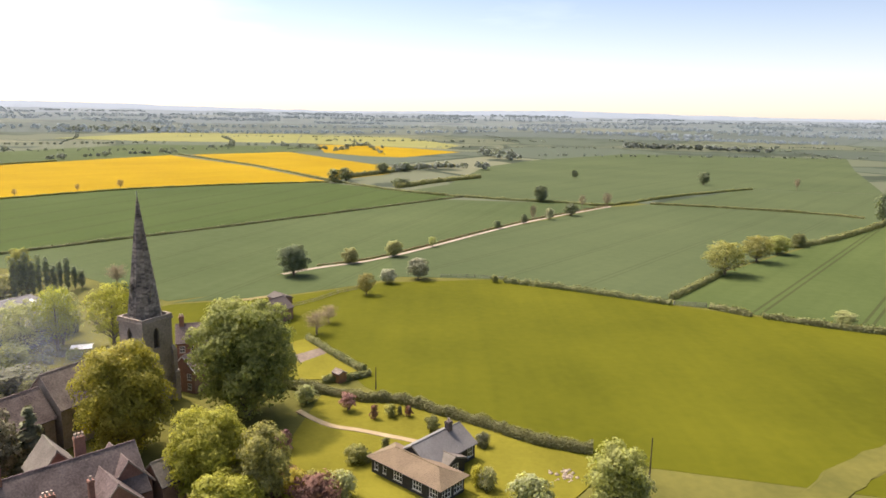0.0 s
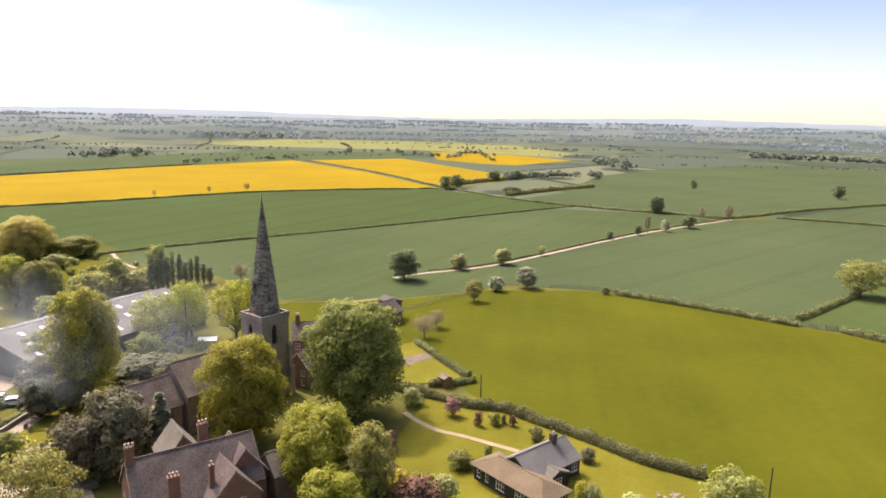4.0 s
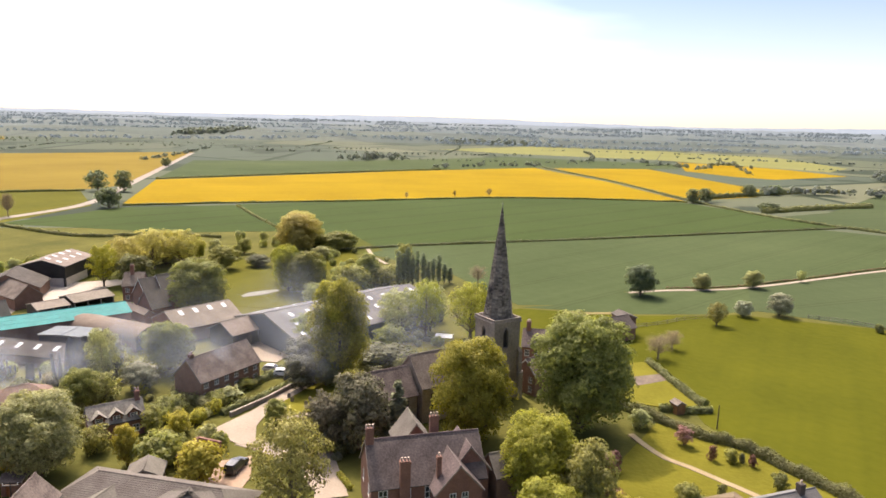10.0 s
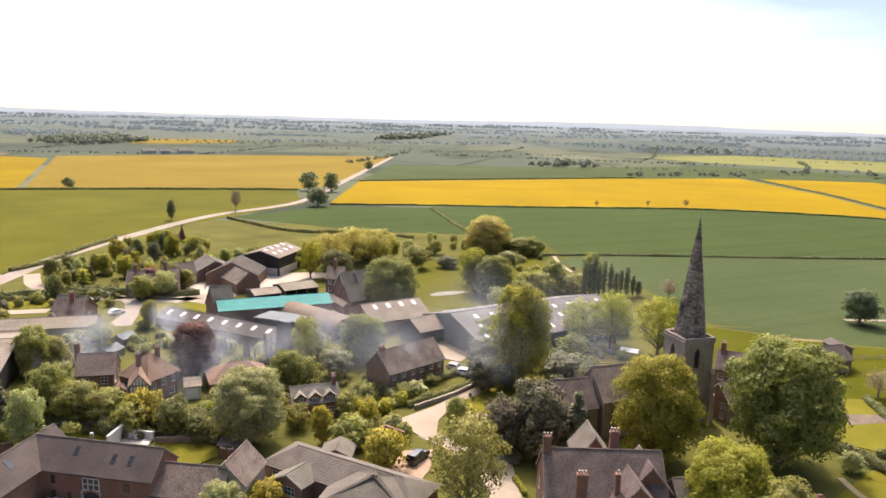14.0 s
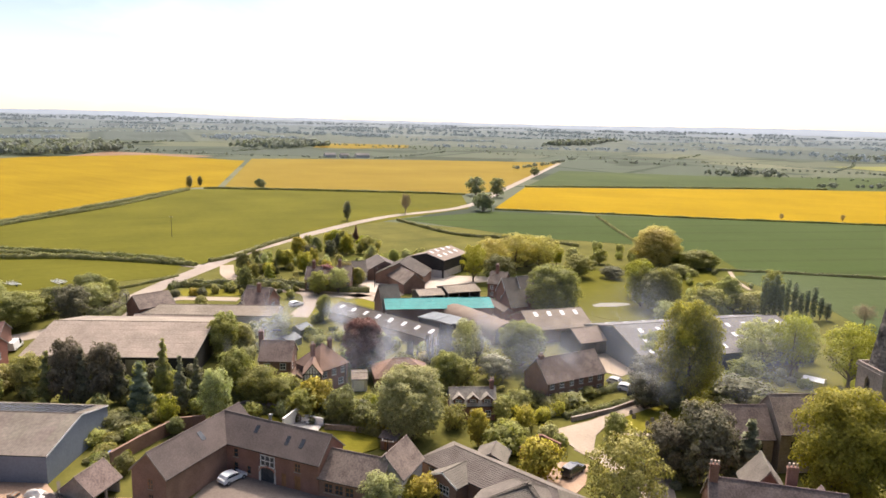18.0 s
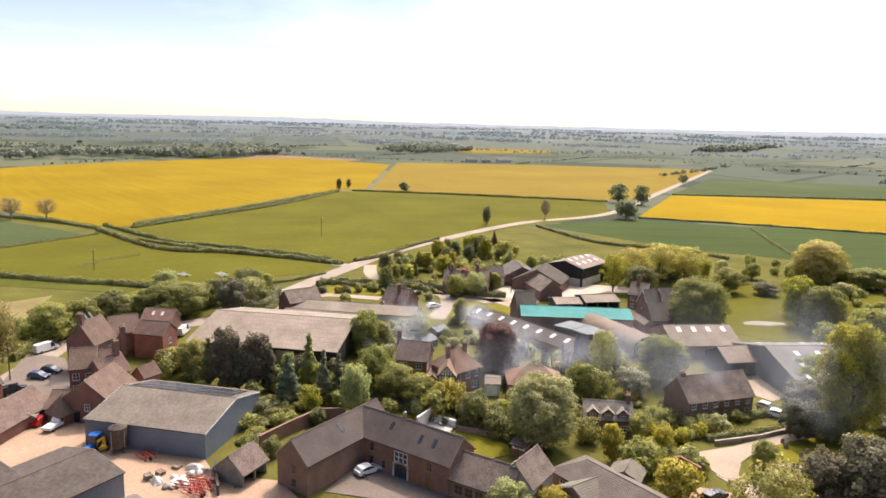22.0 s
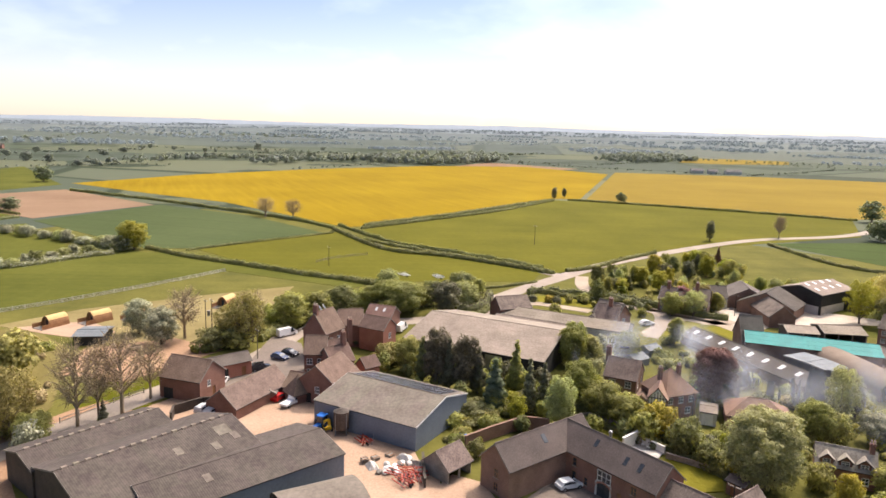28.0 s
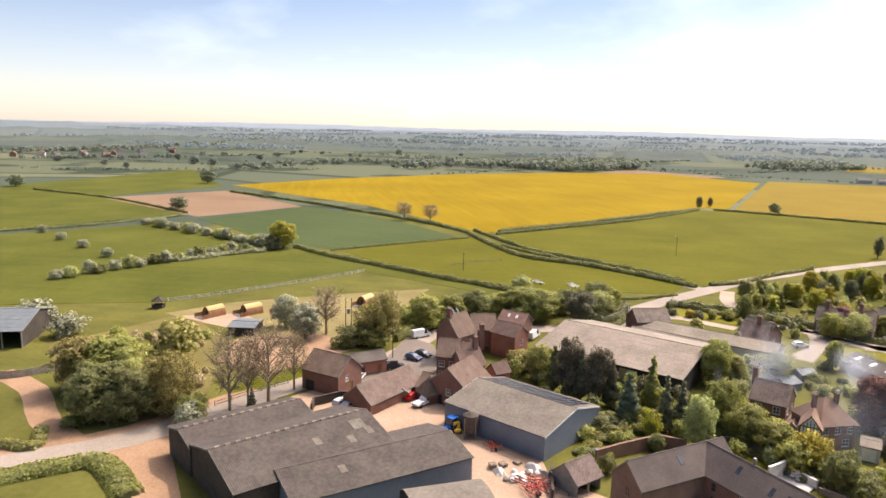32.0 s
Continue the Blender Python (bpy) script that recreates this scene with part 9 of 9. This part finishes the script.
for k in range(4):
    bm = bmesh.new()
    c, s = math.cos(k * 1.57 + 0.78), math.sin(k * 1.57 + 0.78)
    tube(bm, (c * 1.3, s * 1.3, 0), (c * 1.3, s * 1.3, 3.9), 0.06, 0.06, 6)
    part("leg", bm, METAL, tk)


def implement(x, y, turn, w, d, label, colour):
    e = thing("farm_implement", x, y, label, "implement", turn=turn)
    r = random.Random(x)
    for k in range(5):
        bm = bmesh.new()
        tube(bm, (-w / 2, -d / 2 + d * k / 4, 0.5 + r.uniform(0, 0.4)), (w / 2, -d / 2 + d * k / 4, 0.5 + r.uniform(0, 0.4)), 0.09, 0.09, 6)
        part("beam", bm, colour, e)
    for k in range(8):
        bm = bmesh.new()
        px_, py_ = r.uniform(-w / 2, w / 2), r.uniform(-d / 2, d / 2)
        tube(bm, (px_, py_, 0.05), (px_ + r.uniform(-0.3, 0.3), py_ + 0.4, r.uniform(0.9, 1.6)), 0.05, 0.05, 5)
        part("tine", bm, colour if k % 2 else METAL, e)
    for s in (-1, 1):
        bm = bmesh.new()
        tube(bm, (s * w * 0.4, -0.1, 0.35), (s * w * 0.4, 0.1, 0.35), 0.35, 0.35, 10)
        part("wheel", bm, RUBBER, e)
    return e


implement(*(-107.2, -6.7), 30, 3.0, 2.0, "red tined cultivator standing in the yard", RED_M)
implement(*(-96.2, -0.6), 60, 4.0, 3.0, "large red folded harrow among scrap", RED_M)
implement(*(-94.5, 0.9), 10, 3.0, 2.5, "red plough among stacked sacks", RED_M)
implement(*(-237.2, -0.3), 30, 5.0, 2.4, "pale trailer chassis at the field edge", WHITE)
implement(*(-235.1, 11.6), 20, 6.0, 2.4, "pale roller at the field edge", WHITE)
rnd = random.Random(3)
for k in range(14):
    q = Vector((-98.4, -3.7)).lerp(Vector((-98.3, 1.8)), rnd.uniform(0, 1)) + Vector((rnd.uniform(-1.5, 2.0), rnd.uniform(-1, 1)))
    e = thing("sack", q.x, q.y, "white bulk sack lying in the yard", "sack", "sacks in the yard", turn=rnd.uniform(0, 180), z=0.1)
    bm = bmesh.new()
    bmesh.ops.create_icosphere(bm, subdivisions=2, radius=0.5)
    for v in bm.verts:
        v.co = Vector((v.co.x * rnd.uniform(1.1, 1.5), v.co.y * 1.0, max(-0.25, v.co.z * 0.8) + 0.3)) + 0.08 * noise.noise_vector(v.co * 3 + Vector((k, 0, 0)))
    part("bag", bm, WHITE if k % 3 == 0 else RENDER_PALE if k % 3 == 1 else TIMBER_GREY, e)

def pallet_stack(x, y, turn, layers):
    """Weathered pallets laid one on another, each slat a part."""
    e = thing("pallet_stack", x, y, "stack of weathered timber pallets in the yard", "pallets", "pallet stacks in the yard", turn=turn, z=0.12)
    for k in range(layers):
        for j in range(3):
            bm = bmesh.new()
            box(bm, -0.6, 0.6, -0.5 + 0.45 * j, -0.4 + 0.45 * j, 0.14 * k, 0.14 * k + 0.09)
            part("bearer", bm, TIMBER_GREY, e)
        for j in range(5):
            bm = bmesh.new()
            box(bm, -0.6 + 0.25 * j, -0.42 + 0.25 * j, -0.5, 0.5, 0.14 * k + 0.092, 0.14 * k + 0.125)
            part("slat", bm, TIMBER_GREY if (j + k) % 3 else TIMBER, e)
    return e


def draped_heap(x, y, turn, w, d, h, material, label):
    """A tarpaulin thrown over a heap: one crumpled sheet down to the ground."""
    r = random.Random(x * y)
    n = 14
    vs, fs = [], []
    for i in range(n + 1):
        for j in range(n + 1):
            u, v = i / n * 2 - 1, j / n * 2 - 1
            q = max(0.0, 1 - max(abs(u), abs(v)) ** 3.0)
            vs.append((u * w / 2 + r.uniform(-0.05, 0.05), v * d / 2 + r.uniform(-0.05, 0.05), h * q * (0.75 + 0.5 * noise.noise((u * 2 + x, v * 2, 0))) + 0.02))
    for i in range(n):
        for j in range(n):
            a_ = i * (n + 1) + j
            fs.append((a_, a_ + 1, a_ + n + 2, a_ + n + 1))
    e = thing("covered_heap", x, y, label, "tarpaulin", turn=turn, z=0.12)
    raw("sheet", vs, fs, material, e, smooth=True)
    return e


pallet_stack(-101.2, -4.6, 35, 4)
pallet_stack(-100.2, -6.2, 20, 6)
pallet_stack(-102.4, -2.4, 50, 3)
draped_heap(-101.0, 0.2, 40, 3.2, 1.6, 1.1, RENDER_PALE, "white sheet thrown over a heap in the yard")
draped_heap(-98.8, -5.0, 20, 2.2, 1.6, 1.0, RENDER_PALE, "pale sheet over a low heap in the yard")
draped_heap(-99.6, 1.6, 60, 2.6, 1.4, 0.9, TIMBER_GREY, "dull sheet over timber in the yard")
draped_heap(-109.4, 9.9, 30, 2.2, 1.2, 0.8, paint("tarpaulin_blue", (0.05, 0.16, 0.42)), "blue tarpaulin on the grass bank")
implement(-96.4, 1.6, 100, 3.6, 2.6, "red folded cultivator beside the harrow", RED_M)
implement(-93.6, 0.0, 40, 3.0, 2.4, "rusty red drag harrow among the scrap", RED_M)

# solar panels on the far slope of the blue shed, each a framed unit
SHED = [o for o in scene.objects if o.get("label", "").startswith("large slate-blue clad shed")][0]
for i in range(18):
    for j in range(2):
        t = thing("solar_panel", 0, 0, "dark framed solar panel on the shed roof", "solar panel", "solar panels on the shed")
        t.matrix_basis = SHED.matrix_basis @ Matrix.Translation((1.2 + 1.03 * i, 9.85 + 3.3 * j, 6.15 - (0.28 + 3.3 * j) * 0.249 + 0.2)) @ Matrix.Rotation(-0.244, 4, "X")
        bm = bmesh.new()
        box(bm, 0.01, 1.0, 0.05, 3.2, -0.03, 0.0)
        part("frame", bm, LEAD, t)
        bm = bmesh.new()
        box(bm, 0.06, 0.95, 0.1, 3.15, 0.0, 0.012)
        part("cell_sheet", bm, SOLAR, t)


# ---- camping pods, gazebo, open barn ----
def pod(x, y, turn, label):
    e = thing("camping_pod", x, y, label, "camping pod", "camping pods", turn=turn)
    n, w, h, l = 14, 1.7, 2.9, 5.0
    arc = [(-w * math.cos(math.pi * k / n) * (1 - 0.12 * math.sin(math.pi * k / n)), h * math.sin(math.pi * k / n) ** 0.8) for k in range(n + 1)]
    for k in range(n):
        bm = bmesh.new()
        (x0, z0), (x1, z1) = arc[k], arc[k + 1]
        hexa(bm, [(x0 * 0.95, 0, z0 * 0.97), (x1 * 0.95, 0, z1 * 0.97), (x1 * 0.95, l, z1 * 0.97), (x0 * 0.95, l, z0 * 0.97), (x0 * 1.03, -0.2, z0 * 1.02 + 0.02), (x1 * 1.03, -0.2, z1 * 1.02 + 0.02), (x1 * 1.03, l, z1 * 1.02 + 0.02), (x0 * 1.03, l, z0 * 1.02 + 0.02)])
        part("roof_board", bm, TIMBER_PALE if 3 < k < 11 else TIMBER, e)
    for yy in (0.25, l - 0.15):
        bm = bmesh.new()
        v = [[bm.verts.new((a_ * 0.94, yy + t, b_ * 0.96)) for a_, b_ in arc] for t in (0, 0.08)]
        bm.faces.new(v[0]), bm.faces.new(v[1])
        part("end_wall", bm, TIMBER, e)
    bm = bmesh.new()
    box(bm, -0.45, 0.45, 0.2, 0.26, 0.1, 2.0)
    part("door", bm, GLASS, e)
    bm = bmesh.new()
    box(bm, -1.9, 1.9, -2.4, 0.2, 0.1, 0.25)
    part("deck", bm, TIMBER_GREY, e)
    for a_ in (-1.9, 1.85):
        bm = bmesh.new()
        box(bm, a_, a_ + 0.06, -2.4, 0.2, 0.25, 1.3)
        part("screen", bm, TIMBER, e)
    return e


TIMBER_PALE = mat("pale_new_timber", (0.42, 0.28, 0.11), (0.56, 0.39, 0.17), 0.8, 0.8, 8, 0.3)
pod(*(-171.2, -88.9), 60, "arched timber camping pod with a pale roof")
pod(*(-175.7, -80.1), 55, "arched timber camping pod beside a low screen")
pod(*(-192.9, -51.4), 70, "arched timber camping pod near the trees")
pod(*(-179.7, -71.1), 65, "arched timber camping pod half behind blossom")
building("pod_shed", "low black shed with a pale flat roof", "shed", (-157.0, -75.9), (-157.5, -69.6), 7.4, 2.3, 2.7, CLAD_BLACK, SHEET_STEEL, course=1.6, over=0.5)
tx, ty = (-177.5, -106.4)
gz = thing("gazebo", tx, ty, "small dark hexagonal garden gazebo", "gazebo")
for k in range(6):
    a0, a1 = k * math.tau / 6, (k + 1) * math.tau / 6
    bm = bmesh.new()
    tube(bm, (1.7 * math.cos(a0), 1.7 * math.sin(a0), 0), (1.7 * math.cos(a0), 1.7 * math.sin(a0), 2.2), 0.07, 0.07, 6)
    part("post", bm, CLAD_BROWN, gz)
    slope("roof", ((2.0 * math.cos(a0), 2.0 * math.sin(a0), 2.1), (2.0 * math.cos(a1), 2.0 * math.sin(a1), 2.1)), ((0.02 * math.cos(a0), 0.02 * math.sin(a0), 3.4), (0.02 * math.cos(a1), 0.02 * math.sin(a1), 3.4)), 0.3, 0.02, CLAD_BROWN, gz)
    bm = bmesh.new()
    hexa(bm, [(1.7 * math.cos(a0), 1.7 * math.sin(a0), 0.1), (1.7 * math.cos(a1), 1.7 * math.sin(a1), 0.1), (1.6 * math.cos(a1), 1.6 * math.sin(a1), 0.1), (1.6 * math.cos(a0), 1.6 * math.sin(a0), 0.1), (1.7 * math.cos(a0), 1.7 * math.sin(a0), 1.0), (1.7 * math.cos(a1), 1.7 * math.sin(a1), 1.0), (1.6 * math.cos(a1), 1.6 * math.sin(a1), 1.0), (1.6 * math.cos(a0), 1.6 * math.sin(a0), 1.0)])
    part("side_panel", bm, CLAD_BROWN, gz)
building("cattle_barn", "open-fronted cattle barn with a blue-grey steel roof", "barn", (-128.6, -144.0), (-137.6, -116.7), 21.2, 4.2, 6.6, CLAD_BROWN, SHEET_STEEL, course=1.8, column=2.0, open_front=True, over=0.6)

# white garden canopy behind the church
tx, ty = (-72.1, 135.2)
cn = thing("garden_canopy", tx, ty, "white fabric canopy on thin posts behind the church", "canopy", turn=20)
cn.scale = (0.8, 0.8, 0.9)
bm = bmesh.new()
for s in (-1, 1):
    hexa(bm, [(-2.6, s * 1.9, 2.3), (2.6, s * 1.9, 2.3), (2.4, 0, 2.75), (-2.4, 0, 2.75), (-2.6, s * 1.9, 2.34), (2.6, s * 1.9, 2.34), (2.4, 0, 2.8), (-2.4, 0, 2.8)])
part("fabric", bm, WHITE, cn)
for ax_ in (-2.5, 2.5):
    for ay in (-1.8, 1.8):
        bm = bmesh.new()
        tube(bm, (ax_, ay, 0), (ax_, ay, 2.32), 0.04, 0.04, 6)
        part("post", bm, METAL, cn)

# timbering of the black-and-white gable
GW = abs((FOOT[[o for o in range(len(FOOT)) if (FOOT[o][0] - HALF_TIMBERED.matrix_basis.translation.xy).length < 0.05][0]])[4])
for k in range(7):
    bm = bmesh.new()
    box(bm, -0.05, 0.0, -GW * k / 6 - 0.06, -GW * k / 6 + 0.06, 2.3, 4.6 + 1.3 * (1 - abs(k - 3) / 3))
    part("timber", bm, CLAD_BLACK, HALF_TIMBERED)
for z0 in (2.3, 3.4, 4.6):
    bm = bmesh.new()
    box(bm, -0.06, 0.0, -GW, 0.0, z0, z0 + 0.14)
    part("timber", bm, CLAD_BLACK, HALF_TIMBERED)

# arched brown roof beside the turquoise barn
ab = thing("arched_barn", *Vector((-142.9, 95.8)), "barn with a rounded brown sheet roof", "barn")
a_, b_ = Vector((-146.0, 92.1, 0)), Vector((-124.8, 93.9, 0))
d = (b_ - a_).normalized()
s = Vector((-d.y, d.x, 0))
org = ab.matrix_basis.translation
verts, faces = [], []
for k in range(17):
    th = math.pi * k / 16
    for t in (0.0, 0.33, 0.66, 1.0):
        p = a_.lerp(b_, t) + s * (4.2 - 4.2 * math.cos(th)) - org
        verts.append((p.x, p.y, 2.3 + 2.5 * math.sin(th)))
for k in range(16):
    for t in range(3):
        faces.append((4 * k + t, 4 * k + t + 1, 4 * k + t + 5, 4 * k + t + 4))
raw("roof", verts, faces, mat("brown_arched_sheet", (0.12, 0.085, 0.06), (0.2, 0.15, 0.11), 0.85, 0.3, 3, 0.4), ab, smooth=True)
for t in (0.02, 0.98):
    bm = bmesh.new()
    p = a_.lerp(b_, t) - org
    v = [bm.verts.new((p + s * (4.2 - 4.15 * math.cos(math.pi * k / 16))).to_tuple()[:2] + (2.3 + 2.45 * math.sin(math.pi * k / 16),)) for k in range(17)]
    v += [bm.verts.new((p.x + s.x * 8.35, p.y + s.y * 8.35, 0)), bm.verts.new((p.x + s.x * 0.05, p.y + s.y * 0.05, 0))]
    bm.faces.new(v)
    part("end_wall", bm, CLAD_BROWN, ab)
for off in (0.0, 8.3):
    bm = bmesh.new()
    p, q = a_ - org + s * off, b_ - org + s * off
    hexa(bm, [p, q, q + s * 0.1, p + s * 0.1, p + Vector((0, 0, 2.4)), q + Vector((0, 0, 2.4)), q + s * 0.1 + Vector((0, 0, 2.4)), p + s * 0.1 + Vector((0, 0, 2.4))])
    part("side_wall", bm, BRICK_BROWN, ab)

# terrace furniture, gravestones, small garden things
for k in range(3):
    q = Vector((-106.5, 38.8)).lerp(Vector((-104.5, 40.0)), k / 2)
    e = thing("garden_chair", q.x, q.y, "white garden chair on the terrace", "chair", "chairs on the terrace", turn=30 * k, z=0.2)
    bm = bmesh.new()
    box(bm, -0.3, 0.3, -0.3, 0.3, 0.4, 0.46)
    part("seat", bm, WHITE, e)
    bm = bmesh.new()
    box(bm, -0.3, 0.3, 0.26, 0.32, 0.46, 0.95)
    part("backrest", bm, WHITE, e)
    for sx in (-0.26, 0.22):
        for sy in (-0.28, 0.24):
            bm = bmesh.new()
            box(bm, sx, sx + 0.05, sy, sy + 0.05, 0, 0.4)
            part("leg", bm, METAL, e)
rnd = random.Random(12)
for k in range(12):
    q = Vector((-78.1, 90.2)).lerp(Vector((-71.0, 90.8)), rnd.uniform(0, 1)) + Vector((rnd.uniform(-6, 6), rnd.uniform(-4, 4)))
    e = thing("gravestone", q.x, q.y, "weathered upright stone in the churchyard", "gravestone", "stones in the churchyard", turn=60 + rnd.uniform(-8, 8))
    bm = bmesh.new()
    profile(bm, ((-0.3, -0.1), (-0.3, 0.75), (-0.18, 0.95), (0.0, 1.0), (0.18, 0.95), (0.3, 0.75), (0.3, -0.1)), -0.06, 0.06)
    part("slab", bm, STONE, e)
rk = thing("rockery", *Vector((18.8, 90.2)), "heap of pale stones on the lawn", "rockery")
for k in range(34):
    bm = bmesh.new()
    bmesh.ops.create_icosphere(bm, subdivisions=1, radius=rnd.uniform(0.15, 0.4))
    o_ = Vector((rnd.gauss(0, 0.9), rnd.gauss(0, 0.9), 0.1))
    for v in bm.verts:
        v.co = v.co * (1 + 0.25 * noise.noise(v.co * 5 + o_)) + o_
    part("stone", bm, GRAVEL, rk)


# ---- thin bonfire smoke over the gardens ----
def smoke(start, end, rise, width, count, size, dense, label):
    """Soft overlapping puffs strung from the fire downwind."""
    m = bpy.data.materials.new("thin_smoke")
    m.use_nodes = True
    n, l = m.node_tree.nodes, m.node_tree.links
    clear, puff, both = n.new("ShaderNodeBsdfTransparent"), n.new("ShaderNodeBsdfTranslucent"), n.new("ShaderNodeMixShader")
    white, two = n.new("ShaderNodeBsdfDiffuse"), n.new("ShaderNodeMixShader")
    puff.inputs["Color"].default_value = white.inputs["Color"].default_value = (0.7, 0.75, 0.83, 1)
    l.new(puff.outputs[0], two.inputs[1])
    l.new(white.outputs[0], two.inputs[2])
    uv, far_, soft_, wisps, mul, geo = n.new("ShaderNodeUVMap"), n.new("ShaderNodeVectorMath"), n.new("ShaderNodeMapRange"), n.new("ShaderNodeTexNoise"), n.new("ShaderNodeMath"), n.new("ShaderNodeTexCoord")
    far_.operation, far_.inputs[1].default_value = "DISTANCE", (0.5, 0.5, 0)
    soft_.interpolation_type = "SMOOTHSTEP"
    soft_.inputs["From Min"].default_value, soft_.inputs["From Max"].default_value, soft_.inputs["To Min"].default_value, soft_.inputs["To Max"].default_value = 0.05, 0.48, dense, 0.0
    wisps.inputs["Scale"].default_value, wisps.inputs["Detail"].default_value = 0.22, 4.0
    mul.operation, mul.use_clamp = "MULTIPLY", True
    l.new(uv.outputs[0], far_.inputs[0])
    l.new(far_.outputs["Value"], soft_.inputs[0])
    l.new(geo.outputs["Object"], wisps.inputs["Vector"])
    l.new(soft_.outputs[0], mul.inputs[0])
    l.new(wisps.outputs[0], mul.inputs[1])
    l.new(mul.outputs[0], both.inputs[0])
    l.new(clear.outputs[0], both.inputs[1])
    l.new(two.outputs[0], both.inputs[2])
    l.new(both.outputs[0], n["Material Output"].inputs["Surface"])
    r = random.Random(label)
    a0, b0 = Vector((*start, 1.5)), Vector((*end, rise))
    bm = bmesh.new()
    lay = bm.loops.layers.uv.new("UVMap")
    for k in range(count):
        t = (k + r.random()) / count
        c = a0.lerp(b0, t) + Vector((r.gauss(0, 1), r.gauss(0, 1), r.gauss(0, 0.35))) * width * (0.25 + 0.75 * t)
        w = size * (0.5 + 0.6 * t) * r.uniform(0.7, 1.2)
        c.z = max(c.z, w * 0.45)
        an = r.uniform(0, math.pi)
        x = Vector((math.cos(an), math.sin(an), r.uniform(-0.2, 0.2))) * w / 2
        y = Vector((r.uniform(-0.3, 0.3), r.uniform(-0.3, 0.3), 1)).normalized() * w * 0.42
        f = bm.faces.new([bm.verts.new(c + q) for q in (-x - y, x - y, x + y, -x + y)])
        for lp, q in zip(f.loops, ((0, 0), (1, 0), (1, 1), (0, 1))):
            lp[lay].uv = q
    o = part("smoke", bm, m)
    o.visible_shadow = False
    return tagged(o, label, "smoke", kind="stuff")


smoke((-131.4, 42.8), (-143.4, 50.3), 9, 3.5, 14, 12, 0.34, "thin white smoke rising behind the houses")
smoke((-118.2, 57.6), (-122.2, 66.6), 9, 3.5, 14, 12, 0.32, "pale blue smoke drifting over the gardens")
smoke((-127.9, 53.8), (-134.3, 59.6), 13, 2, 6, 9, 0.5, "white plume of bonfire smoke rising between houses")
smoke((-122.0, 68.0), (-104.0, 84.0), 10, 5, 14, 18, 0.2, "faint blue smoke over the gardens")
smoke((-110.1, 84.6), (-79.2, 113.3), 10, 8, 9, 30, 0.17, "faint smoke haze hanging before the church")
smoke((-128.0, 36.0), (-96.0, 72.0), 9, 8, 9, 28, 0.15, "faint smoke haze over the cottage gardens")
smoke((-97.9, 84.4), (-70.9, 106.8), 9, 8, 8, 28, 0.17, "faint smoke haze over the churchyard")

# curved-roof shed at the end of the black barns
cs_ = thing("curved_shed", *Vector((-89.9, -15.0)), "farm shed with a shallow curved corrugated roof", "shed")
a_, b_ = Vector((*(-85.2, -17.8), 0)), Vector((*(-90.0, -7.9), 0))
org = cs_.matrix_basis.translation
d = (b_ - a_).normalized()
s = Vector((d.y, -d.x, 0))
verts, faces = [], []
for k in range(13):
    th = math.pi * (0.12 + 0.76 * k / 12)
    for t in range(9):
        p = a_.lerp(b_, t / 8) + s * (4.5 - 4.85 * math.cos(th)) - org
        verts.append((p.x, p.y, 2.4 + 2.4 * math.sin(th)))
for k in range(12):
    for t in range(8):
        faces.append((9 * k + t, 9 * k + t + 1, 9 * k + t + 10, 9 * k + t + 9))
raw("roof", verts, faces, SHEET_SHED, cs_, smooth=True)
for off in (0.05, 8.85):
    bm = bmesh.new()
    p, q = a_ - org + s * off, b_ - org + s * off
    hexa(bm, [p, q, q + s * 0.1, p + s * 0.1, p + Vector((0, 0, 3.3)), q + Vector((0, 0, 3.3)), q + s * 0.1 + Vector((0, 0, 3.3)), p + s * 0.1 + Vector((0, 0, 3.3))])
    part("side_wall", bm, CLAD_BROWN, cs_)
for t in (0.01, 0.99):
    bm = bmesh.new()
    p = a_.lerp(b_, t) - org
    v = [bm.verts.new((p + s * (4.5 - 4.8 * math.cos(math.pi * (0.12 + 0.76 * k / 12)))).to_tuple()[:2] + (2.38 + 2.38 * math.sin(math.pi * (0.12 + 0.76 * k / 12)),)) for k in range(13)]
    v += [bm.verts.new((p.x + s.x * 8.9, p.y + s.y * 8.9, 0)), bm.verts.new((p.x + s.x * 0.05, p.y + s.y * 0.05, 0))]
    bm.faces.new(v)
    part("end_wall", bm, CLAD_BROWN, cs_)
